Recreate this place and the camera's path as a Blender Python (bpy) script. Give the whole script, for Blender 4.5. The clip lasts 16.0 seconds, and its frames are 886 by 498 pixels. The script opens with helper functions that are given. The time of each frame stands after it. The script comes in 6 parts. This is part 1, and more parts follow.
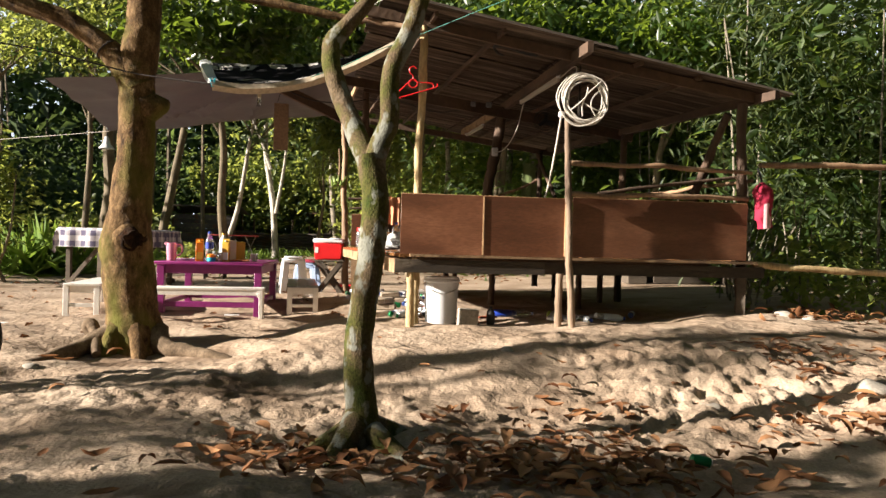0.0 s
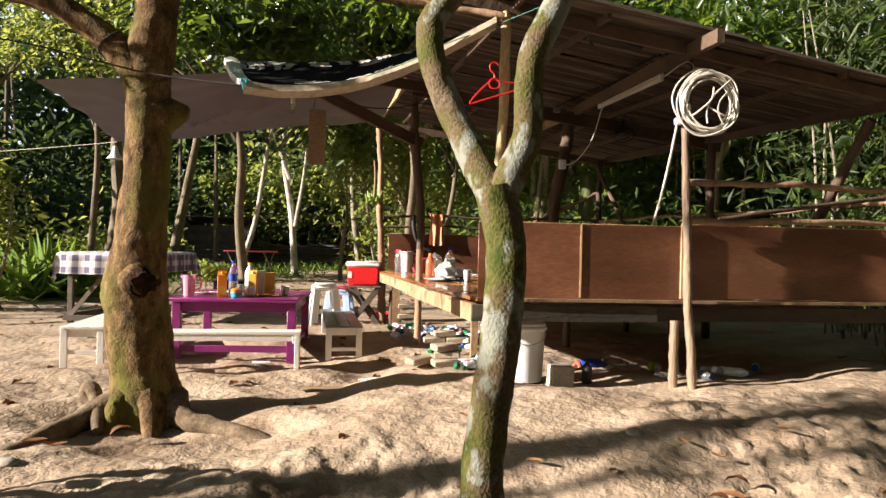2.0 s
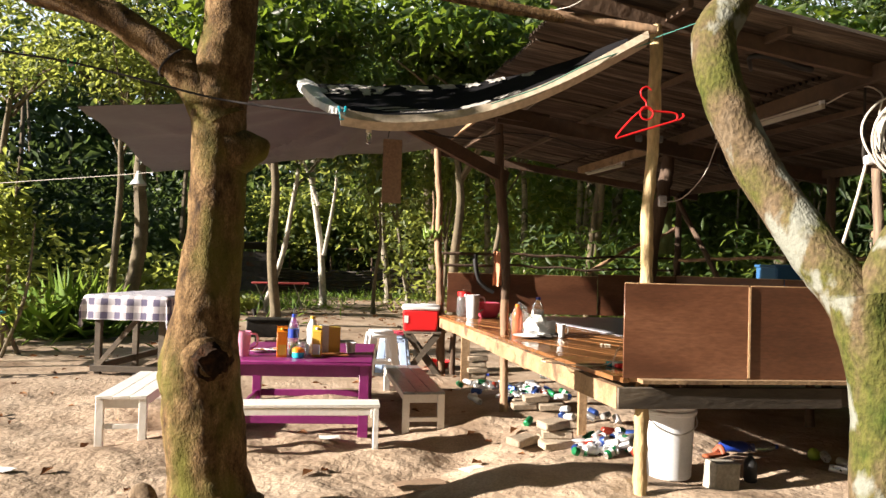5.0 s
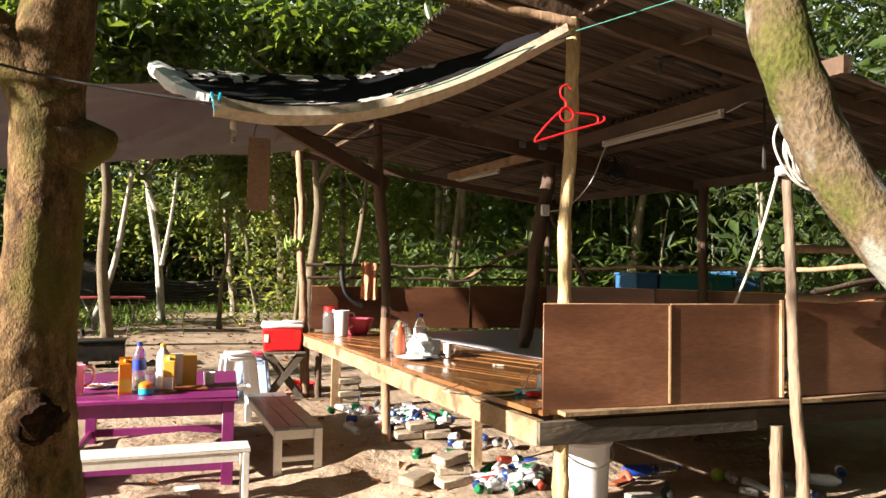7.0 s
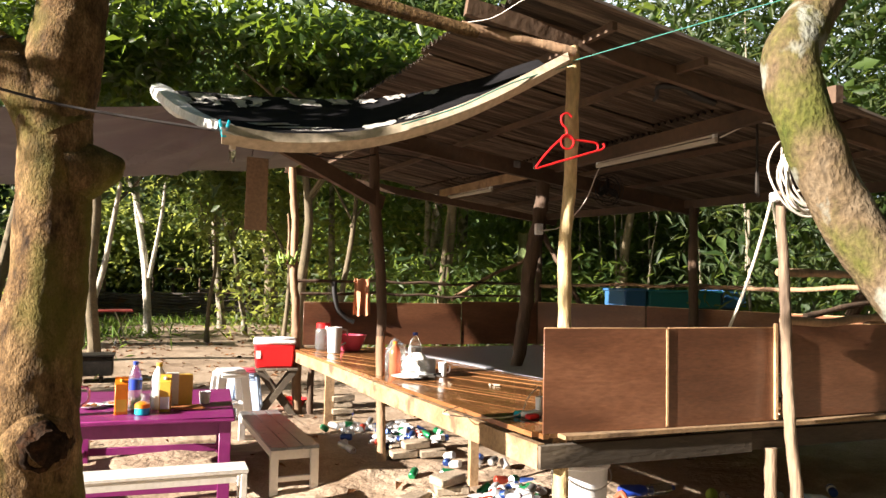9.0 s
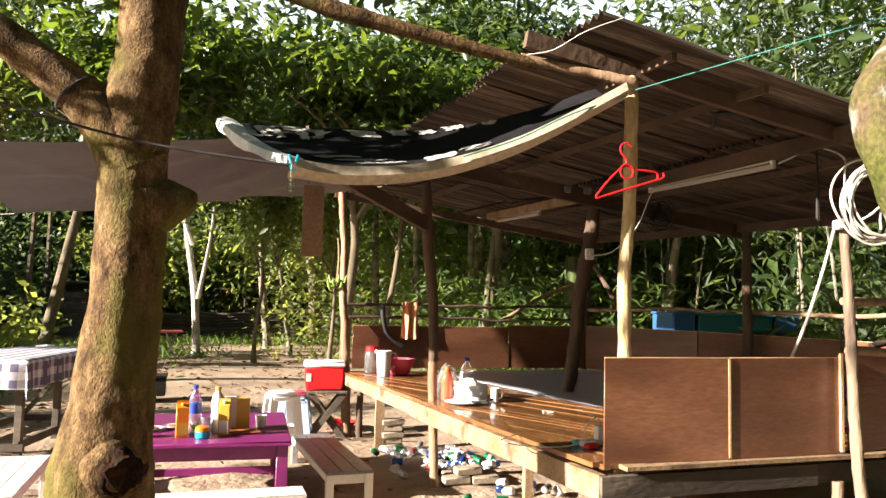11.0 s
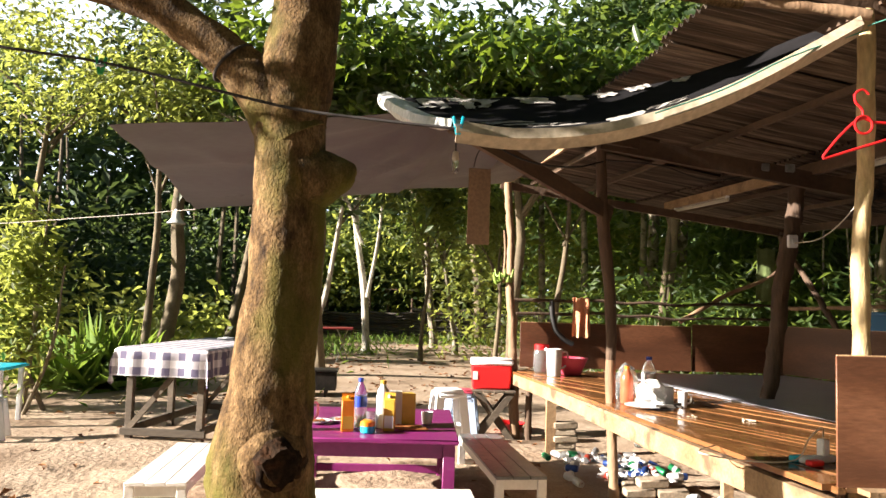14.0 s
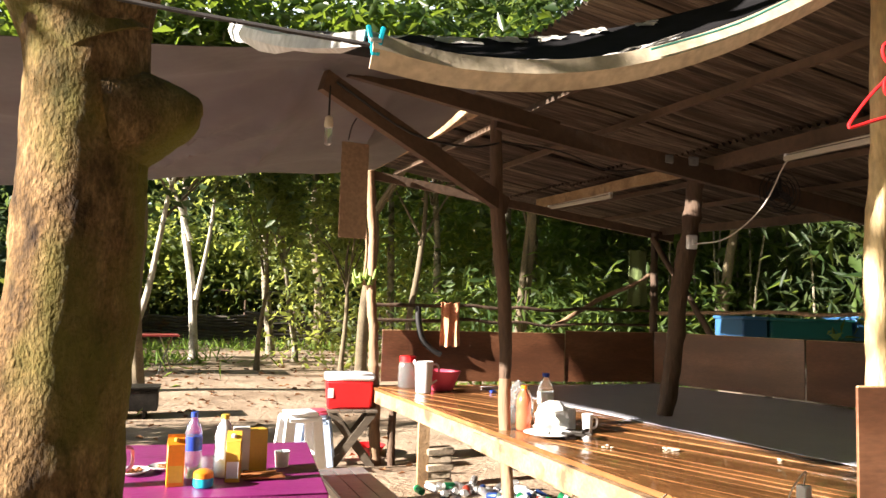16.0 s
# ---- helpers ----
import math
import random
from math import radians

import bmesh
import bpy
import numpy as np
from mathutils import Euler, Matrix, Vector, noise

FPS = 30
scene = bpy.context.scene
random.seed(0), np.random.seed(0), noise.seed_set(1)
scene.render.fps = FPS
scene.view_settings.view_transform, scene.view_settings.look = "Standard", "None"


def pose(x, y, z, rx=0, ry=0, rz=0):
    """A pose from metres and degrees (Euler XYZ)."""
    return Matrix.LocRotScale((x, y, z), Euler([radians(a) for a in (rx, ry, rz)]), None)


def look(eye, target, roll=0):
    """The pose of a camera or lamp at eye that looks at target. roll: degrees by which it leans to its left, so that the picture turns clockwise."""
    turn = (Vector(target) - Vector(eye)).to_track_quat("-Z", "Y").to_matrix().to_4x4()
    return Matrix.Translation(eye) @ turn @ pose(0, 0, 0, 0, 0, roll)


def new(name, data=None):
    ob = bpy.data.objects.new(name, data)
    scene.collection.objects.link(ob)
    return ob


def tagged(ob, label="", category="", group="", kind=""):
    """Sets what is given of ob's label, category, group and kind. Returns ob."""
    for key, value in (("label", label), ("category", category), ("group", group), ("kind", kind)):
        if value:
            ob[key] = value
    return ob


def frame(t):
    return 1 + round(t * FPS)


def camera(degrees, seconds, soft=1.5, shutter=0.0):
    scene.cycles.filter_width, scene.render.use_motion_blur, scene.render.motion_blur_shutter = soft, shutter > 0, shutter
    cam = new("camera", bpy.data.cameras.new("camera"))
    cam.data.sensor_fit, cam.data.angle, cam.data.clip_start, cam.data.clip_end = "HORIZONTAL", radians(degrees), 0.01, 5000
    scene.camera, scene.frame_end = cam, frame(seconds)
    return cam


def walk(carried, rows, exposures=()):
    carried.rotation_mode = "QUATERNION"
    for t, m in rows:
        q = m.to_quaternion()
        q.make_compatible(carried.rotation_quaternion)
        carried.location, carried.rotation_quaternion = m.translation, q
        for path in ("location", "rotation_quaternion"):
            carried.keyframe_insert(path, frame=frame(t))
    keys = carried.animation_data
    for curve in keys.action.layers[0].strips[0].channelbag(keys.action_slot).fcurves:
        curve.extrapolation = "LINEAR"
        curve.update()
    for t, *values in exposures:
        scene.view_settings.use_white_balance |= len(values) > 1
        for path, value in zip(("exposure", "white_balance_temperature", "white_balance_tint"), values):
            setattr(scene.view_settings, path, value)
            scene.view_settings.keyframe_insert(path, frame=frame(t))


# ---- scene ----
cam = camera(62.0, 16.0)
PATH = [
    (0, (-0.272, -7.463, 0.679), (-0.083, -5.472, 0.66), 1.5),
    (0.5, (-0.378, -6.993, 0.692), (-0.197, -5.002, 0.665), 1.4),
    (1, (-0.66, -6.586, 0.757), (-0.505, -4.592, 0.734), 2.1),
    (1.5, (-0.77, -6.267, 0.816), (-0.619, -4.272, 0.807), 1.5),
    (2, (-0.772, -5.895, 0.952), (-0.607, -3.902, 0.945), 1.3),
    (2.5, (-0.838, -5.702, 1.016), (-0.678, -3.709, 1.039), 1.2),
    (3, (-1.025, -5.5, 1.114), (-0.895, -3.505, 1.149), 1.7),
    (3.5, (-1.157, -5.356, 1.131), (-1.045, -3.36, 1.177), 1.6),
    (3.7, (-1.188, -5.235, 1.106), (-1.088, -3.238, 1.148), 1.6),
    (5.8, (-1.703, -4.419, 1.33), (-1.412, -2.441, 1.384), 1.4),
    (6, (-1.722, -4.336, 1.335), (-1.355, -2.37, 1.392), 1.1),
    (6.5, (-1.73, -4.103, 1.331), (-1.226, -2.168, 1.387), 1.0),
    (7, (-1.761, -3.941, 1.322), (-1.199, -2.023, 1.391), 0.9),
    (7.5, (-1.833, -3.941, 1.332), (-1.264, -2.026, 1.423), 1.0),
    (8, (-1.859, -3.961, 1.341), (-1.286, -2.047, 1.433), 1.0),
    (10.3, (-1.93, -3.957, 1.466), (-1.302, -2.062, 1.594), 1.2),
    (10.5, (-1.959, -3.958, 1.458), (-1.351, -2.058, 1.595), 1.4),
    (11, (-2.005, -3.97, 1.452), (-1.508, -2.039, 1.601), 1.3),
    (11.5, (-2.016, -4.024, 1.453), (-1.68, -2.059, 1.612), 1.1),
    (12, (-2.012, -4.059, 1.432), (-1.827, -2.075, 1.597), 1.3),
    (12.5, (-1.939, -4.064, 1.426), (-1.842, -2.073, 1.593), 1.1),
    (13, (-1.859, -3.976, 1.377), (-1.829, -1.982, 1.535), 1.1),
    (13.5, (-1.936, -3.685, 1.367), (-1.952, -1.69, 1.501), 1.8),
    (14, (-1.98, -3.466, 1.354), (-1.919, -1.472, 1.5), 1.7),
    (14.5, (-1.947, -3.205, 1.33), (-1.761, -1.22, 1.484), 1.4),
    (15, (-1.879, -2.858, 1.325), (-1.561, -0.889, 1.467), 1.1),
    (15.5, (-1.998, -2.518, 1.353), (-1.584, -0.567, 1.502), 1.9),
    (16, (-2.138, -2.237, 1.403), (-1.635, -0.308, 1.563), 1.6),
]
walk(cam, [(t, look(eye, target, roll)) for t, eye, target, roll in PATH], [(0, 1.68), (6, 1.84), (10.5, 2.15), (14.5, 2.15), (16, 2.4)])

# ---- world, sun ----
world = bpy.data.worlds.new("world")
scene.world = world
world.use_nodes = True
wn, wl = world.node_tree.nodes, world.node_tree.links
sky = wn.new("ShaderNodeTexSky")
sky.sky_type, sky.sun_disc = "NISHITA", False
SUN_WAY = Vector((0.982, 0.164, -0.35)).normalized()
sky.sun_elevation = math.asin(-SUN_WAY.z)
sky.sun_rotation = math.atan2(-SUN_WAY.x, -SUN_WAY.y)
wn["Background"].inputs["Strength"].default_value = 0.025
wl.new(sky.outputs[0], wn["Background"].inputs[0])
sun = new("sun", bpy.data.lights.new("sun", "SUN"))
sun.data.energy, sun.data.angle, sun.data.color = 5.0, radians(0.6), (1.0, 0.89, 0.77)
sun.rotation_euler = SUN_WAY.to_track_quat("-Z", "Y").to_euler()


# bright haze low over the horizon, far behind the forest
def sky_haze():
    m = bpy.data.materials.new("sky_haze")
    m.use_nodes = True
    n, l = m.node_tree.nodes, m.node_tree.links
    glow = n.new("ShaderNodeEmission")
    glow.inputs[0].default_value, glow.inputs[1].default_value = (0.78, 0.88, 1.0, 1), 0.42
    l.new(glow.outputs[0], n["Material Output"].inputs[0])
    bm = bmesh.new()
    ring = []
    for k in range(33):
        a = radians(25 + 130 * k / 32)
        ring.append([bm.verts.new((90 * math.cos(a), 90 * math.sin(a), z)) for z in (-2, 20, 45)])
    for p, q in zip(ring, ring[1:]):
        for k in range(2):
            bm.faces.new((p[k], p[k + 1], q[k + 1], q[k]))
    me = bpy.data.meshes.new("backdrop")
    bm.to_mesh(me)
    bm.free()
    me.materials.append(m)
    tagged(new("backdrop", me), "pale blue-white evening sky behind the forest", "sky", kind="structure")


sky_haze()


# ---- materials ----
def material(name, colours, scale=4.0, rough=0.7, bump=0.3, bump_scale=40.0, metal=0.0, stretch=(1, 1, 1), spread=0.0,
             fine=0.25, stain=None, stain_scale=2.0, stain_at=0.58, stain_soft=0.1, coat=0.0, trans=0.0, alpha=1.0, island=0.0, spec=0.5, turn=0.0):
    """A worn surface: two or three colours over a broad noise, a fine grain, stains, bump; spread: change from object to object."""
    m = bpy.data.materials.new(name)
    m.use_nodes = True
    n, l = m.node_tree.nodes, m.node_tree.links
    b = n["Principled BSDF"]
    tc, mp = n.new("ShaderNodeTexCoord"), n.new("ShaderNodeMapping")
    mp.inputs["Scale"].default_value = stretch
    spin = n.new("ShaderNodeMapping")
    spin.inputs["Rotation"].default_value = (0, 0, radians(turn))
    l.new(tc.outputs["Object"], spin.inputs[0])
    l.new(spin.outputs[0], mp.inputs[0])
    info = n.new("ShaderNodeObjectInfo")
    off = n.new("ShaderNodeVectorMath")
    off.operation = "MULTIPLY_ADD"
    mul = n.new("ShaderNodeMath")
    mul.operation, mul.inputs[1].default_value = "MULTIPLY", 37.0
    l.new(info.outputs["Random"], mul.inputs[0])
    off.inputs[1].default_value = (1, 1, 1)
    l.new(mp.outputs[0], off.inputs[0])
    l.new(mul.outputs[0], off.inputs[2])
    big = n.new("ShaderNodeTexNoise")
    big.inputs["Scale"].default_value, big.inputs["Detail"].default_value, big.inputs["Roughness"].default_value = scale, 6, 0.62
    l.new(off.outputs[0], big.inputs["Vector"])
    ramp = n.new("ShaderNodeValToRGB")
    e = ramp.color_ramp.elements
    while len(e) < len(colours):
        e.new(0.5)
    for i, c in enumerate(colours):
        e[i].position = 0.3 + 0.4 * i / max(1, len(colours) - 1)
        e[i].color = (*c, 1)
    l.new(big.outputs["Fac"], ramp.inputs[0])
    grain = n.new("ShaderNodeTexNoise")
    grain.inputs["Scale"].default_value, grain.inputs["Detail"].default_value = bump_scale, 5
    l.new(off.outputs[0], grain.inputs["Vector"])
    g2 = n.new("ShaderNodeMapRange")
    g2.inputs[3].default_value, g2.inputs[4].default_value = 1 - fine, 1 + fine
    g2.inputs[1].default_value, g2.inputs[2].default_value = 0.25, 0.75
    l.new(grain.outputs["Fac"], g2.inputs[0])
    hsv = n.new("ShaderNodeHueSaturation")
    l.new(ramp.outputs[0], hsv.inputs["Color"])
    l.new(g2.outputs[0], hsv.inputs["Value"])
    last = hsv.outputs[0]
    if spread or island:
        h2 = n.new("ShaderNodeHueSaturation")
        r = n.new("ShaderNodeMapRange")
        r.inputs[3].default_value, r.inputs[4].default_value = 1 - max(spread, island), 1 + max(spread, island)
        if island:
            geo = n.new("ShaderNodeNewGeometry")
            l.new(geo.outputs["Random Per Island"], r.inputs[0])
        else:
            l.new(info.outputs["Random"], r.inputs[0])
        l.new(r.outputs[0], h2.inputs["Value"])
        l.new(last, h2.inputs["Color"])
        last = h2.outputs[0]
    if stain:
        sn = n.new("ShaderNodeTexNoise")
        sn.inputs["Scale"].default_value, sn.inputs["Detail"].default_value = stain_scale, 7
        l.new(off.outputs[0], sn.inputs["Vector"])
        sr = n.new("ShaderNodeMapRange")
        sr.inputs[1].default_value, sr.inputs[2].default_value = stain_at, stain_at + stain_soft
        l.new(sn.outputs["Fac"], sr.inputs[0])
        mix = n.new("ShaderNodeMix")
        mix.data_type = "RGBA"
        mix.inputs["B"].default_value = (*stain, 1)
        l.new(sr.outputs[0], mix.inputs["Factor"])
        l.new(last, mix.inputs["A"])
        last = mix.outputs["Result"]
    l.new(last, b.inputs["Base Color"])
    rr = n.new("ShaderNodeMapRange")
    rr.inputs[3].default_value, rr.inputs[4].default_value = max(0.02, rough - 0.12), min(1, rough + 0.12)
    l.new(grain.outputs["Fac"], rr.inputs[0])
    l.new(rr.outputs[0], b.inputs["Roughness"])
    b.inputs["Metallic"].default_value = metal
    b.inputs["Coat Weight"].default_value = coat
    b.inputs["Transmission Weight"].default_value = trans
    b.inputs["Specular IOR Level"].default_value = spec
    if bump:
        bp = n.new("ShaderNodeBump")
        bp.inputs["Strength"].default_value, bp.inputs["Distance"].default_value = bump, 0.01
        l.new(grain.outputs["Fac"], bp.inputs["Height"])
        l.new(bp.outputs[0], b.inputs["Normal"])
    return m


def leaf_material(name, dark, light, through_colour, rough=0.45, amount=0.4, spec=0.5):
    """Leaves: colour changes from leaf to leaf, and some light comes through."""
    m = bpy.data.materials.new(name)
    m.use_nodes = True
    n, l = m.node_tree.nodes, m.node_tree.links
    b, out = n["Principled BSDF"], n["Material Output"]
    geo, ramp = n.new("ShaderNodeNewGeometry"), n.new("ShaderNodeValToRGB")
    ramp.color_ramp.elements[0].color, ramp.color_ramp.elements[1].color = (*dark, 1), (*light, 1)
    l.new(geo.outputs["Random Per Island"], ramp.inputs[0])
    l.new(ramp.outputs[0], b.inputs["Base Color"])
    b.inputs["Roughness"].default_value = rough
    b.inputs["Specular IOR Level"].default_value = spec
    tr, mix = n.new("ShaderNodeBsdfTranslucent"), n.new("ShaderNodeMixShader")
    tr.inputs[0].default_value = (*through_colour, 1)
    mix.inputs[0].default_value = amount
    l.new(b.outputs[0], mix.inputs[1])
    l.new(tr.outputs[0], mix.inputs[2])
    l.new(mix.outputs[0], out.inputs[0])
    return m


def plain(name, colour, rough=0.5, metal=0.0, trans=0.0, bump=0.0, coat=0.0):
    return material(name, [tuple(c * 0.92 for c in colour), colour], 6.0, rough, bump, 60.0, metal, fine=0.06, trans=trans, coat=coat)


def add_bump(m, scale, strength, distance):
    """A second, coarser relief under the fine one."""
    n, l = m.node_tree.nodes, m.node_tree.links
    fine = next(k for k in n if k.type == "BUMP")
    t, c, b = n.new("ShaderNodeTexNoise"), n.new("ShaderNodeTexCoord"), n.new("ShaderNodeBump")
    t.inputs["Scale"].default_value, t.inputs["Detail"].default_value = scale, 4
    b.inputs["Strength"].default_value, b.inputs["Distance"].default_value = strength, distance
    l.new(c.outputs["Object"], t.inputs["Vector"])
    l.new(t.outputs["Fac"], b.inputs["Height"])
    l.new(b.outputs[0], fine.inputs["Normal"])


SOIL = material("sandy_soil", [(0.25, 0.182, 0.126), (0.375, 0.285, 0.208), (0.46, 0.365, 0.278)], 1.3, 0.95, 0.6, 55, fine=0.24,
                stain=(0.19, 0.132, 0.088), stain_scale=0.9, stain_at=0.58, spec=0.15)
add_bump(SOIL, 14.0, 0.7, 0.035)
BARK_1 = material("mossy_bark", [(0.020, 0.011, 0.006), (0.118, 0.070, 0.030), (0.245, 0.158, 0.078)], 14, 0.9, 0.7, 120, stretch=(1, 1, 0.5), fine=0.55,
                  stain=(0.105, 0.100, 0.018), stain_scale=2.6, stain_at=0.47, stain_soft=0.16, spec=0.2)
add_bump(BARK_1, 48.0, 0.55, 0.022)
BARK_2 = material("lichen_bark", [(0.030, 0.050, 0.006), (0.075, 0.075, 0.018), (0.11, 0.078, 0.045), (0.16, 0.125, 0.085)], 5, 0.9, 0.9, 85, stretch=(1, 1, 0.7), fine=0.5,
                  stain=(0.20, 0.205, 0.172), stain_scale=9, stain_at=0.545, stain_soft=0.06, spec=0.2)
BARK_WHITE = material("white_bark", [(0.30, 0.27, 0.22), (0.48, 0.45, 0.39), (0.60, 0.57, 0.50)], 4, 0.85, 0.8, 45, fine=0.25,
                      stain=(0.16, 0.145, 0.11), stain_scale=6, stain_at=0.60)
BARK_3 = material("pale_bark", [(0.11, 0.09, 0.06), (0.23, 0.20, 0.15), (0.36, 0.325, 0.255)], 4, 0.85, 0.9, 45, fine=0.35,
                  stain=(0.075, 0.07, 0.04), stain_scale=7, stain_at=0.52)
BARK_4 = material("brown_bark", [(0.09, 0.07, 0.045), (0.18, 0.145, 0.09)], 4, 0.9, 0.7, 40, fine=0.3)
KNOT = material("dead_knot_wood", [(0.006, 0.004, 0.003), (0.022, 0.013, 0.008), (0.06, 0.026, 0.012)], 14, 0.95, 1.0, 60, fine=0.5, spec=0.08)
POLE = material("peeled_pole", [(0.16, 0.095, 0.055), (0.29, 0.18, 0.105), (0.38, 0.255, 0.155)], 4, 0.75, 0.6, 40, stretch=(1, 1, 0.15),
                stain=(0.13, 0.08, 0.05), stain_scale=4, stain_at=0.6)
POLE_GREY = material("greyed_pole", [(0.11, 0.075, 0.05), (0.24, 0.17, 0.115), (0.34, 0.25, 0.175)], 5, 0.85, 0.8, 50, stretch=(1, 1, 0.15), fine=0.35,
                     stain=(0.075, 0.05, 0.035), stain_scale=5, stain_at=0.57)
POLE_DARK = material("weathered_pole", [(0.05, 0.031, 0.021), (0.125, 0.078, 0.05)], 5, 0.85, 0.9, 55, stretch=(1, 1, 0.2))
POLE_PALE = material("fresh_pole", [(0.33, 0.22, 0.10), (0.50, 0.37, 0.19), (0.60, 0.48, 0.29)], 5, 0.7, 0.8, 55, stretch=(1, 1, 0.3), fine=0.3,
                     stain=(0.22, 0.21, 0.10), stain_scale=3, stain_at=0.6)
TIMBER = material("rough_timber", [(0.05, 0.03, 0.019), (0.125, 0.076, 0.047)], 3, 0.8, 0.6, 45, stretch=(0.4, 0.4, 0.4), spread=0.2)
TIMBER_PALE = material("sawn_timber", [(0.19, 0.112, 0.055), (0.32, 0.205, 0.11), (0.42, 0.29, 0.17)], 3, 0.8, 0.5, 45, spread=0.15,
                       stain=(0.13, 0.08, 0.045), stain_scale=4, stain_at=0.55)
TIMBER_GREY = material("greyed_timber", [(0.055, 0.043, 0.032), (0.135, 0.108, 0.08)], 3, 0.9, 0.5, 45, spread=0.2, stretch=(0.3, 1, 1))
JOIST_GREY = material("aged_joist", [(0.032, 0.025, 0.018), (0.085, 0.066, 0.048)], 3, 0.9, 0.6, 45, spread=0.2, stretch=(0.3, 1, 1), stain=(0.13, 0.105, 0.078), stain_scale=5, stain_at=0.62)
DECK = material("varnished_plank", [(0.075, 0.032, 0.012), (0.18, 0.08, 0.03), (0.29, 0.145, 0.058)], 3, 0.2, 0.35, 30, coat=0.4, stretch=(1, 0.16, 1), spread=0.3, fine=0.3,
                stain=(0.09, 0.045, 0.02), stain_scale=2, stain_at=0.6)
PLY = material("brown_plywood", [(0.095, 0.039, 0.021), (0.160, 0.067, 0.035), (0.225, 0.102, 0.056)], 1.6, 0.34, 0.2, 38, stretch=(0.5, 0.5, 2.0), spread=0.16, fine=0.22,
               stain=(0.10, 0.042, 0.024), stain_scale=1.3, stain_at=0.54, stain_soft=0.2, coat=0.15)
add_bump(DECK, 5.0, 0.5, 0.03)
PLY_EDGE = material("raw_plywood_edge", [(0.45, 0.27, 0.14), (0.6, 0.4, 0.22)], 6, 0.8, 0.3, 60)
# dark streaks along the waves paint groove shade as well as dirt
SHEET = material("aged_groove_shaded_sheet", [(0.012, 0.008, 0.006), (0.092, 0.066, 0.048), (0.25, 0.195, 0.146)], 3, 0.8, 0.6, 30, fine=0.6, stretch=(0.12, 9.0, 1), spread=0.2, turn=-7.0,
                 stain=(0.06, 0.038, 0.026), stain_scale=1.4, stain_at=0.58)
TARP = material("grey_tarpaulin", [(0.068, 0.060, 0.066), (0.102, 0.091, 0.097)], 1.5, 0.65, 0.15, 14, fine=0.08, stain=(0.068, 0.060, 0.062), stain_scale=1.2)
BANNER = material("black_banner_cloth", [(0.010, 0.010, 0.011), (0.022, 0.021, 0.023)], 3, 0.9, 0.2, 20, fine=0.15, spec=0.02)
WHITE_CLOTH = material("dirty_white_print", [(0.30, 0.285, 0.27), (0.48, 0.46, 0.44)], 7, 0.75, 0.2, 30, stain=(0.06, 0.058, 0.056), stain_scale=9, stain_at=0.6)
HEM_WHITE = material("white_tarp_edge", [(0.50, 0.50, 0.50), (0.66, 0.66, 0.66)], 5, 0.6, 0.3, 30, stain=(0.32, 0.30, 0.27), stain_scale=6, stain_at=0.62)
HEM = material("tan_tarp_hem", [(0.40, 0.33, 0.24), (0.52, 0.44, 0.33)], 4, 0.75, 0.3, 30)
CARD = material("brown_cardboard", [(0.25, 0.165, 0.105), (0.33, 0.225, 0.15)], 4, 0.85, 0.2, 40)
PURPLE = material("purple_paint", [(0.19, 0.018, 0.125), (0.245, 0.026, 0.165)], 4, 0.34, 0.2, 25, fine=0.1, stain=(0.15, 0.014, 0.10), stain_scale=3, stain_at=0.62)
WHITE_PAINT = material("white_paint", [(0.74, 0.70, 0.65), (0.82, 0.80, 0.77)], 4, 0.5, 0.25, 30, fine=0.06, stain=(0.45, 0.37, 0.28), stain_scale=5, stain_at=0.66)
GREY_PAINT = material("worn_grey_paint", [(0.12, 0.125, 0.13), (0.20, 0.205, 0.21)], 5, 0.32, 0.3, 35)
PLASTIC_WHITE = plain("white_plastic", (0.78, 0.80, 0.84), 0.35)
PLASTIC_BLUE = plain("pale_blue_plastic", (0.42, 0.55, 0.78), 0.4)
PLASTIC_RED = plain("red_plastic", (0.70, 0.018, 0.022), 0.35)
PLASTIC_PINK = plain("pink_plastic", (0.70, 0.09, 0.16), 0.35)
PLASTIC_TEAL = plain("teal_plastic", (0.008, 0.13, 0.14), 0.6)
PLASTIC_DEEP = plain("blue_plastic", (0.025, 0.10, 0.24), 0.55)
CYAN = plain("cyan_plastic", (0.01, 0.45, 0.62), 0.4)
GREEN = plain("green_plastic", (0.02, 0.35, 0.09), 0.4)
ORANGE = plain("orange_print", (0.80, 0.24, 0.015), 0.4)
YELLOW = plain("yellow_print", (0.70, 0.44, 0.06), 0.4)
BLACK = plain("black_rubber", (0.014, 0.014, 0.015), 0.6, bump=0.2)
IRON = material("sooty_iron", [(0.02, 0.018, 0.016), (0.055, 0.047, 0.04)], 6, 0.6, 0.4, 40, metal=0.6)
STEEL = plain("bare_steel", (0.55, 0.54, 0.53), 0.35, metal=0.9)
ALU = plain("aluminium", (0.68, 0.68, 0.69), 0.3, metal=0.9)
GLASSY = plain("clear_plastic", (0.85, 0.90, 0.93), 0.08, trans=0.9)
BOTTLE_ORANGE = plain("orange_clear_plastic", (0.85, 0.26, 0.13), 0.2, trans=0.55)
LABEL_BLUE = plain("blue_label", (0.02, 0.06, 0.42), 0.4)
PINK_CLEAR = plain("pink_clear_plastic", (0.90, 0.45, 0.62), 0.2, trans=0.4)
TAN_PAINT = plain("cream_plastic", (0.66, 0.60, 0.47), 0.45)
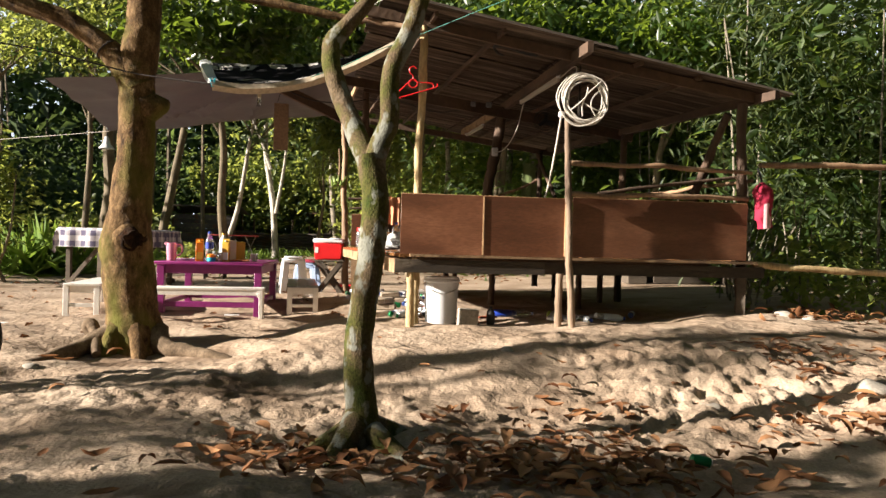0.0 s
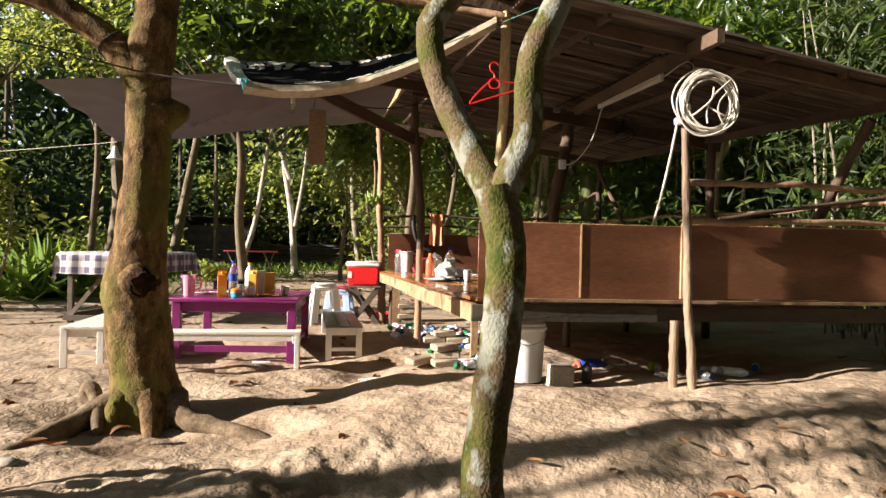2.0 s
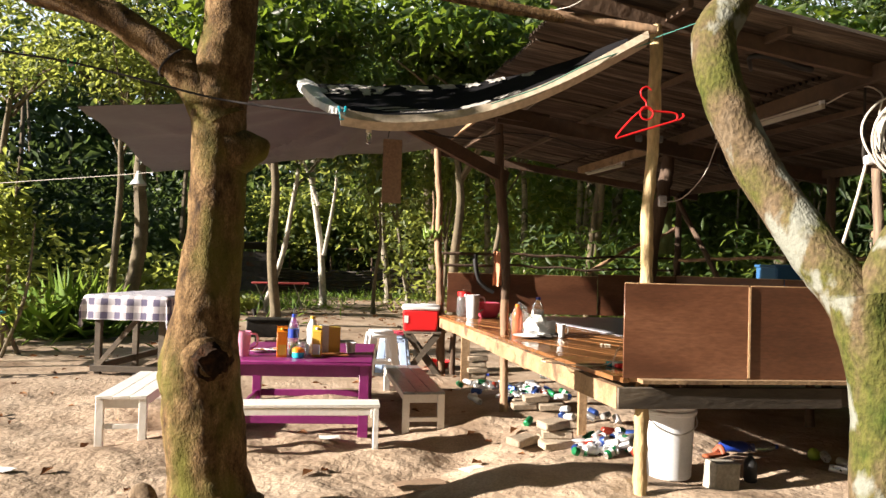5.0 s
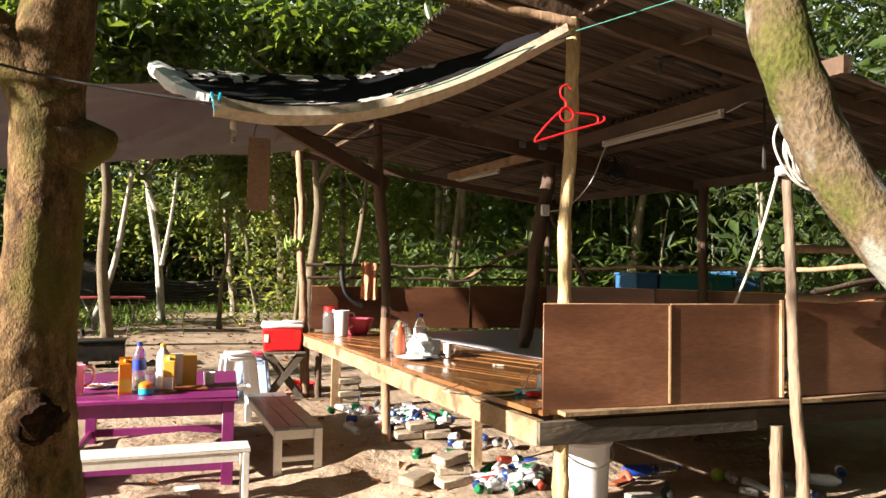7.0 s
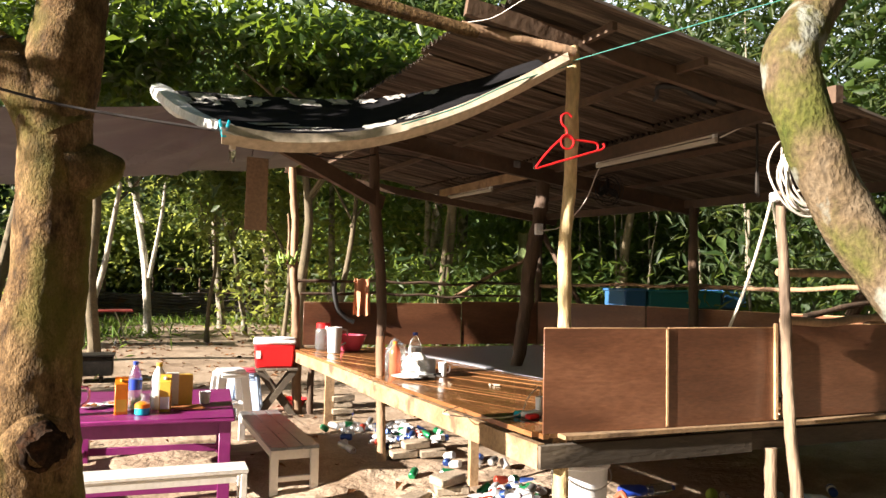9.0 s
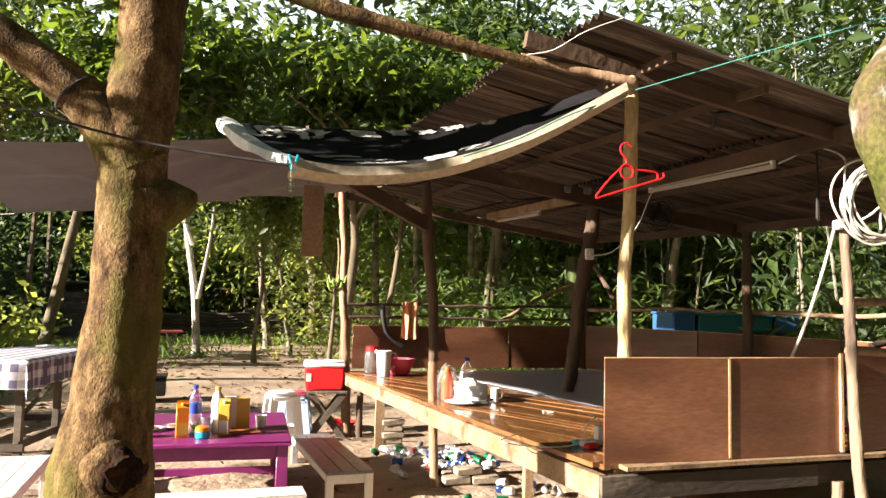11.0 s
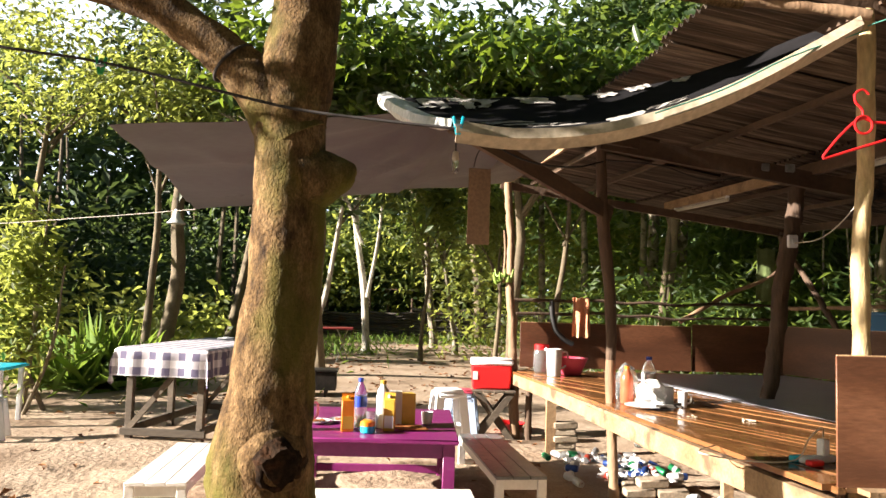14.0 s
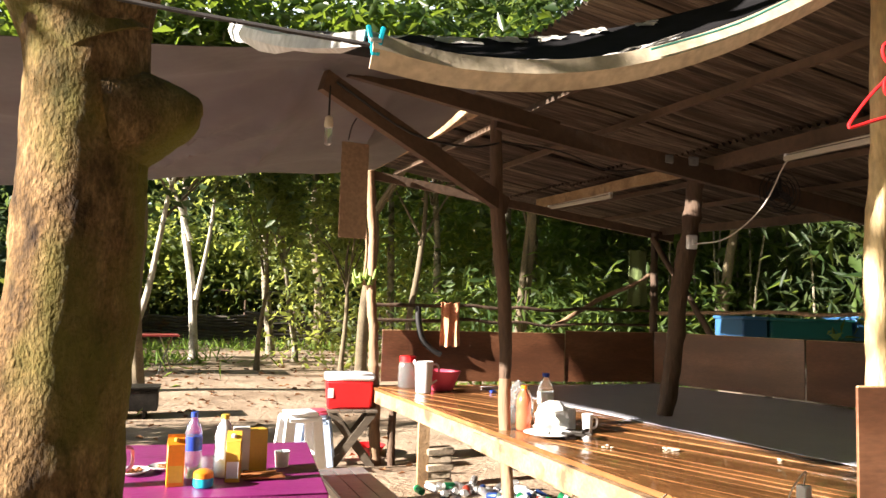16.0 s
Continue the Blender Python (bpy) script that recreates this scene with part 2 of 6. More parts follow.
CONCRETE = material("grey_concrete", [(0.26, 0.23, 0.19), (0.40, 0.365, 0.31)], 8, 0.95, 0.5, 50, fine=0.25)
BRICK = material("pale_mortar_brick", [(0.27, 0.215, 0.155), (0.39, 0.32, 0.24)], 7, 0.95, 0.6, 50, spread=0.15)
MAT = material("grey_vinyl_mat", [(0.54, 0.55, 0.64), (0.62, 0.63, 0.71)], 1.5, 0.34, 0.08, 30, fine=0.08)
CLOTH_ORANGE = material("peach_towel", [(0.60, 0.25, 0.13), (0.72, 0.36, 0.21)], 6, 0.95, 0.5, 90)
CLOTH_GREEN = material("green_towel", [(0.12, 0.17, 0.06), (0.20, 0.26, 0.10)], 6, 0.95, 0.5, 90)
CLOTH_RED = material("crimson_cloth", [(0.26, 0.008, 0.035), (0.38, 0.016, 0.055)], 6, 0.85, 0.4, 60)
CLOTH_PINK = material("pink_cloth", [(0.72, 0.40, 0.44), (0.80, 0.52, 0.54)], 6, 0.85, 0.4, 60)
HOSE = plain("white_hose", (0.60, 0.56, 0.50), 0.5)
CABLE = plain("white_cable", (0.55, 0.50, 0.44), 0.5)
ROPE_DARK = plain("dark_rope", (0.035, 0.03, 0.03), 0.9)
ROPE_GREEN = plain("green_cord", (0.06, 0.26, 0.21), 0.7)
TUBE = plain("lamp_tube", (0.50, 0.46, 0.39), 0.4)
PAPER = plain("white_paper", (0.74, 0.74, 0.72), 0.8)
BANANA = plain("green_banana", (0.20, 0.30, 0.05), 0.5)
FENCE = material("rusty_sheet", [(0.06, 0.05, 0.045), (0.13, 0.11, 0.095)], 3, 0.8, 0.3, 40, spread=0.2, stain=(0.13, 0.06, 0.03), stain_scale=2)
LEAF_NEAR = leaf_material("big_leaf", (0.007, 0.022, 0.005), (0.042, 0.078, 0.013), (0.21, 0.30, 0.03), 0.34, 0.42)
LEAF_MID = leaf_material("tree_leaf", (0.013, 0.036, 0.011), (0.076, 0.122, 0.030), (0.27, 0.37, 0.06), 0.5, 0.43, 0.4)
# darker copies of the tree leaf: forest shade put into the colour, two depths
LEAF_SHADED = leaf_material("shade_leaf", (0.013, 0.032, 0.014), (0.072, 0.112, 0.040), (0.18, 0.26, 0.065), 0.5, 0.35, 0.35)
LEAF_DEEP_SHADE = leaf_material("deep_shade_leaf", (0.007, 0.017, 0.008), (0.034, 0.058, 0.022), (0.09, 0.13, 0.035), 0.5, 0.3, 0.3)
# bush green made lighter, so sunlight is partly in the leaf colour
LEAF_BUSH_LIT = leaf_material("sunlit_bush_leaf", (0.032, 0.062, 0.018), (0.17, 0.21, 0.06), (0.45, 0.50, 0.10), 0.5, 0.48, 0.4)
LEAF_BAMBOO = leaf_material("bamboo_leaf", (0.016, 0.034, 0.014), (0.074, 0.10, 0.038), (0.22, 0.27, 0.065), 0.5, 0.36, 0.35)
LITTER = leaf_material("dry_leaf", (0.11, 0.042, 0.018), (0.40, 0.21, 0.10), (0.30, 0.12, 0.04), 0.8, 0.12, 0.2)
GRASS = leaf_material("grass_blade", (0.06, 0.13, 0.02), (0.16, 0.24, 0.05), (0.28, 0.40, 0.06), 0.6, 0.35, 0.3)


# ---- helpers for meshes ----
def thing(name, m=None, label="", category="", group="", kind=""):
    ob = tagged(new(name), label, category, group, kind)
    ob.empty_display_size = 0.1
    if m is not None:
        ob.matrix_basis = m
    return ob


def mesh_of(bm, name, mat, smooth=True):
    me = bpy.data.meshes.new(name)
    bm.normal_update()
    bm.to_mesh(me)
    bm.free()
    me.materials.append(mat)
    if smooth:
        me.polygons.foreach_set("use_smooth", [True] * len(me.polygons))
        me.set_sharp_from_angle(angle=radians(38))
    return me


def part(name, bm, mat, parent=None, label="", m=None, smooth=True):
    ob = new(name, mesh_of(bm, name, mat, smooth) if isinstance(bm, bmesh.types.BMesh) else bm)
    ob.parent = parent
    if m is not None:
        ob.matrix_basis = m
    return tagged(ob, label)


def single(name, bm, mat, m=None, label="", category="", group="", kind="", smooth=True):
    return tagged(part(name, bm, mat, None, "", m, smooth), label, category, group, kind)


def add_box(bm, size, m=Matrix(), bevel=0.004, wobble=0.0, cuts=0):
    """A bevelled box of that size about m's origin."""
    r = bmesh.ops.create_cube(bm, size=1.0, matrix=m @ Matrix.Diagonal((*size, 1)))
    vs = r["verts"]
    if bevel:
        es = list({e for v in vs for e in v.link_edges})
        r = bmesh.ops.bevel(bm, geom=es, offset=bevel, segments=1, affect="EDGES", profile=0.7)
        vs = r["verts"]
    if wobble:
        for v in vs:
            v.co += noise.noise_vector(v.co * 3.1) * wobble
    return vs


def box(size, m=Matrix(), bevel=0.004, wobble=0.0):
    bm = bmesh.new()
    add_box(bm, size, m, bevel, wobble)
    return bm


def between(a, b, turn=0.0):
    """A pose at the middle of a and b, whose z runs from a to b; and their distance."""
    a, b = Vector(a), Vector(b)
    d = b - a
    return Matrix.Translation((a + b) / 2) @ d.to_track_quat("Z", "Y").to_matrix().to_4x4() @ Matrix.Rotation(turn, 4, "Z"), d.length


def beam(a, b, w, h, bevel=0.006, turn=0.0, wobble=0.006):
    """A squared timber from a to b; w and h are its sides."""
    m, d = between(a, b, turn)
    bm = bmesh.new()
    n = max(2, int(d / 0.4))
    rings = []
    for i in range(n + 1):
        z = -d / 2 + d * i / n
        ring = []
        for sx, sy in ((-1, -1), (1, -1), (1, 1), (-1, 1)):
            p = m @ Vector((sx * w / 2, sy * h / 2, z))
            ring.append(bm.verts.new(p + noise.noise_vector(p * 2.3) * wobble))
        rings.append(ring)
    for r0, r1 in zip(rings, rings[1:]):
        for k in range(4):
            bm.faces.new((r0[k], r0[(k + 1) % 4], r1[(k + 1) % 4], r1[k]))
    bm.faces.new(rings[0][::-1])
    bm.faces.new(rings[-1])
    if bevel:
        es = [e for e in bm.edges if len(e.link_faces) == 2 and e.calc_face_angle(0) > 0.8]
        bmesh.ops.bevel(bm, geom=es, offset=bevel, segments=1, affect="EDGES")
    return bm


def smooth_line(pts, n):
    """Catmull-Rom through pts with n steps a span."""
    p = [Vector(q) for q in pts]
    p = [p[0] * 2 - p[1]] + p + [p[-1] * 2 - p[-2]]
    out = []
    for i in range(1, len(p) - 2):
        for k in range(n):
            t = k / n
            a, b, c, d = p[i - 1:i + 3]
            out.append(0.5 * (2 * b + (c - a) * t + (2 * a - 5 * b + 4 * c - d) * t * t + (3 * b - a - 3 * c + d) * t ** 3))
    out.append(p[-2])
    return out


def add_tube(bm, pts, radii, seg=10, steps=4, rough=0.0, cap=True, rough_scale=6.0):
    """A round limb through pts; radii at each of them."""
    line = smooth_line(pts, steps)
    rs = np.interp(np.linspace(0, len(pts) - 1, len(line)), range(len(pts)), radii)
    up = Vector((0.31, 0.95, 0.1))
    rings = []
    for i, p in enumerate(line):
        d = (line[min(i + 1, len(line) - 1)] - line[max(i - 1, 0)]).normalized()
        side = d.cross(up).normalized() if abs(d.dot(up)) < 0.98 else d.cross(Vector((1, 0, 0))).normalized()
        up = side.cross(d).normalized()
        ring = []
        for k in range(seg):
            a = 2 * math.pi * k / seg
            w = side * math.cos(a) + up * math.sin(a)
            r = rs[i]
            if rough:
                r *= 1 + rough * (noise.noise((p + w * r) * rough_scale) + 0.5 * noise.noise((p + w * r) * rough_scale * 2.7))
            ring.append(bm.verts.new(p + w * r))
        rings.append(ring)
    for r0, r1 in zip(rings, rings[1:]):
        for k in range(seg):
            bm.faces.new((r0[k], r0[(k + 1) % seg], r1[(k + 1) % seg], r1[k]))
    if cap:
        bm.faces.new(rings[0][::-1])
        bm.faces.new(rings[-1])


def tube(pts, radii, seg=10, steps=4, rough=0.0, cap=True, rough_scale=6.0):
    bm = bmesh.new()
    if isinstance(radii, (int, float)):
        radii = [radii] * len(pts)
    add_tube(bm, pts, radii, seg, steps, rough, cap, rough_scale)
    return bm


def pole(a, b, r0, r1, bend=0.02, seg=10):
    """A natural pole: slightly crooked and knotty."""
    a, b = Vector(a), Vector(b)
    pts, rad = [], []
    n = max(3, int((b - a).length / 0.35))
    for i in range(n + 1):
        t = i / n
        p = a.lerp(b, t)
        w = math.sin(math.pi * t)
        pts.append(p + noise.noise_vector(p * 1.7) * bend * w)
        rad.append((r0 + (r1 - r0) * t) * (1 + 0.08 * noise.noise(p * 5)))
    return tube(pts, rad, seg + 4, 6, 0.26, True, 10)


def lathe(profile, seg=20):
    """A turned body from (radius, height) pairs, about z."""
    bm = bmesh.new()
    rings = [[bm.verts.new((r * math.cos(2 * math.pi * k / seg), r * math.sin(2 * math.pi * k / seg), z)) for k in range(seg)]
             for r, z in profile]
    for r0, r1 in zip(rings, rings[1:]):
        for k in range(seg):
            bm.faces.new((r0[k], r0[(k + 1) % seg], r1[(k + 1) % seg], r1[k]))
    bm.faces.new(rings[0][::-1])
    bm.faces.new(rings[-1])
    return bm


def surface(rows, thick=0.0):
    """A sheet through a grid of points, with that thickness."""
    bm = bmesh.new()
    g = [[bm.verts.new(p) for p in row] for row in rows]
    for a, b in zip(g, g[1:]):
        for k in range(len(a) - 1):
            bm.faces.new((a[k], a[k + 1], b[k + 1], b[k]))
    bm.normal_update()
    if thick:
        bmesh.ops.solidify(bm, geom=bm.faces[:], thickness=thick)
    return bm


def leaf_mesh(name, mat, at, size, shape=0.42, droop=0.3, lie=0.0, seed=1, fold=0.18, full=False):
    """Many folded leaves at the points; size: their lengths; lie: 1 lays them flat; droop: how far the tips hang."""
    rng = np.random.default_rng(seed)
    at = np.asarray(at, float)
    n = len(at)
    size = np.broadcast_to(size, (n,)) * rng.uniform(0.6, 1.25, n)
    d = rng.normal(size=(n, 3))
    d[:, 2] = d[:, 2] * (1 - lie) * 0.7 - droop
    d /= np.linalg.norm(d, axis=1)[:, None]
    u = rng.normal(size=(n, 3)) * (1 - lie) * 0.8 + (0, 0, 1)
    s = np.cross(d, u)
    s /= np.linalg.norm(s, axis=1)[:, None] + 1e-9
    nn = np.cross(s, d)
    L, W = size[:, None], (size * shape)[:, None]
    if full:
        bend = rng.uniform(-0.28, 0.28, (n, 1)) * L
        mid = lambda k: at + d * L * k + nn * bend * (4 * k * (1 - k))
        cols = [mid(0.0)]
        for k, w in ((0.22, 0.36), (0.5, 0.5), (0.8, 0.30)):
            cols += [mid(k) + s * W * w + nn * W * fold, mid(k), mid(k) - s * W * w + nn * W * fold]
        cols.append(mid(1.0))
        v = np.stack(cols, 1).reshape(-1, 3)
        base = np.arange(n)[:, None] * 11
        faces = [(0, 1, 2), (0, 2, 3), (10, 8, 7), (10, 9, 8)]
        for a in (1, 4):
            faces += [(a, a + 3, a + 4), (a, a + 4, a + 1), (a + 1, a + 4, a + 5), (a + 1, a + 5, a + 2)]
        tri = np.concatenate([base + np.array([f]) for f in faces], 1).reshape(-1)
        return raw_mesh(name, mat, v, tri)
    v = np.stack([at, at + d * L * 0.45 + s * W * 0.5 + nn * W * fold, at + d * L - nn * L * 0.12,
                  at + d * L * 0.45 - s * W * 0.5 + nn * W * fold], 1).reshape(-1, 3)
    base = np.arange(n)[:, None] * 4
    tri = np.concatenate([base + (0, 1, 2), base + (0, 2, 3)], 1).reshape(-1)
    return raw_mesh(name, mat, v, tri)


def raw_mesh(name, mat, v, tri):
    me = bpy.data.meshes.new(name)
    me.vertices.add(len(v))
    me.vertices.foreach_set("co", v.ravel())
    me.loops.add(len(tri))
    me.loops.foreach_set("vertex_index", tri.astype(np.int32))
    me.polygons.add(len(tri) // 3)
    me.polygons.foreach_set("loop_start", np.arange(0, len(tri), 3, dtype=np.int32))
    me.update(calc_edges=True)
    me.materials.append(mat)
    return me


def blob_points(rng, centre, radius, count, clumps=14, shell=0.6):
    """Points in uneven clumps about a centre: a crown with gaps."""
    c, r = np.asarray(centre, float), np.broadcast_to(radius, (3,)).astype(float)
    k = rng.normal(size=(clumps, 3))
    k /= np.linalg.norm(k, axis=1)[:, None]
    k = c + k * r * rng.uniform(0.25, 1.0, (clumps, 1))
    which = rng.integers(0, clumps, count)
    o = rng.normal(size=(count, 3))
    o /= np.linalg.norm(o, axis=1)[:, None]
    return k[which] + o * r * (rng.uniform(0, 1, (count, 1)) ** 0.5) * 0.42


# ---- ground ----
GROUND_MARKS = ((-2.5, -0.35, -0.47), (-0.3, -2.95, -0.60), (1.6, -3.2, -0.62), (0.1, -0.1, -0.18), (1.75, -0.1, -0.15),
                (3.8, 0.3, -0.05), (-1.34, 2.06, -0.33), (-1.6, 1.2, -0.36), (-1.45, 3.2, -0.22), (-0.3, 2.6, -0.15),
                (-0.57, 4.3, -0.19), (0.5, 1.2, -0.18), (2.0, 3.0, -0.15), (-4.5, 5.0, -0.28), (-3.8, 1.6, -0.34),
                (-1.0, 5.8, -0.27), (-0.3, -7.5, -0.75), (-1.8, -4.0, -0.46), (-2.1, -2.2, -0.42), (-3.3, 14, -0.05),
                (0, 20, 0), (5, -2, -0.3), (6, 2, 0), (-7, -2, -0.45), (-7, 6, -0.3), (6, 10, 0), (-9, 15, -0.1), (4, -6, -0.75))


def ground_height(x, y):
    x, y = np.asarray(x, float), np.asarray(y, float)
    top, low = 0.0, 0.0
    for a, b, c in GROUND_MARKS:
        w = 1 / ((x - a) ** 2 + (y - b) ** 2 + 0.16) ** 1.6
        top, low = top + w * c, low + w
    z = top / low
    far = np.clip((np.hypot(x, y - 3) - 22) / 20, 0, 1)
    return z * (1 - far)


def gz(x, y):
    return float(ground_height(x, y))


def lumps(x, y, cell, seed):
    """Rounded stones of earth: height from the nearest jittered cell centre."""
    ix, iy = np.floor(x / cell), np.floor(y / cell)
    best = np.full(x.shape, 9.0)
    for dx in (-1, 0, 1):
        for dy in (-1, 0, 1):
            cx, cy = ix + dx, iy + dy
            h1 = np.modf(np.abs(np.sin(cx * 127.1 + cy * 311.7 + seed) * 43758.5))[0]
            h2 = np.modf(np.abs(np.sin(cx * 269.5 + cy * 183.3 + seed) * 24634.6))[0]
            h3 = 0.6 + 0.8 * np.modf(np.abs(np.sin(cx * 39.7 + cy * 71.3 + seed) * 14375.9))[0]
            d = np.hypot((x - (cx + h1) * cell), (y - (cy + h2) * cell)) / cell / h3
            best = np.minimum(best, d)
    return np.sqrt(np.clip(1 - (best / 0.62) ** 2, 0, 1))


def wave(x, y, k, seed):
    return (np.sin(x * k + seed + 1.7 * np.sin(y * k * 0.7 + seed)) + np.sin(y * k * 1.3 + 2 * seed + 1.3 * np.sin(x * k * 0.9)))


def build_ground():
    fine_x, fine_y = np.arange(-5.0, 5.2, 0.032), np.arange(-6.4, 3.4, 0.032)
    grow = np.array([0.1, 0.2, 0.32, 0.5, 0.75, 1.05, 1.4, 1.8, 2.3, 2.9, 3.6, 4.4, 5.5, 7, 9, 12, 16, 22, 30, 42, 60, 90, 140, 220, 400])
    xs = np.concatenate([fine_x[0] - grow[::-1], fine_x, fine_x[-1] + grow])
    ys = np.concatenate([fine_y[0] - grow[::-1], fine_y, fine_y[-1] + grow])
    X, Y = np.meshgrid(xs, ys)
    Z = ground_height(X, Y)
    near = np.clip(1.6 - np.maximum(np.abs(X) / 5.4, np.abs(Y + 1) / 5.8), 0, 1)
    stony = np.clip((X + 1.6) / 1.4, 0, 1) * np.clip((-0.15 - Y) / 0.7, 0, 1) * np.clip((Y + 6.0) / 1.0, 0, 1)
    stony = np.maximum(stony, 0.45 * np.clip((-0.9 - Y) / 0.6, 0, 1))
    patch = np.clip(0.5 + 0.45 * wave(X, Y, 1.6, 3.1), 0.1, 1)
    Z = Z + near * stony * patch * (0.05 * lumps(X, Y, 0.16, 1.0) + 0.036 * lumps(X, Y, 0.095, 5.0))
    Z = Z + near * (0.016 * wave(X, Y, 3.1, 0.4) + 0.010 * wave(X, Y, 5.7, 2.2) + 0.006 * wave(X, Y, 9.3, 1.9) + 0.003 * wave(X, Y, 21.0, 0.9))
    # a washed-out rim beside the hut
    Z = Z + 0.06 * np.exp(-(((X + 0.75) / 0.35) ** 2 + ((Y - 0.35) / 0.9) ** 2)) - 0.05 * np.exp(-(((X + 0.9) / 0.3) ** 2 + ((Y - 1.5) / 0.5) ** 2))
    n, m = X.shape
    idx = np.arange(n * m).reshape(n, m)
    quads = np.stack([idx[:-1, :-1], idx[:-1, 1:], idx[1:, 1:], idx[1:, :-1]], -1).reshape(-1)
    me = bpy.data.meshes.new("ground")
    me.vertices.add(n * m)
    me.vertices.foreach_set("co", np.stack([X, Y, Z], -1).ravel())
    me.loops.add(len(quads))
    me.loops.foreach_set("vertex_index", quads.astype(np.int32))
    me.polygons.add(len(quads) // 4)
    me.polygons.foreach_set("loop_start", np.arange(0, len(quads), 4, dtype=np.int32))
    me.polygons.foreach_set("use_smooth", np.ones(len(quads) // 4, bool))
    me.update(calc_edges=True)
    me.materials.append(SOIL)
    tagged(new("ground", me), "dry sandy brown earth yard with rounded lumps and tracks", "ground", kind="structure")


build_ground()


# ---- hut: open pavilion on legs ----
hut = thing("open_pavilion", None, "open timber pavilion on legs with brown plywood rails and corrugated roof", "pavilion")
DECK_Z = 0.55
DECK_EDGE = [(0.0, -0.02), (3.86, 0.27), (3.42, 4.15), (2.76, 5.97), (-0.76, 5.76)]
part("corner_post", pole((0.165, 0.12, -0.25), (0.185, 0.02, 2.86), 0.044, 0.039, 0.045), POLE_PALE, hut, "pale peeled pole")
part("front_post", pole((1.775, -0.08, -0.22), (1.68, -0.02, 2.06), 0.038, 0.031, 0.03), POLE_GREY, hut)
part("back_post", pole((-0.74, 5.72, -0.35), (-0.86, 6.08, 2.98), 0.06, 0.045, 0.05), POLE, hut)
part("bent_post", tube([(-0.325, 2.85, 0.90), (-0.315, 2.87, 1.1), (-0.34, 2.87, 1.55), (-0.40, 2.87, 2.1), (-0.42, 2.87, 2.5), (-0.43, 2.87, 2.88)],
                       [0.043, 0.045, 0.05, 0.055, 0.045, 0.042], 12, 5, 0.14), POLE_DARK, hut, "dark crooked pole")
part("post_foot", tube([(-0.345, 2.6, -0.25), (-0.335, 2.72, 0.2), (-0.325, 2.83, 0.6), (-0.325, 2.85, 0.91)], [0.044, 0.043, 0.043, 0.044], 12, 5, 0.12), POLE, hut, "pale peeled lower end of the crooked pole")
part("centre_post", pole((1.265, 3.33, 0.5), (1.59, 3.36, 2.66), 0.068, 0.077, 0.035, 12), POLE_DARK, hut, "thick dark leaning post")
part("right_post", pole((3.36, 3.2, -0.2), (3.42, 3.25, 2.36), 0.055, 0.05, 0.03), POLE_DARK, hut)
part("front_right_post", pole((3.80, 0.34, -0.15), (3.72, 0.3, 2.28), 0.06, 0.052, 0.03), POLE_DARK, hut)
part("far_post", pole((2.74, 6.06, -0.1), (2.80, 6.08, 2.42), 0.055, 0.045, 0.03), POLE_DARK, hut)
part("brace", pole((3.05, 5.2, 1.1), (2.72, 6.0, 2.35), 0.04, 0.035, 0.02), POLE_DARK, hut)
part("brace", pole((3.55, 1.2, 1.2), (3.66, 0.5, 2.2), 0.05, 0.045, 0.03), POLE_DARK, hut)
part("brace", beam((-1.78, 1.98, 2.70), (-0.33, 2.90, 2.17), 0.05, 0.13), TIMBER, hut, "dark slanting timber brace")
part("front_beam", beam((-0.52, -0.03, 3.00), (3.9, 0.30, 2.34), 0.045, 0.10), TIMBER, hut)
part("middle_beam", beam((-1.62, 2.12, 2.84), (0.1, 2.95, 2.80), 0.05, 0.12), TIMBER, hut)
part("middle_beam", beam((-0.45, 2.80, 2.80), (3.6, 3.42, 2.34), 0.055, 0.15), TIMBER, hut)
part("back_beam", beam((-0.95, 6.12, 2.93), (3.1, 6.16, 2.38), 0.05, 0.10), TIMBER, hut)
part("right_rafter", beam((2.95, 6.2, 2.46), (3.92, -0.05, 2.32), 0.05, 0.09), TIMBER, hut)
part("lamp_rafter", beam((1.36, 6.45, 2.76), (1.58, 3.36, 2.68), 0.06, 0.10), TIMBER_PALE, hut)
part("lamp_rafter", beam((1.58, 3.36, 2.68), (1.80, -0.40, 2.63), 0.06, 0.11), TIMBER, hut)
part("eave_board", beam((-0.86, 6.02, 2.99), (-0.52, 3.05, 2.93), 0.03, 0.10), TIMBER_PALE, hut)

# roof sheets: waves run down the slope
RU, RV = Vector((math.cos(radians(7.8)), math.sin(radians(7.8)), 0)), Vector((-math.sin(radians(6)), math.cos(radians(6)), 0))
ROOF_O = Vector((-0.25, -0.41, 0))


def roof_z(x, y):
    return 2.965 - 0.14 * x + 0.008 * y


def roof_sheet(u0, u1, v0, v1, lift):
    rows = []
    n = int((v1 - v0) / 0.0108)
    jag = random.uniform(-0.03, 0.03)
    for i in range(7):
        u = u0 + (u1 - u0 + jag) * i / 6
        row = []
        for k in range(n + 1):
            v = v0 + (v1 - v0) * k / n
            p = ROOF_O + RU * u + RV * v
            p.z = roof_z(p.x, p.y) + lift + 0.02 * math.sin(v / 0.076 * 2 * math.pi) + 0.012 * noise.noise(Vector((u * 1.3, v * 0.9, 3)))
            row.append(p)
        rows.append(row)
    return surface(rows, 0.0015)


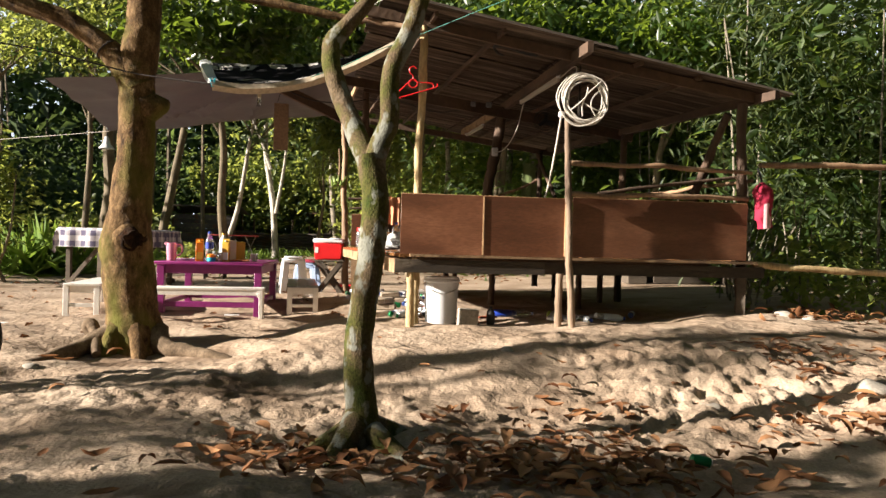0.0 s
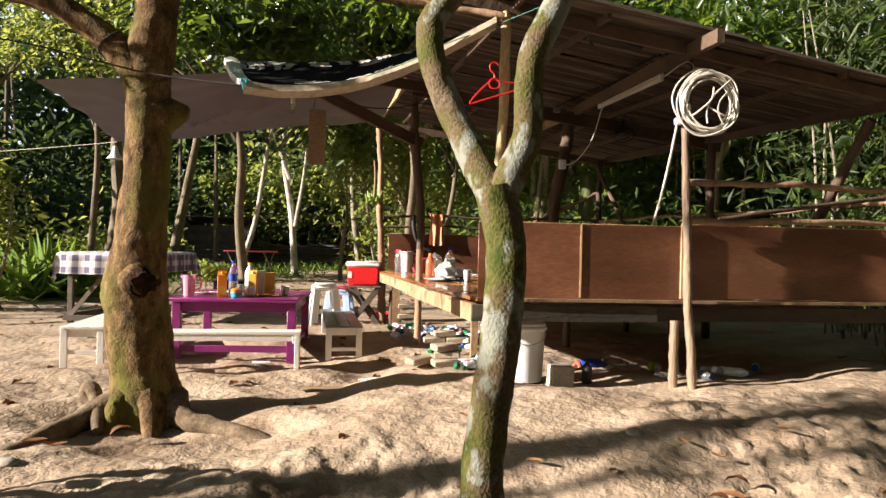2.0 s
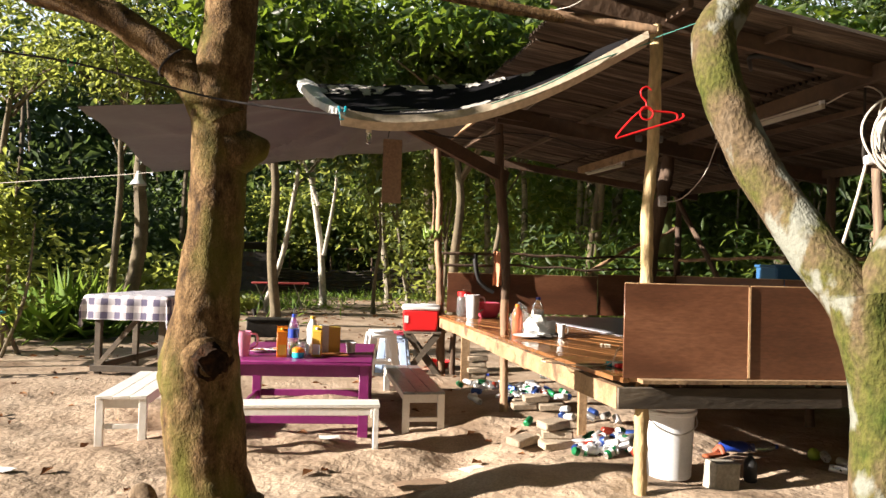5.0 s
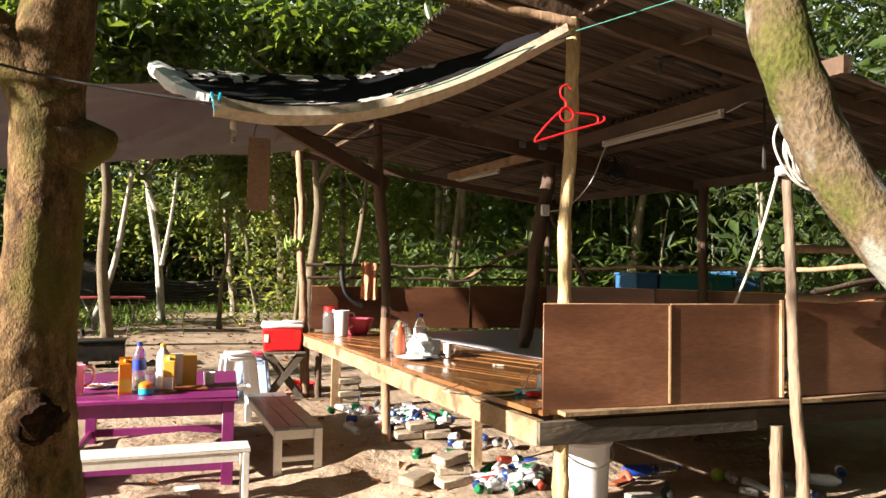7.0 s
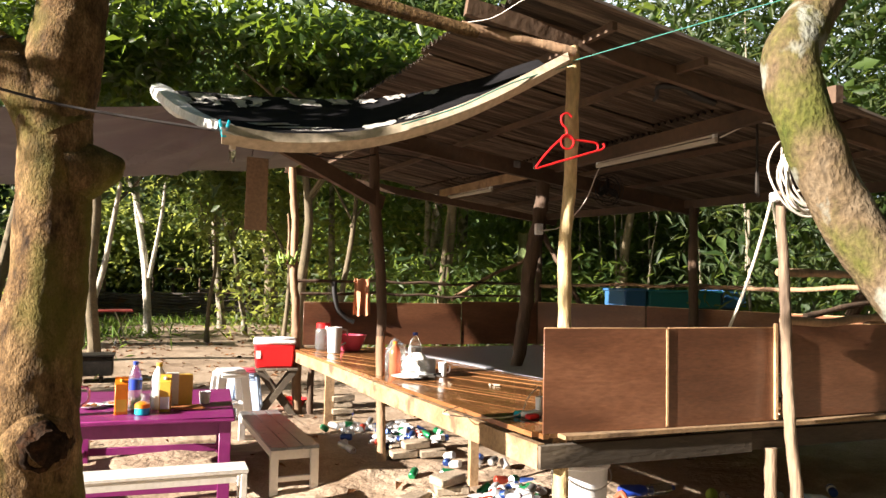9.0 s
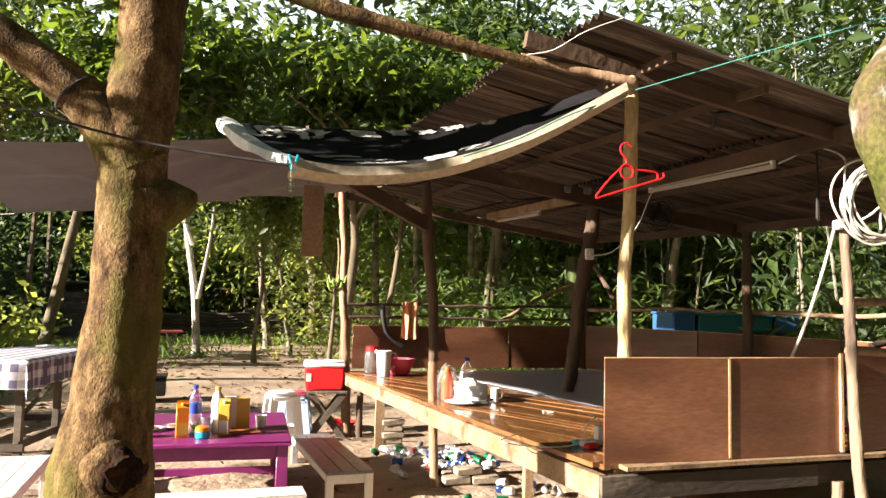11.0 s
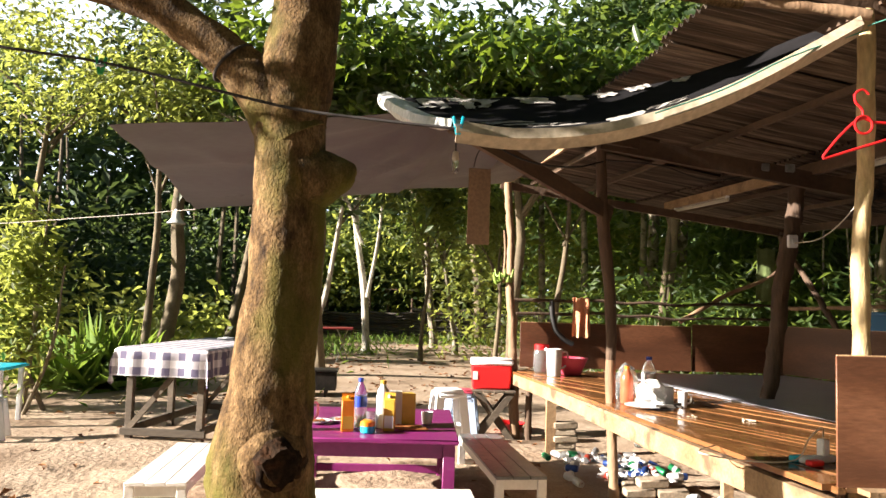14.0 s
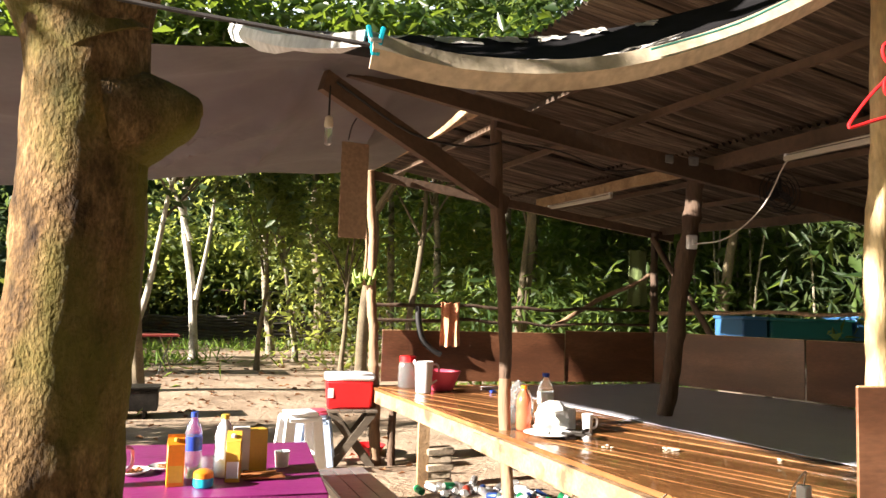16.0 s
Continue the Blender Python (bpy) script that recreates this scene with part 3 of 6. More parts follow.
for i in range(9):
    v0 = -0.02 + i * 0.80
    shift = random.uniform(-0.08, 0.08)
    part("roof_sheet", roof_sheet(shift * 0.5, 2.38 + shift, v0, v0 + 0.88, 0.055 + 0.026 * (i % 2) + 0.008 * (i % 3)), SHEET, hut)
    part("roof_sheet", roof_sheet(2.16 + shift, 4.52 + shift * 0.5, v0 + 0.01, v0 + 0.89, 0.018 + 0.026 * (i % 2) + 0.008 * (i % 3)), SHEET, hut)
for u in (0.55, 1.25, 2.75, 3.45):
    a, b = ROOF_O + RU * u + RV * 0.05, ROOF_O + RU * u + RV * 7.1
    a.z, b.z = roof_z(a.x, a.y) - 0.02, roof_z(b.x, b.y) - 0.02
    part("purlin", beam(a, b, 0.035, 0.05), TIMBER, hut)


# deck: planks laid aslant, cut along the edges
def clip(poly, a, b):
    """The part of a polygon to the left of the line from a to b."""
    out = []
    side = lambda p: (b[0] - a[0]) * (p[1] - a[1]) - (b[1] - a[1]) * (p[0] - a[0])
    for p, q in zip(poly, poly[1:] + poly[:1]):
        s, t = side(p), side(q)
        if s >= 0:
            out.append(p)
        if s * t < 0:
            k = s / (s - t)
            out.append((p[0] + (q[0] - p[0]) * k, p[1] + (q[1] - p[1]) * k))
    return out


def deck_planks():
    h = radians(27)
    way, side = Vector((-math.sin(h), math.cos(h))), Vector((math.cos(h), math.sin(h)))
    s = -1.9
    while s < 6.5:
        w = random.uniform(0.085, 0.125)
        poly = [tuple(side * a + way * b) for a, b in ((s, -4), (s + w - 0.004, -4), (s + w - 0.004, 9), (s, 9))]
        for a, b in zip(DECK_EDGE, DECK_EDGE[1:] + DECK_EDGE[:1]):
            poly = clip(poly, a, b) if poly else poly
        s += w
        if len(poly) < 3:
            continue
        out = random.uniform(0.0, 0.05)
        mid = Vector((sum(p[0] for p in poly) / len(poly), sum(p[1] for p in poly) / len(poly), DECK_Z))
        turn = Matrix.Translation(mid) @ Matrix.Rotation(h, 4, "Z")
        back = turn.inverted()
        lift = random.uniform(-0.003, 0.004)
        bm = bmesh.new()
        top = []
        for p in poly:
            q = Vector((*p, DECK_Z))
            if q.x < 0.2 and q.y > 0.2:
                q += Vector((way.x, way.y, 0)) * out
            top.append(bm.verts.new(back @ q + Vector((0, 0, lift))))
        low = [bm.verts.new(v.co - Vector((0, 0, 0.03))) for v in top]
        bm.faces.new(top)
        bm.faces.new(low[::-1])
        for k in range(len(top)):
            j = (k + 1) % len(top)
            bm.faces.new((low[k], low[j], top[j], top[k]))
        es = [e for e in bm.edges if e.verts[0] in top and e.verts[1] in top]
        bmesh.ops.bevel(bm, geom=es, offset=0.004, segments=2, affect="EDGES")
        part("deck_plank", bm, DECK, hut, m=turn)


deck_planks()
part("edge_board", beam((-0.74, 5.7, DECK_Z - 0.02), (0.02, 0.03, DECK_Z - 0.01), 0.15, 0.03), DECK, hut, "worn plank along the open edge")
part("side_beam", beam((-0.79, 5.78, 0.45), (-0.36, 2.55, 0.44), 0.05, 0.13), TIMBER_PALE, hut)
part("side_beam", beam((-0.43, 3.0, 0.44), (-0.03, -0.06, 0.43), 0.05, 0.14), TIMBER_PALE, hut)
part("splice_board", beam((-0.46, 3.1, 0.43), (-0.27, 1.75, 0.41), 0.035, 0.12), TIMBER_PALE, hut)
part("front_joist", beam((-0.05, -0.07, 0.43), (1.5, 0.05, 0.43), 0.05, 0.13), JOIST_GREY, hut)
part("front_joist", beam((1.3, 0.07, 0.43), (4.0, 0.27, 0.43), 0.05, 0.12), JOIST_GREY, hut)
part("ledger", beam((0.1, -0.06, 0.535), (3.88, 0.22, 0.535), 0.09, 0.024), TIMBER_PALE, hut)
for k in range(6):
    y = 0.9 + k * 0.92
    x0, x1 = -0.06 - 0.125 * y, 3.8 - 0.11 * y - (0.1 if y > 4 else 0)
    part("joist", beam((x0, y, 0.465), (x1, y + 0.1, 0.465), 0.05, 0.09), TIMBER, hut)
part("leg", pole((0.122, -0.05, -0.24), (0.11, -0.04, 0.40), 0.042, 0.04, 0.01), POLE_PALE, hut)
part("leg", pole((1.655, 0.03, -0.22), (1.665, 0.05, 0.38), 0.040, 0.036, 0.008), POLE_GREY, hut)
part("leg", beam((-0.56, 4.32, -0.26), (-0.56, 4.32, 0.40), 0.10, 0.06), TIMBER_PALE, hut)
part("leg", beam((3.78, 0.32, -0.15), (3.77, 0.3, 0.37), 0.09, 0.07), TIMBER_GREY, hut)
part("leg", beam((0.2, 1.7, -0.25), (0.2, 1.7, 0.42), 0.07, 0.06), TIMBER_PALE, hut)
for x, y in ((1.3, 2.2), (2.4, 1.9), (0.9, 4.3), (2.6, 4.0), (-0.6, 5.6), (1.2, 5.7), (3.0, 2.9)):
    part("leg", pole((x, y, gz(x, y) - 0.05), (x, y, 0.42), 0.045, 0.04, 0.01), POLE_DARK, hut)


def wall_panel(a, b, z0, z1, mat=PLY, label=""):
    a, b = Vector((*a, 0)), Vector((*b, 0))
    d = b - a
    m = Matrix.Translation((a + b) / 2 + Vector((0, 0, (z0 + z1) / 2))) @ Matrix.Rotation(math.atan2(d.y, d.x), 4, "Z")
    p = part("wall_panel", box((d.length, 0.012, z1 - z0), Matrix(), 0.002), mat, hut, label, m)
    part("panel_edge", box((d.length - 0.006, 0.0115, 0.006), pose(0, 0, (z1 - z0) / 2 + 0.002), 0.001), PLY_EDGE, p)
    return p


wall_panel((0.0, -0.012), (0.838, 0.004), 0.55, 1.16)
wall_panel((0.850, 0.006), (1.745, 0.078), 0.55, 1.16)
wall_panel((1.80, 0.10), (3.79, 0.25), 0.56, 1.18)
wall_panel((-0.67, 5.99), (1.55, 6.00), 0.57, 1.14)
wall_panel((1.56, 6.01), (2.72, 5.99), 0.57, 1.17)
wall_panel((2.73, 5.96), (3.385, 4.17), 0.57, 1.18)
wall_panel((3.39, 4.15), (3.70, 2.2), 0.57, 1.18)
wall_panel((3.71, 2.18), (3.83, 0.34), 0.57, 1.18)
part("batten", beam((0.844, -0.004, 0.56), (0.844, -0.004, 1.155), 0.014, 0.005, 0.001, 0, 0), PLY_EDGE, hut)
part("batten", beam((1.72, 0.06, 0.56), (1.72, 0.06, 1.19), 0.02, 0.02, 0.002, 0, 0), PLY_EDGE, hut)

# rails of thin poles
for a, b, r in (((1.70, 0.02, 1.53), (3.82, 0.24, 1.52), 0.028), ((1.72, 0.0, 1.215), (3.80, 0.26, 1.235), 0.03),
                ((2.1, 0.2, 1.23), (3.74, 0.36, 1.48), 0.022), ((-0.75, 6.04, 1.42), (2.85, 6.12, 1.44), 0.022),
                ((-0.72, 6.06, 1.25), (2.8, 6.14, 1.26), 0.02), ((2.78, 6.1, 1.42), (3.6, 3.2, 1.45), 0.026), ((3.5, 3.3, 1.43), (3.86, 0.3, 1.44), 0.026),
                ((1.45, 6.15, 1.2), (2.85, 6.15, 1.95), 0.03)):
    part("rail", pole(a, b, r, r * 0.8, 0.06, 8), POLE if r > 0.025 else POLE_DARK, hut)
gate = thing("side_fence", None, "two bare poles fixed across beside the pavilion", "fence")
part("rail", pole((3.97, 0.34, 1.62), (9.2, 0.5, 1.78), 0.035, 0.03, 0.05), POLE, gate)
part("rail", pole((3.93, 0.36, 0.52), (9.2, 0.55, 0.22), 0.04, 0.03, 0.06), POLE_PALE, gate)
part("post", pole((9.1, 0.6, -0.1), (9.15, 0.6, 1.95), 0.05, 0.045), POLE_DARK, gate)

single("floor_mat", surface([[(0.36, 5.55, 0.5575), (2.7, 5.85, 0.5575)], [(0.62, 4.2, 0.558), (3.33, 4.1, 0.558)],
                             [(0.95, 2.75, 0.558), (3.5, 2.7, 0.558)], [(1.40, 0.95, 0.558), (3.7, 0.9, 0.558)]], 0.004), MAT,
       None, "grey-blue vinyl mat lying on the deck boards", "mat")

# ---- tarpaulin and banner ----
canopy = thing("canopy", None, "grey tarpaulin awning tied to the pavilion under a black banner", "awning")


# folds that fan out from the tied corner
TARP_CREASES = ((-1.75, 2.1, -4.2, 3.9, 0.10), (-1.8, 2.2, -3.5, 4.9, 0.08), (-1.7, 2.3, -2.5, 5.4, 0.08), (-3.6, 0.9, -2.6, 4.8, 0.05), (-1.2, 2.0, -1.4, 5.4, 0.07))


def tarp_rows():
    """Front edge from the far corner to the pavilion; back edge lower and farther."""
    f0, f1 = Vector((-3.71, 0.57, 2.275)), Vector((-0.45, 1.42, 2.77))
    b0, b1 = Vector((-4.52, 4.84, 2.32)), Vector((-0.84, 5.85, 2.93))
    rows = []
    for i in range(49):
        s = i / 48
        row = []
        for k in range(73):
            t = k / 72
            p = f0.lerp(f1, t).lerp(b0.lerp(b1, t), s)
            k2 = min(1, max(0, ((p.x + 1.75) * 1.3 + (p.y - 2.0) * 0.75) / 2.25))
            p.z += 0.19 * math.exp(-((p.x + 1.75 - 1.3 * k2) ** 2 + (p.y - 2.0 - 0.75 * k2) ** 2) / 0.35)
            p.z -= 0.14 * math.sin(math.pi * s) * math.sin(math.pi * min(1, t * 1.1)) * 0.6
            away = math.atan2(p.y - 1.9, p.x + 1.8)
            p.z += 0.05 * abs(math.sin(away * 5.0)) * math.sin(math.pi * s) + 0.03 * math.sin((p.x * 0.8 + p.y * 1.6) * 2.1) * math.sin(math.pi * t) + 0.02 * noise.noise(p * 1.9)
            for ax, ay, bx, by, deep in TARP_CREASES:
                ex, ey = bx - ax, by - ay
                q = ((p.x - ax) * ex + (p.y - ay) * ey) / (ex * ex + ey * ey)
                far = ((p.x - ax) * ey - (p.y - ay) * ex) / math.hypot(ex, ey) + 0.03 * math.sin(q * 5)
                if -0.1 < q < 1.1:
                    p.z -= deep * math.exp(-abs(far) / (0.045 + 0.05 * abs(q))) * min(1, (1.1 - q) * 2) * min(1, max(0, q - 0.05) * 3)
            row.append(p)
        rows.append(row)
    return rows


part("tarp", surface(tarp_rows(), 0.003), TARP, canopy)
B_BACK = [(-2.26, 1.15, 2.65), (-1.80, 0.97, 2.605), (-1.28, 0.78, 2.575), (-0.92, 0.65, 2.585), (-0.60, 0.53, 2.63), (-0.25, 0.40, 2.72), (0.07, 0.27, 2.84)]
B_FRONT = [(-1.84, -0.24, 2.15), (-1.56, -0.18, 2.14), (-1.22, -0.13, 2.18), (-0.92, -0.12, 2.255), (-0.60, -0.12, 2.38), (-0.28, -0.11, 2.55), (0.09, -0.09, 2.77)]
bb, bf = smooth_line(B_BACK, 6), smooth_line(B_FRONT, 6)
rows = []
for i in range(9):
    s = i / 8
    rows.append([p.lerp(q, s) + Vector((0, 0, -0.05 * math.sin(math.pi * s) + 0.02 * noise.noise(p.lerp(q, s) * 3))) for p, q in zip(bb, bf)])
banner = part("banner", surface(rows, 0.004), BANNER, canopy, "black printed banner with large pale letters")
hem_rows = [[p + Vector((0, 0.0, 0.012)) for p in bf], [p + Vector((0.0, -0.02, -0.035)) for p in bf], [p + Vector((0.0, 0.03, -0.075)) for p in bf]]
part("hem", surface(hem_rows, 0.006), HEM, banner, "tan rolled hem")
part("hem", surface([[p + Vector((0.0, 0, -0.07 + 0.008 * k + 0.012 * math.sin(k * 1.9))), p + Vector((-0.02, 0, -0.02)), p + Vector((-0.015, 0, 0.015)), p + Vector((0.03, 0.01, 0.034 - 0.003 * k)), p + Vector((0.10 - 0.006 * k, 0.02, 0.012))] for k, p in enumerate([bb[0].lerp(bf[0], q / 7) + Vector((0, 0, -0.04 * math.sin(math.pi * q / 7))) for q in range(8)])], 0.006), HEM_WHITE, banner, "white folded edge")


def on_banner(t, s, lift=0.014):
    """A place on the banner: t along it, s from back to front."""
    x = t * (len(bb) - 1)
    i = min(int(x), len(bb) - 2)
    k = x - i
    j = min(int(s * 8), 7)
    q = s * 8 - j
    a = rows[j][i].lerp(rows[j][i + 1], k)
    b = rows[j + 1][i].lerp(rows[j + 1][i + 1], k)
    return a.lerp(b, q) + Vector((0, -0.3, 1)).normalized() * lift


def banner_patch(t0, t1, s0, s1, skew=0.0):
    g = [[on_banner(t0 + (t1 - t0) * i / 5 + skew * k / 4, s0 + (s1 - s0) * k / 4) for i in range(6)] for k in range(5)]
    for k, row in enumerate(g):
        for i, p in enumerate(row):
            p += Vector((0.035 * noise.noise(Vector((t0 * 40 + i, s0 * 30 + k, 1.5))), 0.03 * noise.noise(Vector((t0 * 40 + i, s0 * 30 + k, 7.5))), 0))
    part("print", surface(g, 0.001), WHITE_CLOTH, banner)


for t0, t1, s0, s1, sk in ((0.02, 0.05, 0.03, 0.28, 0.02), (0.075, 0.125, 0.05, 0.14, 0), (0.075, 0.092, 0.14, 0.25, 0), (0.115, 0.13, 0.14, 0.25, 0),
                           (0.145, 0.205, 0.03, 0.10, 0), (0.165, 0.185, 0.10, 0.27, 0), (0.205, 0.225, 0.06, 0.24, -0.01), (0.27, 0.33, 0.06, 0.17, 0.01),
                           (0.36, 0.41, 0.03, 0.13, 0.02), (0.45, 0.50, 0.04, 0.12, 0), (0.54, 0.60, 0.03, 0.11, 0), (0.66, 0.70, 0.05, 0.12, 0),
                           (0.42, 0.52, 0.66, 0.86, -0.02), (0.53, 0.60, 0.62, 0.67, 0.0), (0.54, 0.62, 0.72, 0.76, 0.0), (0.55, 0.61, 0.82, 0.86, 0),
                           (0.14, 0.24, 0.60, 0.65, 0.02), (0.18, 0.30, 0.72, 0.77, 0.02), (0.22, 0.34, 0.84, 0.88, 0.0)):
    banner_patch(t0, t1, s0, s1, sk)
single("cord", tube([(0.13, -0.08, 2.72)] + [Vector(p) + Vector((0, -0.035, 0.0)) for p in B_FRONT[-2:-5:-1]], 0.004, 6), ROPE_GREEN, None, "green cord along the banner hem", "cord")
single("cord", tube([(0.13, -0.08, 2.74), (1.2, -0.9, 3.02), (2.6, -1.9, 3.35)], 0.003, 6), ROPE_GREEN, None, "thin green cord tied to the corner post", "cord")


# ---- trees ----
ROOT = material("earthy_root_bark", [(0.06, 0.042, 0.026), (0.14, 0.10, 0.065), (0.23, 0.175, 0.12)], 7, 0.95, 0.7, 55, fine=0.35, spec=0.2)
rng = np.random.default_rng(11)
big_tree = thing("large_tree", pose(0, 0, 0), "large tree with mossy yellow-brown bark, knots and spreading roots", "tree")
bm = bmesh.new()
add_tube(bm, [(-2.55, 0.05, -0.66), (-2.57, 0.05, -0.40), (-2.612, 0.05, -0.08), (-2.652, 0.05, 0.20), (-2.672, 0.05, 0.42), (-2.687, 0.05, 0.60), (-2.668, 0.05, 0.78), (-2.65, 0.05, 1.05),
              (-2.622, 0.05, 1.40), (-2.615, 0.05, 1.72), (-2.612, 0.05, 2.03), (-2.628, 0.05, 2.22), (-2.60, 0.05, 2.46), (-2.572, 0.05, 2.72), (-2.55, 0.05, 3.05), (-2.45, 0.1, 3.7), (-2.3, 0.2, 4.8)],
         [0.37, 0.29, 0.243, 0.246, 0.240, 0.244, 0.217, 0.189, 0.175, 0.168, 0.168, 0.176, 0.182, 0.158, 0.160, 0.13, 0.09], 64, 16, 0.06, True, 7)
for pts, rad in (([(-2.53, 0.045, 1.92), (-2.43, 0.04, 1.94), (-2.36, 0.035, 1.957), (-2.315, 0.03, 1.968), (-2.296, 0.03, 1.97)], [0.17, 0.135, 0.088, 0.048, 0.015]),
                 ([(-2.645, -0.02, 0.62), (-2.595, -0.12, 0.625), (-2.575, -0.16, 0.626), (-2.565, -0.18, 0.626)], [0.185, 0.155, 0.130, 0.09])):
    add_tube(bm, pts, rad, 18, 6, 0.12, True, 9)
part("trunk", bm, BARK_1, big_tree)
knot = part("knot", tube([(-2.585, -0.14, 0.626), (-2.565, -0.178, 0.626), (-2.555, -0.197, 0.624), (-2.56, -0.187, 0.622), (-2.565, -0.178, 0.62)], [0.122, 0.105, 0.080, 0.045, 0.012], 22, 5, 0.30, True, 16), KNOT, big_tree, "dark hollow knot")
part("limb", tube([(-2.60, 0.04, 2.10), (-2.72, 0.03, 2.30), (-2.875, 0.02, 2.448), (-3.07, 0.01, 2.60), (-3.30, 0.0, 2.742), (-3.61, 0.0, 2.83), (-3.93, 0.0, 2.93), (-4.2, -0.02, 3.055), (-5.0, -0.1, 3.4), (-5.9, -0.2, 3.8)],
                  [0.17, 0.145, 0.115, 0.098, 0.092, 0.088, 0.082, 0.076, 0.05, 0.03], 20, 6, 0.10), BARK_1, big_tree)
part("limb", tube([(-2.56, 0.05, 3.02), (-2.36, 0.05, 3.18), (-2.17, 0.05, 3.20), (-1.875, 0.05, 3.135), (-1.548, 0.05, 3.054), (-1.1, 0.05, 2.985), (-0.78, 0.05, 2.935), (-0.42, 0.05, 2.885)],
                  [0.085, 0.066, 0.055, 0.05, 0.048, 0.044, 0.042, 0.034], 14, 4, 0.14), BARK_1, big_tree)
for pts, rad in (([(-2.78, -0.02, -0.28), (-2.98, -0.25, -0.41), (-3.12, -0.62, -0.46), (-3.22, -1.05, -0.49), (-3.5, -1.35, -0.53)], [0.13, 0.095, 0.08, 0.07, 0.04]),
                 ([(-2.38, -0.02, -0.30), (-2.22, -0.2, -0.40), (-1.95, -0.36, -0.42), (-1.70, -0.52, -0.44), (-1.46, -0.66, -0.48)], [0.14, 0.095, 0.08, 0.07, 0.05]),
                 ([(-2.50, -0.08, -0.24), (-2.45, -0.24, -0.42), (-2.41, -0.40, -0.53)], [0.15, 0.095, 0.05]),
                 ([(-2.70, -0.06, -0.22), (-2.74, -0.22, -0.42), (-2.77, -0.38, -0.53)], [0.14, 0.09, 0.05]),
                 ([(-2.84, -0.02, -0.42), (-2.98, 0.04, -0.33), (-3.04, 0.06, -0.25), (-3.0, 0.03, -0.20), (-2.94, -0.02, -0.27), (-2.88, -0.16, -0.34), (-2.80, -0.38, -0.45)], [0.05, 0.06, 0.058, 0.055, 0.06, 0.065, 0.05])):
    part("root", tube(pts, [0.9 * q for q in rad], 14, 7, 0.26), ROOT if len(pts) > 3 else BARK_1, big_tree)
pts = np.concatenate([blob_points(rng, (-4.7, 0.2, 3.6), (1.2, 0.8, 0.5), 480, 10), blob_points(rng, (-6.6, -0.6, 3.9), (1.0, 0.8, 0.5), 200, 8), blob_points(rng, (-3.3, 1.4, 4.0), (1.4, 1.0, 0.4), 300, 10), blob_points(rng, (-1.3, 1.6, 4.3), (1.4, 1.0, 0.4), 300, 10), blob_points(rng, (-2.4, 0.8, 6.2), (4.2, 3.8, 1.2), 9000, 80)])
part("crown", leaf_mesh("crown", LEAF_NEAR, pts, 0.21, 0.38, 0.55, 0.2, 3, full=True), None, big_tree)

fork_tree = thing("forked_tree", None, "slender forked tree with pale lichen and green moss on its bark", "tree")
bm = bmesh.new()
add_tube(bm, [(-0.30, -2.9, -0.78), (-0.30, -2.92, -0.56), (-0.32, -2.94, -0.36), (-0.345, -2.93, 0.05), (-0.28, -2.92, 0.6), (-0.265, -2.9, 0.95), (-0.31, -2.88, 1.2)],
         [0.17, 0.13, 0.10, 0.085, 0.082, 0.084, 0.085], 36, 14, 0.1, True, 9)
add_tube(bm, [(-0.30, -2.88, 1.12), (-0.36, -2.80, 1.27), (-0.43, -2.70, 1.43), (-0.50, -2.63, 1.60), (-0.565, -2.60, 1.78), (-0.575, -2.56, 1.92), (-0.545, -2.55, 2.01), (-0.45, -2.53, 2.13), (-0.30, -2.5, 2.34), (0.02, -2.4, 2.9)],
         [0.074, 0.068, 0.064, 0.063, 0.062, 0.064, 0.062, 0.052, 0.046, 0.035], 28, 8, 0.1, True, 10)
add_tube(bm, [(-0.30, -2.88, 1.12), (-0.24, -2.9, 1.28), (-0.19, -2.93, 1.42), (-0.19, -2.95, 1.7), (-0.09, -2.95, 1.94), (-0.01, -2.95, 2.2), (0.15, -3.0, 2.9), (0.3, -3.0, 3.8)],
         [0.07, 0.066, 0.06, 0.058, 0.058, 0.055, 0.045, 0.03], 28, 8, 0.1, True, 10)
part("trunk", bm, BARK_2, fork_tree)
for pts, rad in (([(-0.34, -2.98, -0.42), (-0.42, -3.10, -0.52), (-0.47, -3.25, -0.60), (-0.44, -3.45, -0.64), (-0.30, -3.62, -0.66), (-0.05, -3.78, -0.70)], [0.09, 0.07, 0.06, 0.055, 0.05, 0.02]),
                 ([(-0.38, -2.95, -0.47), (-0.58, -3.05, -0.57), (-0.75, -3.3, -0.62), (-0.85, -3.6, -0.66)], [0.07, 0.05, 0.035, 0.015]),
                 ([(-0.24, -2.9, -0.47), (0.0, -2.9, -0.56), (0.4, -3.05, -0.60), (0.8, -3.2, -0.66)], [0.08, 0.06, 0.05, 0.02]),
                 ([(-0.25, -3.0, -0.47), (-0.08, -3.2, -0.58), (0.12, -3.5, -0.64), (0.2, -3.8, -0.68)], [0.07, 0.06, 0.05, 0.02]),
                 ([(0.1, -3.28, -0.60), (0.35, -3.3, -0.56), (0.55, -3.45, -0.57), (0.62, -3.7, -0.60), (0.8, -3.9, -0.66)], [0.02, 0.045, 0.05, 0.045, 0.02])):
    part("root", tube(pts, rad, 10, 4, 0.18), BARK_2, fork_tree)
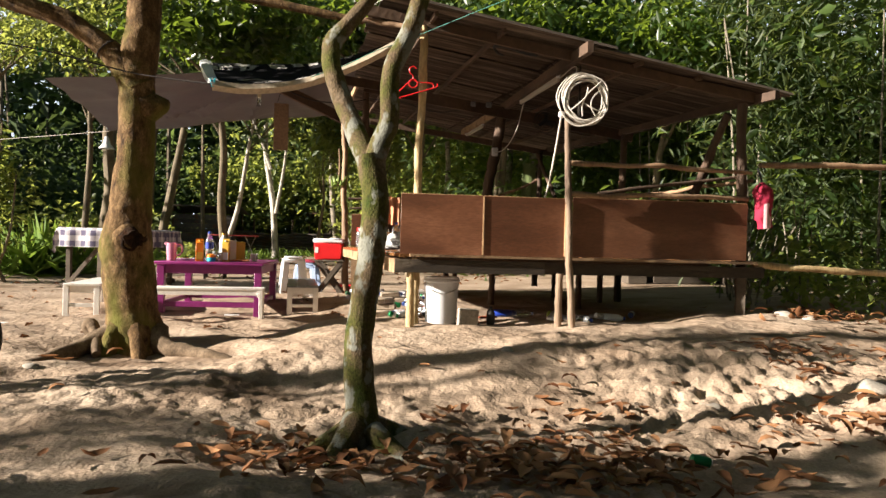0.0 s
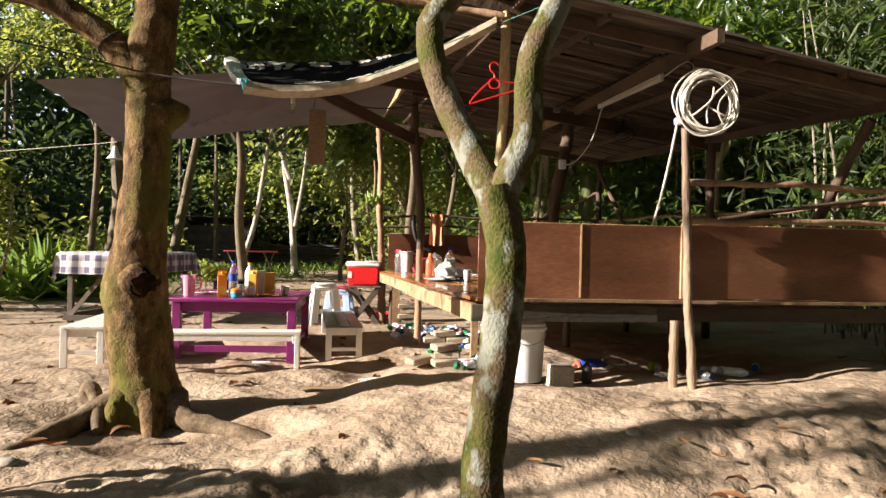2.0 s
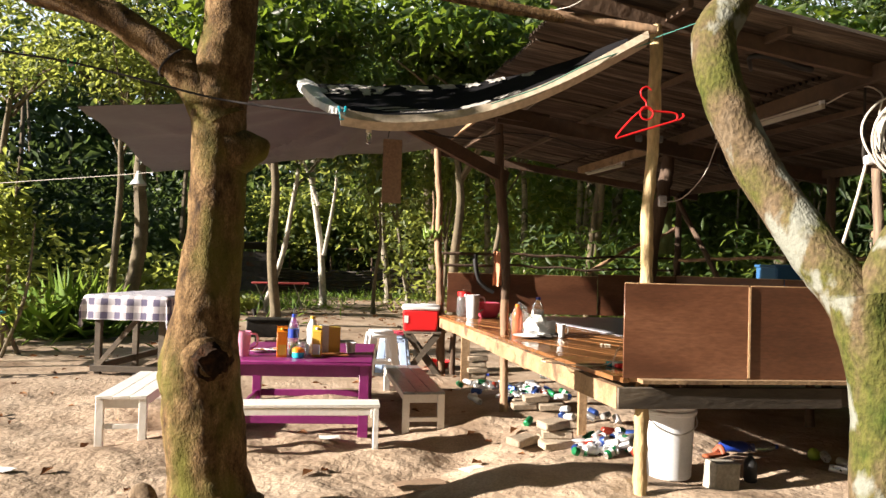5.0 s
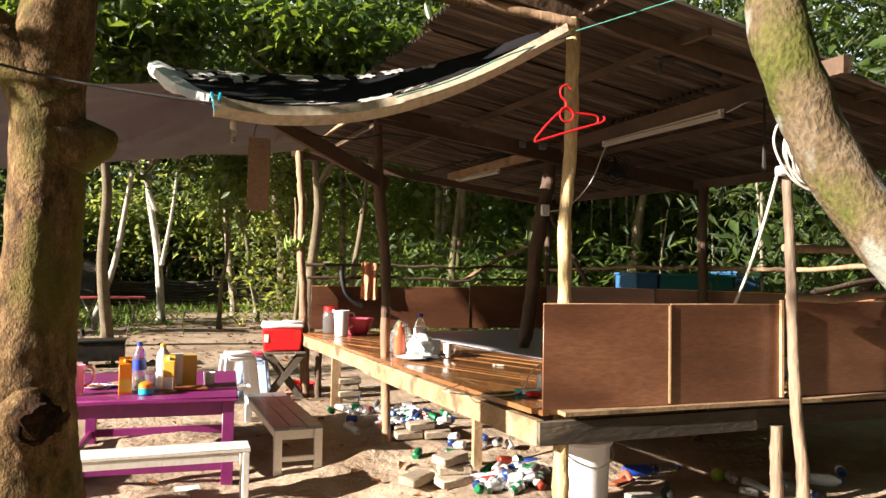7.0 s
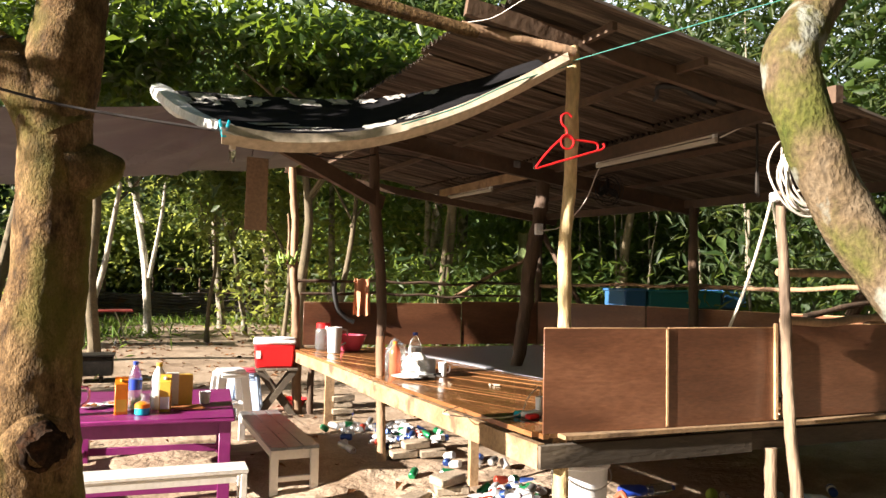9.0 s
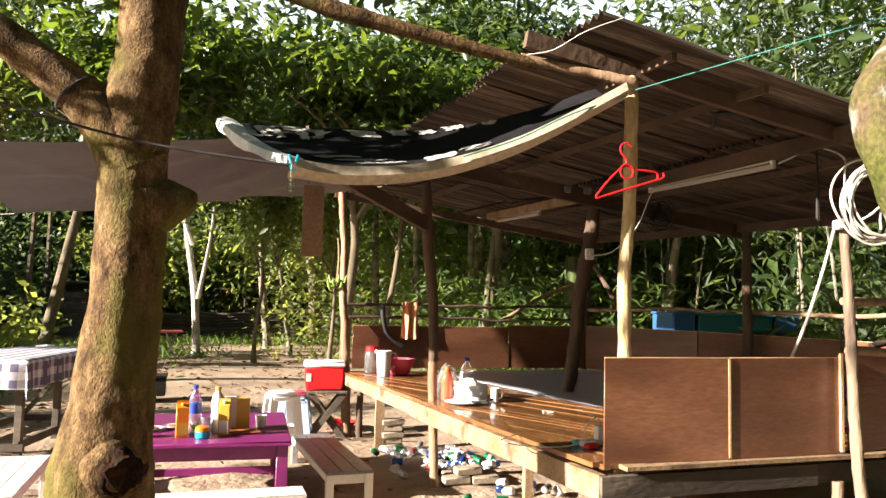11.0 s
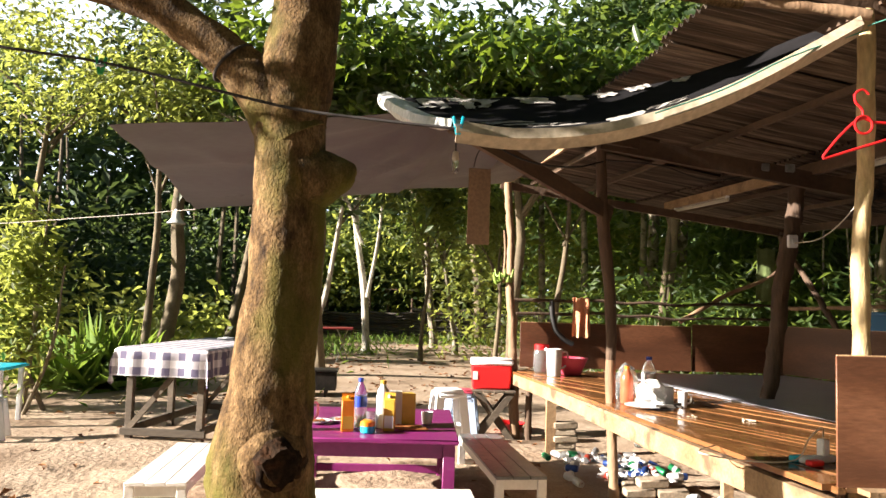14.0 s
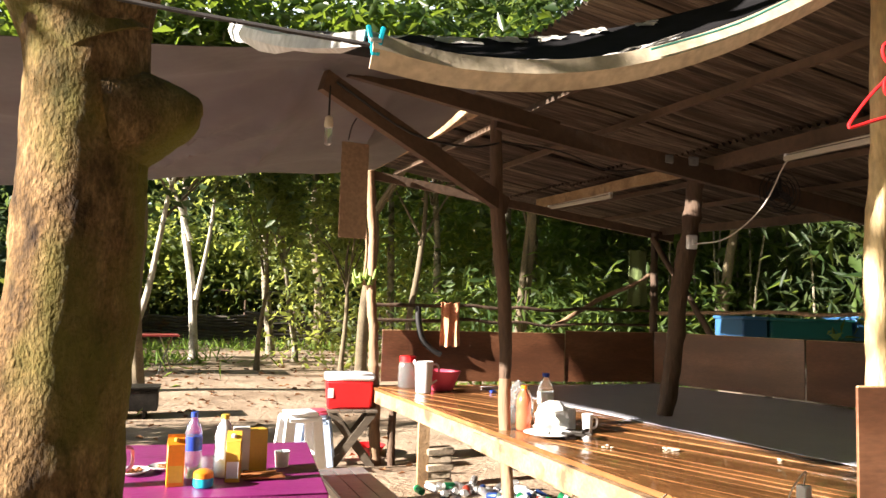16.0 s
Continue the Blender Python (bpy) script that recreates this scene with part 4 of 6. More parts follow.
part("crown", leaf_mesh("crown", LEAF_NEAR, blob_points(rng, (0.2, -2.6, 5.4), (3.0, 2.6, 1.1), 3600, 36), 0.25, 0.4, 0.5, 0.2, 4), None, fork_tree)


def tree(x, y, height, r, lean, crown, leaves, mat, leaf, bark, label, clumps=22, seed=1, fork=None, group=""):
    """A tapered trunk with limbs and a crown; crown: its radii; lean: how far the top stands off the base."""
    g = np.random.default_rng(seed)
    z = gz(x, y)
    ob = thing("tree", pose(x, y, z), label, "tree", group)
    top = Vector((lean[0], lean[1], height))
    bm = bmesh.new()
    pts = [Vector((0, 0, -0.3)), Vector((0, 0, 0.02)), Vector((0, 0, 0.35))] + [top * k + Vector((g.normal() * 0.05, g.normal() * 0.05, 0)) * (height / 5) for k in (0.3, 0.55, 0.8, 1.0)]
    add_tube(bm, pts, [r * 2.0, r * 1.55, r * 1.1, r, r * 0.85, r * 0.65, r * 0.3], 10, 4, 0.08)
    for p, q in fork or ():
        add_tube(bm, [Vector(p), (Vector(p) + Vector(q)) / 2 + Vector((0.06, 0, 0.0)), Vector(q)], [r * 0.7, r * 0.5, r * 0.35], 8, 4, 0.08)
    part("trunk", bm, bark, ob)
    for k in range(5):
        bm = bmesh.new()
        s = g.uniform(0.6, 0.95)
        a = g.uniform(0, 6.28)
        p = top * s
        q = top + Vector((math.cos(a) * crown[0] * 0.8, math.sin(a) * crown[1] * 0.8, g.uniform(-0.3, 0.6) * crown[2]))
        add_tube(bm, [p, p.lerp(q, 0.5) + Vector((0, 0, 0.15)), q], [r * 0.45, r * 0.3, r * 0.1], 6, 3)
        part("limb", bm, BARK_4, ob)
    part("crown", leaf_mesh("crown", mat, blob_points(g, top + Vector((0, 0, crown[2] * 0.3)), crown, leaves, clumps), leaf, 0.42, 0.35, 0.15, seed + 50), None, ob)
    return ob


tree(-3.35, 16.2, 6.2, 0.095, (-0.5, 0.3), (2.6, 2.2, 2.0), 3400, LEAF_MID, 0.30, BARK_WHITE, "tall tree with a pale forked trunk at the yard's edge", 26, 21,
     (((-0.2, 0.1, 2.9), (-1.0, 0.2, 4.8)), ((0.0, 0.0, 1.5), (0.35, 0.0, 4.6))))
tree(-1.52, 18.7, 6.4, 0.11, (-0.35, 0.2), (2.4, 2.2, 2.2), 3400, LEAF_MID, 0.30, BARK_3, "tall tree with a speckled pale trunk at the yard's edge", 26, 22)
tree(-0.95, 16.9, 3.6, 0.07, (-0.5, 0.0), (1.1, 1.0, 1.3), 1600, LEAF_MID, 0.20, BARK_3, "thin leaning sapling with a light trunk", 12, 23)
tree(0.05, 21.5, 6.5, 0.19, (-0.3, 0.2), (2.5, 2.3, 2.2), 3600, LEAF_MID, 0.30, BARK_4, "tree with a mottled brown trunk behind the yard", 26, 24)
tree(1.1, 15.0, 6.0, 0.09, (-0.05, 0.0), (2.0, 1.8, 1.8), 2600, LEAF_MID, 0.28, BARK_3, "straight tree with a pale thin trunk", 20, 25)
tree(2.05, 13.2, 5.6, 0.085, (-0.6, 0.1), (2.0, 1.8, 1.6), 2600, LEAF_MID, 0.26, BARK_3, "leaning tree with a patched bark and yellow fruit", 20, 26)
tree(3.15, 13.6, 6.2, 0.085, (0.05, 0.1), (2.0, 1.8, 1.6), 2600, LEAF_MID, 0.28, BARK_3, "straight slim tree with a light trunk", 20, 27)
tree(3.75, 14.2, 6.6, 0.15, (-0.1, 0.1), (2.8, 2.6, 2.2), 6000, LEAF_MID, 0.30, BARK_3, "tree with a stout speckled trunk", 24, 28)
tree(4.45, 14.6, 6.8, 0.15, (0.2, 0.1), (2.8, 2.6, 2.2), 6000, LEAF_SHADED, 0.30, BARK_3, "tree with a pale mottled trunk", 24, 29)
# these two crowns get the deep-shade leaf colour, dimmed to sit back
tree(-7.7, 13.5, 6.4, 0.16, (0.3, 0.2), (2.6, 2.4, 2.4), 2400, LEAF_DEEP_SHADE, 0.28, BARK_4, "tree with a straight spotted trunk beside the clearing", 22, 30)
tree(-7.1, 17.0, 6.2, 0.14, (0.9, 0.2), (2.4, 2.2, 2.2), 2200, LEAF_DEEP_SHADE, 0.28, BARK_4, "leaning tree with a brown trunk", 22, 31)
tree(-4.6, 14.6, 5.0, 0.07, (0.95, 0.2), (1.6, 1.4, 1.4), 1800, LEAF_MID, 0.26, BARK_WHITE, "thin leaning tree with a whitish trunk", 14, 32)
tree(-0.2, 13.4, 3.0, 0.05, (0.1, 0.0), (0.9, 0.9, 1.2), 1800, LEAF_BUSH_LIT, 0.16, BARK_4, "young leafy tree in half shade", 14, 33)
tree(-1.9, 14.6, 3.3, 0.05, (0.1, 0.0), (1.0, 0.9, 1.3), 1900, LEAF_BUSH_LIT, 0.16, BARK_4, "young leafy tree in half shade", 14, 34)
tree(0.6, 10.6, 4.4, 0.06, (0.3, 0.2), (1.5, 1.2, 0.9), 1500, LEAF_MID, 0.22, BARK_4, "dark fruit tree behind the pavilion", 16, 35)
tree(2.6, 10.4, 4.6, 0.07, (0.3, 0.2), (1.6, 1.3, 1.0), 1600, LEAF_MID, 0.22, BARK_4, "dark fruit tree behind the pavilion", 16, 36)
# the lit leaf colour brightens these crowns as if in sun
tree(-7.7, 12.3, 5.4, 0.08, (0.2, 0.1), (1.9, 1.6, 2.0), 3400, LEAF_BUSH_LIT, 0.19, BARK_4, "tree with small yellow-green leaves, coloured as sunlit, beside the clearing", 22, 46)
tree(-10.4, 12.8, 5.8, 0.09, (0.2, 0.1), (2.0, 1.6, 1.8), 2600, LEAF_BUSH_LIT, 0.19, BARK_4, "tree with small yellow-green leaves, coloured as sunlit, beside the clearing", 20, 47)
# unseen trees added on the sunny side to cast bands and dapples over the yard
tree(-12.87, -6.72, 4.4, 0.14, (0.2, 0.2), (1.8, 1.8, 1.0), 620, LEAF_MID, 0.28, BARK_4, "unseen loose-crowned tree added on the sunny side to dapple the yard", 16, 37)
tree(-15.58, -9.19, 5.4, 0.15, (0.2, 0.0), (1.9, 1.9, 1.2), 600, LEAF_MID, 0.28, BARK_4, "unseen loose-crowned tree added on the sunny side to dapple the yard", 16, 38)
tree(-11.98, -8.00, 4.2, 0.14, (0.0, 0.3), (1.9, 1.9, 1.2), 760, LEAF_MID, 0.28, BARK_4, "unseen loose-crowned tree added on the sunny side to dapple the yard", 16, 39)
tree(-19.55, -8.66, 6.4, 0.16, (0.0, 0.3), (1.9, 1.9, 1.2), 600, LEAF_MID, 0.28, BARK_4, "unseen loose-crowned tree added on the sunny side to dapple the yard", 16, 40)
tree(-14.71, -8.51, 5.2, 0.14, (0.1, 0.1), (1.7, 1.5, 0.9), 600, LEAF_MID, 0.28, BARK_4, "unseen loose-crowned tree added on the sunny side to dapple the yard", 12, 41)
tree(-10.50, -3.24, 8.8, 0.13, (0.3, 0.2), (1.8, 1.6, 1.0), 700, LEAF_MID, 0.28, BARK_4, "unseen straight-trunked tree added on the sunny side to cast shadow streaks", 14, 42)
tree(-12.34, -5.96, 9.2, 0.12, (-0.2, 0.3), (1.8, 1.6, 1.0), 700, LEAF_MID, 0.28, BARK_4, "unseen straight-trunked tree added on the sunny side to cast shadow streaks", 14, 43)
tree(-9.38, -5.18, 8.6, 0.10, (0.2, -0.2), (1.6, 1.6, 1.0), 600, LEAF_MID, 0.28, BARK_4, "unseen straight-trunked tree added on the sunny side to cast shadow streaks", 14, 44)
tree(-13.29, -5.21, 3.7, 0.08, (0.1, 0.1), (1.7, 1.3, 0.7), 300, LEAF_MID, 0.26, BARK_4, "unseen low loose-crowned tree added on the sunny side to dapple the yard", 12, 45)
tree(-11.5, -3.75, 5.0, 0.07, (0.1, 0.1), (1.6, 0.8, 0.6), 260, LEAF_MID, 0.26, BARK_4, "unseen low loose-crowned tree added on the sunny side to dapple the yard", 10, 48)
# out-of-view trees added to hold back skylight from the near side
for k, (x, y) in enumerate(((-5.5, -9.5), (1.5, -10.0), (6.8, -7.0), (7.6, -1.6))):
    tree(x, y, 6.4, 0.16, (0.3, 0.9), (3.2, 3.0, 1.2), 2600, LEAF_NEAR, 0.4, BARK_4, "unseen broad-leaved tree added to shade the near side of the yard", 30, 80 + k)
# canopy over the yard, seen above the awning
for k, (x, y, z, n) in enumerate(((-3.6, 9.6, 6.4, 4200), (-0.6, 9.4, 6.2, 4600), (2.4, 9.6, 6.4, 4600), (5.4, 8.6, 6.0, 4600))):
    tree(x + (-0.3, 0.45, 0.5, 1.1)[k], y + 1.6, z - 1.2, 0.10, (0, -1.2), (2.3, 1.9, 1.2), int(n * 0.9), LEAF_NEAR, 0.29, BARK_4, "broad-leaved tree arching over the yard", 24, 60 + k)


def woods(name, mat, boxes, leaf, shape, seed, label, category="woods", droop=0.3):
    g = np.random.default_rng(seed)
    at = []
    for (x0, x1), (y0, y1), (z0, z1), count, clumps, size in boxes:
        c = np.stack([g.uniform(x0, x1, clumps), g.uniform(y0, y1, clumps), g.uniform(z0, z1, clumps)], 1)
        k = g.integers(0, clumps, count)
        at.append(c[k] + g.normal(size=(count, 3)) * size)
    p = np.concatenate(at)
    p = p[p[:, 2] > -0.2]
    tagged(new(name, leaf_mesh(name, mat, p, leaf, shape, droop, 0.1, seed)), label, category, kind="stuff")


# forest dimness is painted here through the shaded leaf colours
woods("far_woods", LEAF_SHADED, [((-8, 13), (31, 42), (0, 14), 22000, 300, 1.3), ((13, 40), (28, 42), (0, 8), 14000, 200, 1.2), ((-40, -8), (31, 42), (0, 7), 16000, 230, 1.2), ((-40, -8), (31, 42), (6, 14), 7600, 190, 1.0)], 0.85, 0.5, 101, "dense forest wall far behind the clearing, shade put into its dark leaf colour")
woods("far_woods", LEAF_DEEP_SHADE, [((-46, -15), (12, 34), (0, 4.5), 15000, 220, 1.0), ((-46, -18), (14, 34), (4, 9), 3200, 110, 0.9)], 0.7, 0.5, 102, "forest along the clearing, shade put into its dark leaf colour")
woods("canopy_leaves", LEAF_SHADED, [((-6, 7), (11.5, 15), (4.2, 9), 4200, 80, 0.8)], 0.36, 0.42, 110, "leaves of the canopy over the clearing, coloured dark as in shade")
woods("undergrowth", LEAF_SHADED, [((-22, 16), (28.5, 33), (0.2, 4.6), 30000, 420, 0.7), ((-22, -9), (22, 28), (0.2, 3.0), 9000, 130, 0.6)], 0.36, 0.45, 103, "shrubs under the trees, coloured dark as in shade", "undergrowth")
woods("undergrowth", LEAF_BUSH_LIT, [((-9, 0), (27.8, 30), (1.2, 4.0), 5000, 90, 0.55), ((-20, -7.5), (14, 20), (0.1, 1.0), 3000, 70, 0.4), ((-6, 6), (20, 30), (3, 8), 3000, 60, 0.8)], 0.32, 0.5, 104, "green shrubs at the forest edge, sunlight put into the leaf colour", "undergrowth")
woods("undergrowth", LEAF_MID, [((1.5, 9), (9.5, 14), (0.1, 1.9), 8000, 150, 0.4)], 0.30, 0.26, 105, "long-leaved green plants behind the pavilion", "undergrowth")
# sunlit look of this layer comes from its lighter leaf colour
woods("undergrowth", LEAF_BUSH_LIT, [((-1.5, 5), (14, 19), (0.2, 3.4), 4200, 90, 0.45)], 0.24, 0.4, 111, "saplings and shrubs behind the pavilion, sunlight put into the leaf colour", "undergrowth")
woods("bamboo_thicket", LEAF_BAMBOO, [((6.5, 14), (4.5, 16), (0.3, 9), 30000, 420, 0.6), ((9, 14), (-4, 5), (0.5, 8), 12000, 180, 0.6)], 0.34, 0.17, 106, "dense bamboo thicket beside the pavilion", "bamboo", 0.6)
woods("dark_thicket", LEAF_MID, [((7, 16), (6, 22), (0.2, 6.5), 19000, 240, 0.8), ((2, 12), (15, 26), (0.2, 9), 14000, 180, 0.9), ((6, 13), (4, 12), (4.5, 9), 2200, 40, 0.7)], 0.42, 0.4, 107, "dark thicket at the forest edge")
woods("undergrowth", LEAF_BUSH_LIT, [((4.6, 7.5), (0.6, 2.4), (0.0, 0.7), 900, 26, 0.22)], 0.16, 0.45, 108, "low green weeds at the yard's edge", "undergrowth")
# leaf masses out of view, added only to block low skylight
woods("fill_blocking_woods", LEAF_SHADED, [((-20, 30), (-22, -14), (0, 12), 16000, 260, 1.4), ((14, 24), (-14, 6), (0, 10), 7000, 120, 1.3)], 0.9, 0.5, 109, "unseen forest added on the near side of the yard to cut sky fill")


def stems(name, mat, spots, height, r, label, category):
    bm = bmesh.new()
    for x, y in spots:
        z = gz(x, y)
        dx, dy = random.uniform(-0.5, 0.5), random.uniform(-0.5, 0.5)
        h = height * random.uniform(0.6, 1.1)
        add_tube(bm, [(x, y, z - 0.1), (x + dx * 0.3, y + dy * 0.3, z + h * 0.5), (x + dx, y + dy, z + h)], [r, r * 0.8, r * 0.4], 6, 3)
    single(name, bm, mat, None, label, category, kind="stuff")


stems("bamboo_stems", BARK_3, [(random.uniform(6.2, 12), random.uniform(3.5, 13)) for _ in range(34)], 6.5, 0.026, "thin bamboo canes", "bamboo")
stems("dead_canes", BARK_3, [(random.uniform(4.6, 5.6), random.uniform(1.6, 3.4)) for _ in range(26)], 1.3, 0.012, "dry brown canes beside the pavilion", "canes")
stems("forest_trunks", BARK_4, [(random.uniform(-24, 16), random.uniform(23, 31)) for _ in range(20)], 10, 0.11, "dim trunks inside the forest", "trunks")

# bushes and grass on the far side of the yard
bush = thing("bush", pose(-7.35, 6.9, gz(-7.35, 6.9)), "tall sunlit bush with bright green leaves", "bush")
part("stem", tube([(0, 0, -0.1), (0.1, 0, 1.2), (0.15, 0.1, 3.0)], [0.045, 0.035, 0.012], 8), BARK_4, bush)
part("stem", tube([(0.25, 0.2, -0.1), (-0.2, 0.1, 1.0), (-0.55, 0.1, 2.3)], [0.035, 0.03, 0.012], 8), BARK_4, bush)
part("stem", tube([(0.1, -0.2, -0.1), (0.45, -0.2, 0.9), (0.6, -0.3, 2.0)], [0.03, 0.025, 0.01], 8), BARK_4, bush)
part("foliage", leaf_mesh("foliage", LEAF_BUSH_LIT, np.concatenate([blob_points(rng, (0.0, 0, 1.7), (0.75, 0.7, 1.3), 1700, 26), blob_points(rng, (-1.0, 0.3, 1.3), (0.9, 0.7, 1.1), 1300, 20)]), 0.2, 0.32, 0.1, 0.1, 5), None, bush)
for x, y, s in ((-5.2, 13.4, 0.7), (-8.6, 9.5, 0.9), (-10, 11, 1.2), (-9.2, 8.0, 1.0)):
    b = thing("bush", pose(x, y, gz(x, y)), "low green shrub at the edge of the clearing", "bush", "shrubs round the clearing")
    part("foliage", leaf_mesh("foliage", LEAF_BUSH_LIT, blob_points(rng, (0, 0, 0.45 * s), (0.8 * s, 0.7 * s, 0.5 * s), 900, 16), 0.15, 0.35, 0.0, 0.1, int(abs(x * 10))), None, b)
    part("stem", tube([(0, 0, -0.1), (0.05, 0, 0.3 * s), (0, 0.05, 0.8 * s)], [0.02, 0.015, 0.006], 6), BARK_4, b)


def grass(name, spots, size, seed, label):
    p = np.array([(x, y, gz(x, y)) for x, y in spots])
    tagged(new(name, leaf_mesh(name, GRASS, p, size, 0.06, -1.0, 0.0, seed, 0.4)), label, "grass", kind="stuff")


gr = np.random.default_rng(8)
grass("tall_grass", gr.normal(size=(420, 2)) * (0.45, 0.4) + (-7.6, 9.6), 1.15, 61, "clump of tall green grass")
grass("grass", np.concatenate([gr.normal(size=(2600, 2)) * (2.2, 1.6) + (-10.0, 12), gr.normal(size=(1100, 2)) * (3.6, 0.9) + (-2, 21.5), gr.normal(size=(1500, 2)) * (1.5, 0.8) + (-6.0, 16.5)]), 0.4, 62, "patchy grass at the edge of the clearing")

# fallen leaves
lg = np.random.default_rng(5)
near = np.concatenate([lg.normal(size=(330, 2)) * (0.62, 0.32) + (0.75, -3.45), lg.normal(size=(70, 2)) * (0.3, 0.25) + (-0.75, -3.35), lg.normal(size=(90, 2)) * (0.5, 0.3) + (2.9, -2.9),
                       lg.uniform((-3.5, -6), (5, -0.6), (60, 2)), lg.normal(size=(60, 2)) * (0.4, 0.25) + (3.3, -1.5), lg.normal(size=(60, 2)) * (0.5, 0.4) + (4.6, 0.2), lg.normal(size=(26, 2)) * (0.5, 0.3) + (1.2, -2.3)])
p = np.array([(x, y, gz(x, y) + 0.055 + lg.uniform(0, 0.03)) for x, y in near])
tagged(new("fallen_leaves", leaf_mesh("fallen_leaves", LITTER, p, 0.155, 0.42, 0.02, 0.82, 71, 0.2, True)), "large dry brown leaves lying on the earth", "leaf litter", kind="stuff")
far = np.concatenate([lg.uniform((-6, 8), (3, 20), (700, 2)), lg.uniform((-7, -0.5), (0, 8), (130, 2))])
p = np.array([(x, y, gz(x, y) + 0.015) for x, y in far])
tagged(new("fallen_leaves", leaf_mesh("fallen_leaves", LITTER, p, 0.13, 0.45, 0.02, 0.86, 72, 0.35)), "dry brown leaves scattered over the yard", "leaf litter", kind="stuff")


# ---- tables and benches ----
def leg_box(parent, x, y, z0, z1, w, d, mat, name="leg"):
    part(name, box((w, d, z1 - z0), pose(x, y, (z0 + z1) / 2), 0.004), mat, parent)


table = thing("dining_table", pose(-2.32, 2.82, -0.33), "glossy purple painted wooden table with thick legs", "table")
part("tabletop", box((1.34, 1.58, 0.035), pose(0, 0, 0.66), 0.008), PURPLE, table)
for x in (-0.6, 0.6):
    for y in (-0.70, 0.70):
        leg_box(table, x, y, -0.03, 0.643, 0.09, 0.085, PURPLE)
for y in (-0.70, 0.70):
    part("apron", box((1.11, 0.03, 0.11), pose(0, y, 0.585), 0.004), PURPLE, table)
    part("stretcher", box((1.11, 0.035, 0.07), pose(0, y, 0.14), 0.004), PURPLE, table)
for x in (-0.6, 0.6):
    part("apron", box((0.03, 1.31, 0.11), pose(x, 0, 0.585), 0.004), PURPLE, table)
    part("stretcher", box((0.035, 1.31, 0.06), pose(x, 0, 0.14), 0.004), PURPLE, table)


def bench(m, length, width, top_mat, leg_mat, label, slats=3, height=0.39, group=""):
    """A plank bench along its own y."""
    ob = thing("bench", m, label, "bench", group)
    w = width / slats
    for k in range(slats):
        part("seat_plank", box((w - (0.003 if top_mat is WHITE_PAINT else 0.006), length, 0.025), pose(-width / 2 + w * (k + 0.5), 0, height - 0.0125), 0.003, 0.002), top_mat, ob)
    for y in (-length / 2 + 0.03, length / 2 - 0.03):
        for x in (-width / 2 + 0.035, width / 2 - 0.035):
            leg_box(ob, x, y, -0.04, height - 0.025, 0.065, 0.045, leg_mat)
        part("end_board", box((width - 0.01, 0.022, 0.085), pose(0, y - math.copysign(-0.035, y), height - 0.068), 0.003), leg_mat, ob)
        part("end_rail", box((width - 0.135, 0.03, 0.04), pose(0, y, 0.13), 0.003), leg_mat, ob)
    for x in (-width / 2 + 0.02, width / 2 - 0.02):
        part("side_rail", box((0.022, length - 0.105, 0.06), pose(x, 0, height - 0.058), 0.003), leg_mat, ob)
    return ob


bench(pose(-1.255, 3.08, -0.325, 0, 0, 6.0), 1.80, 0.40, GREY_PAINT, WHITE_PAINT, "wooden bench with worn grey top slats and white legs")
bench(pose(-2.25, 1.60, -0.325, 0, 0, 93.5), 1.36, 0.26, WHITE_PAINT, WHITE_PAINT, "white painted wooden bench beside the purple table", 2)
bench(pose(-3.80, 2.48, -0.325, 0, 0, 4.0), 1.45, 0.42, WHITE_PAINT, WHITE_PAINT, "broad white painted wooden bench", 3)


def gingham():
    m = material("gingham_cloth", [(0.62, 0.60, 0.64), (0.74, 0.72, 0.75)], 5, 0.9, 0.3, 60, fine=0.08)
    n, l = m.node_tree.nodes, m.node_tree.links
    b = n["Principled BSDF"]
    base = b.inputs["Base Color"].links[0].from_socket
    tc, sep = n.new("ShaderNodeTexCoord"), n.new("ShaderNodeSeparateXYZ")
    l.new(tc.outputs["Object"], sep.inputs[0])
    bands = []
    for axis in ("X", "Y", "Z"):
        s = n.new("ShaderNodeMath")
        s.operation, s.inputs[1].default_value = "PINGPONG", 0.085
        l.new(sep.outputs[axis], s.inputs[0])
        g = n.new("ShaderNodeMath")
        g.operation, g.inputs[1].default_value = "GREATER_THAN", 0.043
        l.new(s.outputs[0], g.inputs[0])
        bands.append(g)
    both = n.new("ShaderNodeMath")
    both.operation = "ADD"
    l.new(bands[0].outputs[0], both.inputs[0])
    l.new(bands[1].outputs[0], both.inputs[1])
    three = n.new("ShaderNodeMath")
    three.operation = "ADD"
    l.new(both.outputs[0], three.inputs[0])
    l.new(bands[2].outputs[0], three.inputs[1])
    most = n.new("ShaderNodeMath")
    most.operation, most.inputs[1].default_value = "MINIMUM", 2.0
    l.new(three.outputs[0], most.inputs[0])
    half = n.new("ShaderNodeMath")
    half.operation, half.inputs[1].default_value = "MULTIPLY", 0.46
    l.new(most.outputs[0], half.inputs[0])
    mix = n.new("ShaderNodeMix")
    mix.data_type = "RGBA"
    mix.inputs["B"].default_value = (0.055, 0.045, 0.12, 1)
    l.new(half.outputs[0], mix.inputs["Factor"])
    l.new(base, mix.inputs["A"])
    l.new(mix.outputs["Result"], b.inputs["Base Color"])
    return m


work = thing("work_table", pose(-4.66, 6.05, -0.29, 0, 0, -8), "rough timber table with braced grey legs", "table")
part("tabletop", box((1.02, 2.3, 0.03), pose(0, 0, 1.03), 0.004), TIMBER_GREY, work)
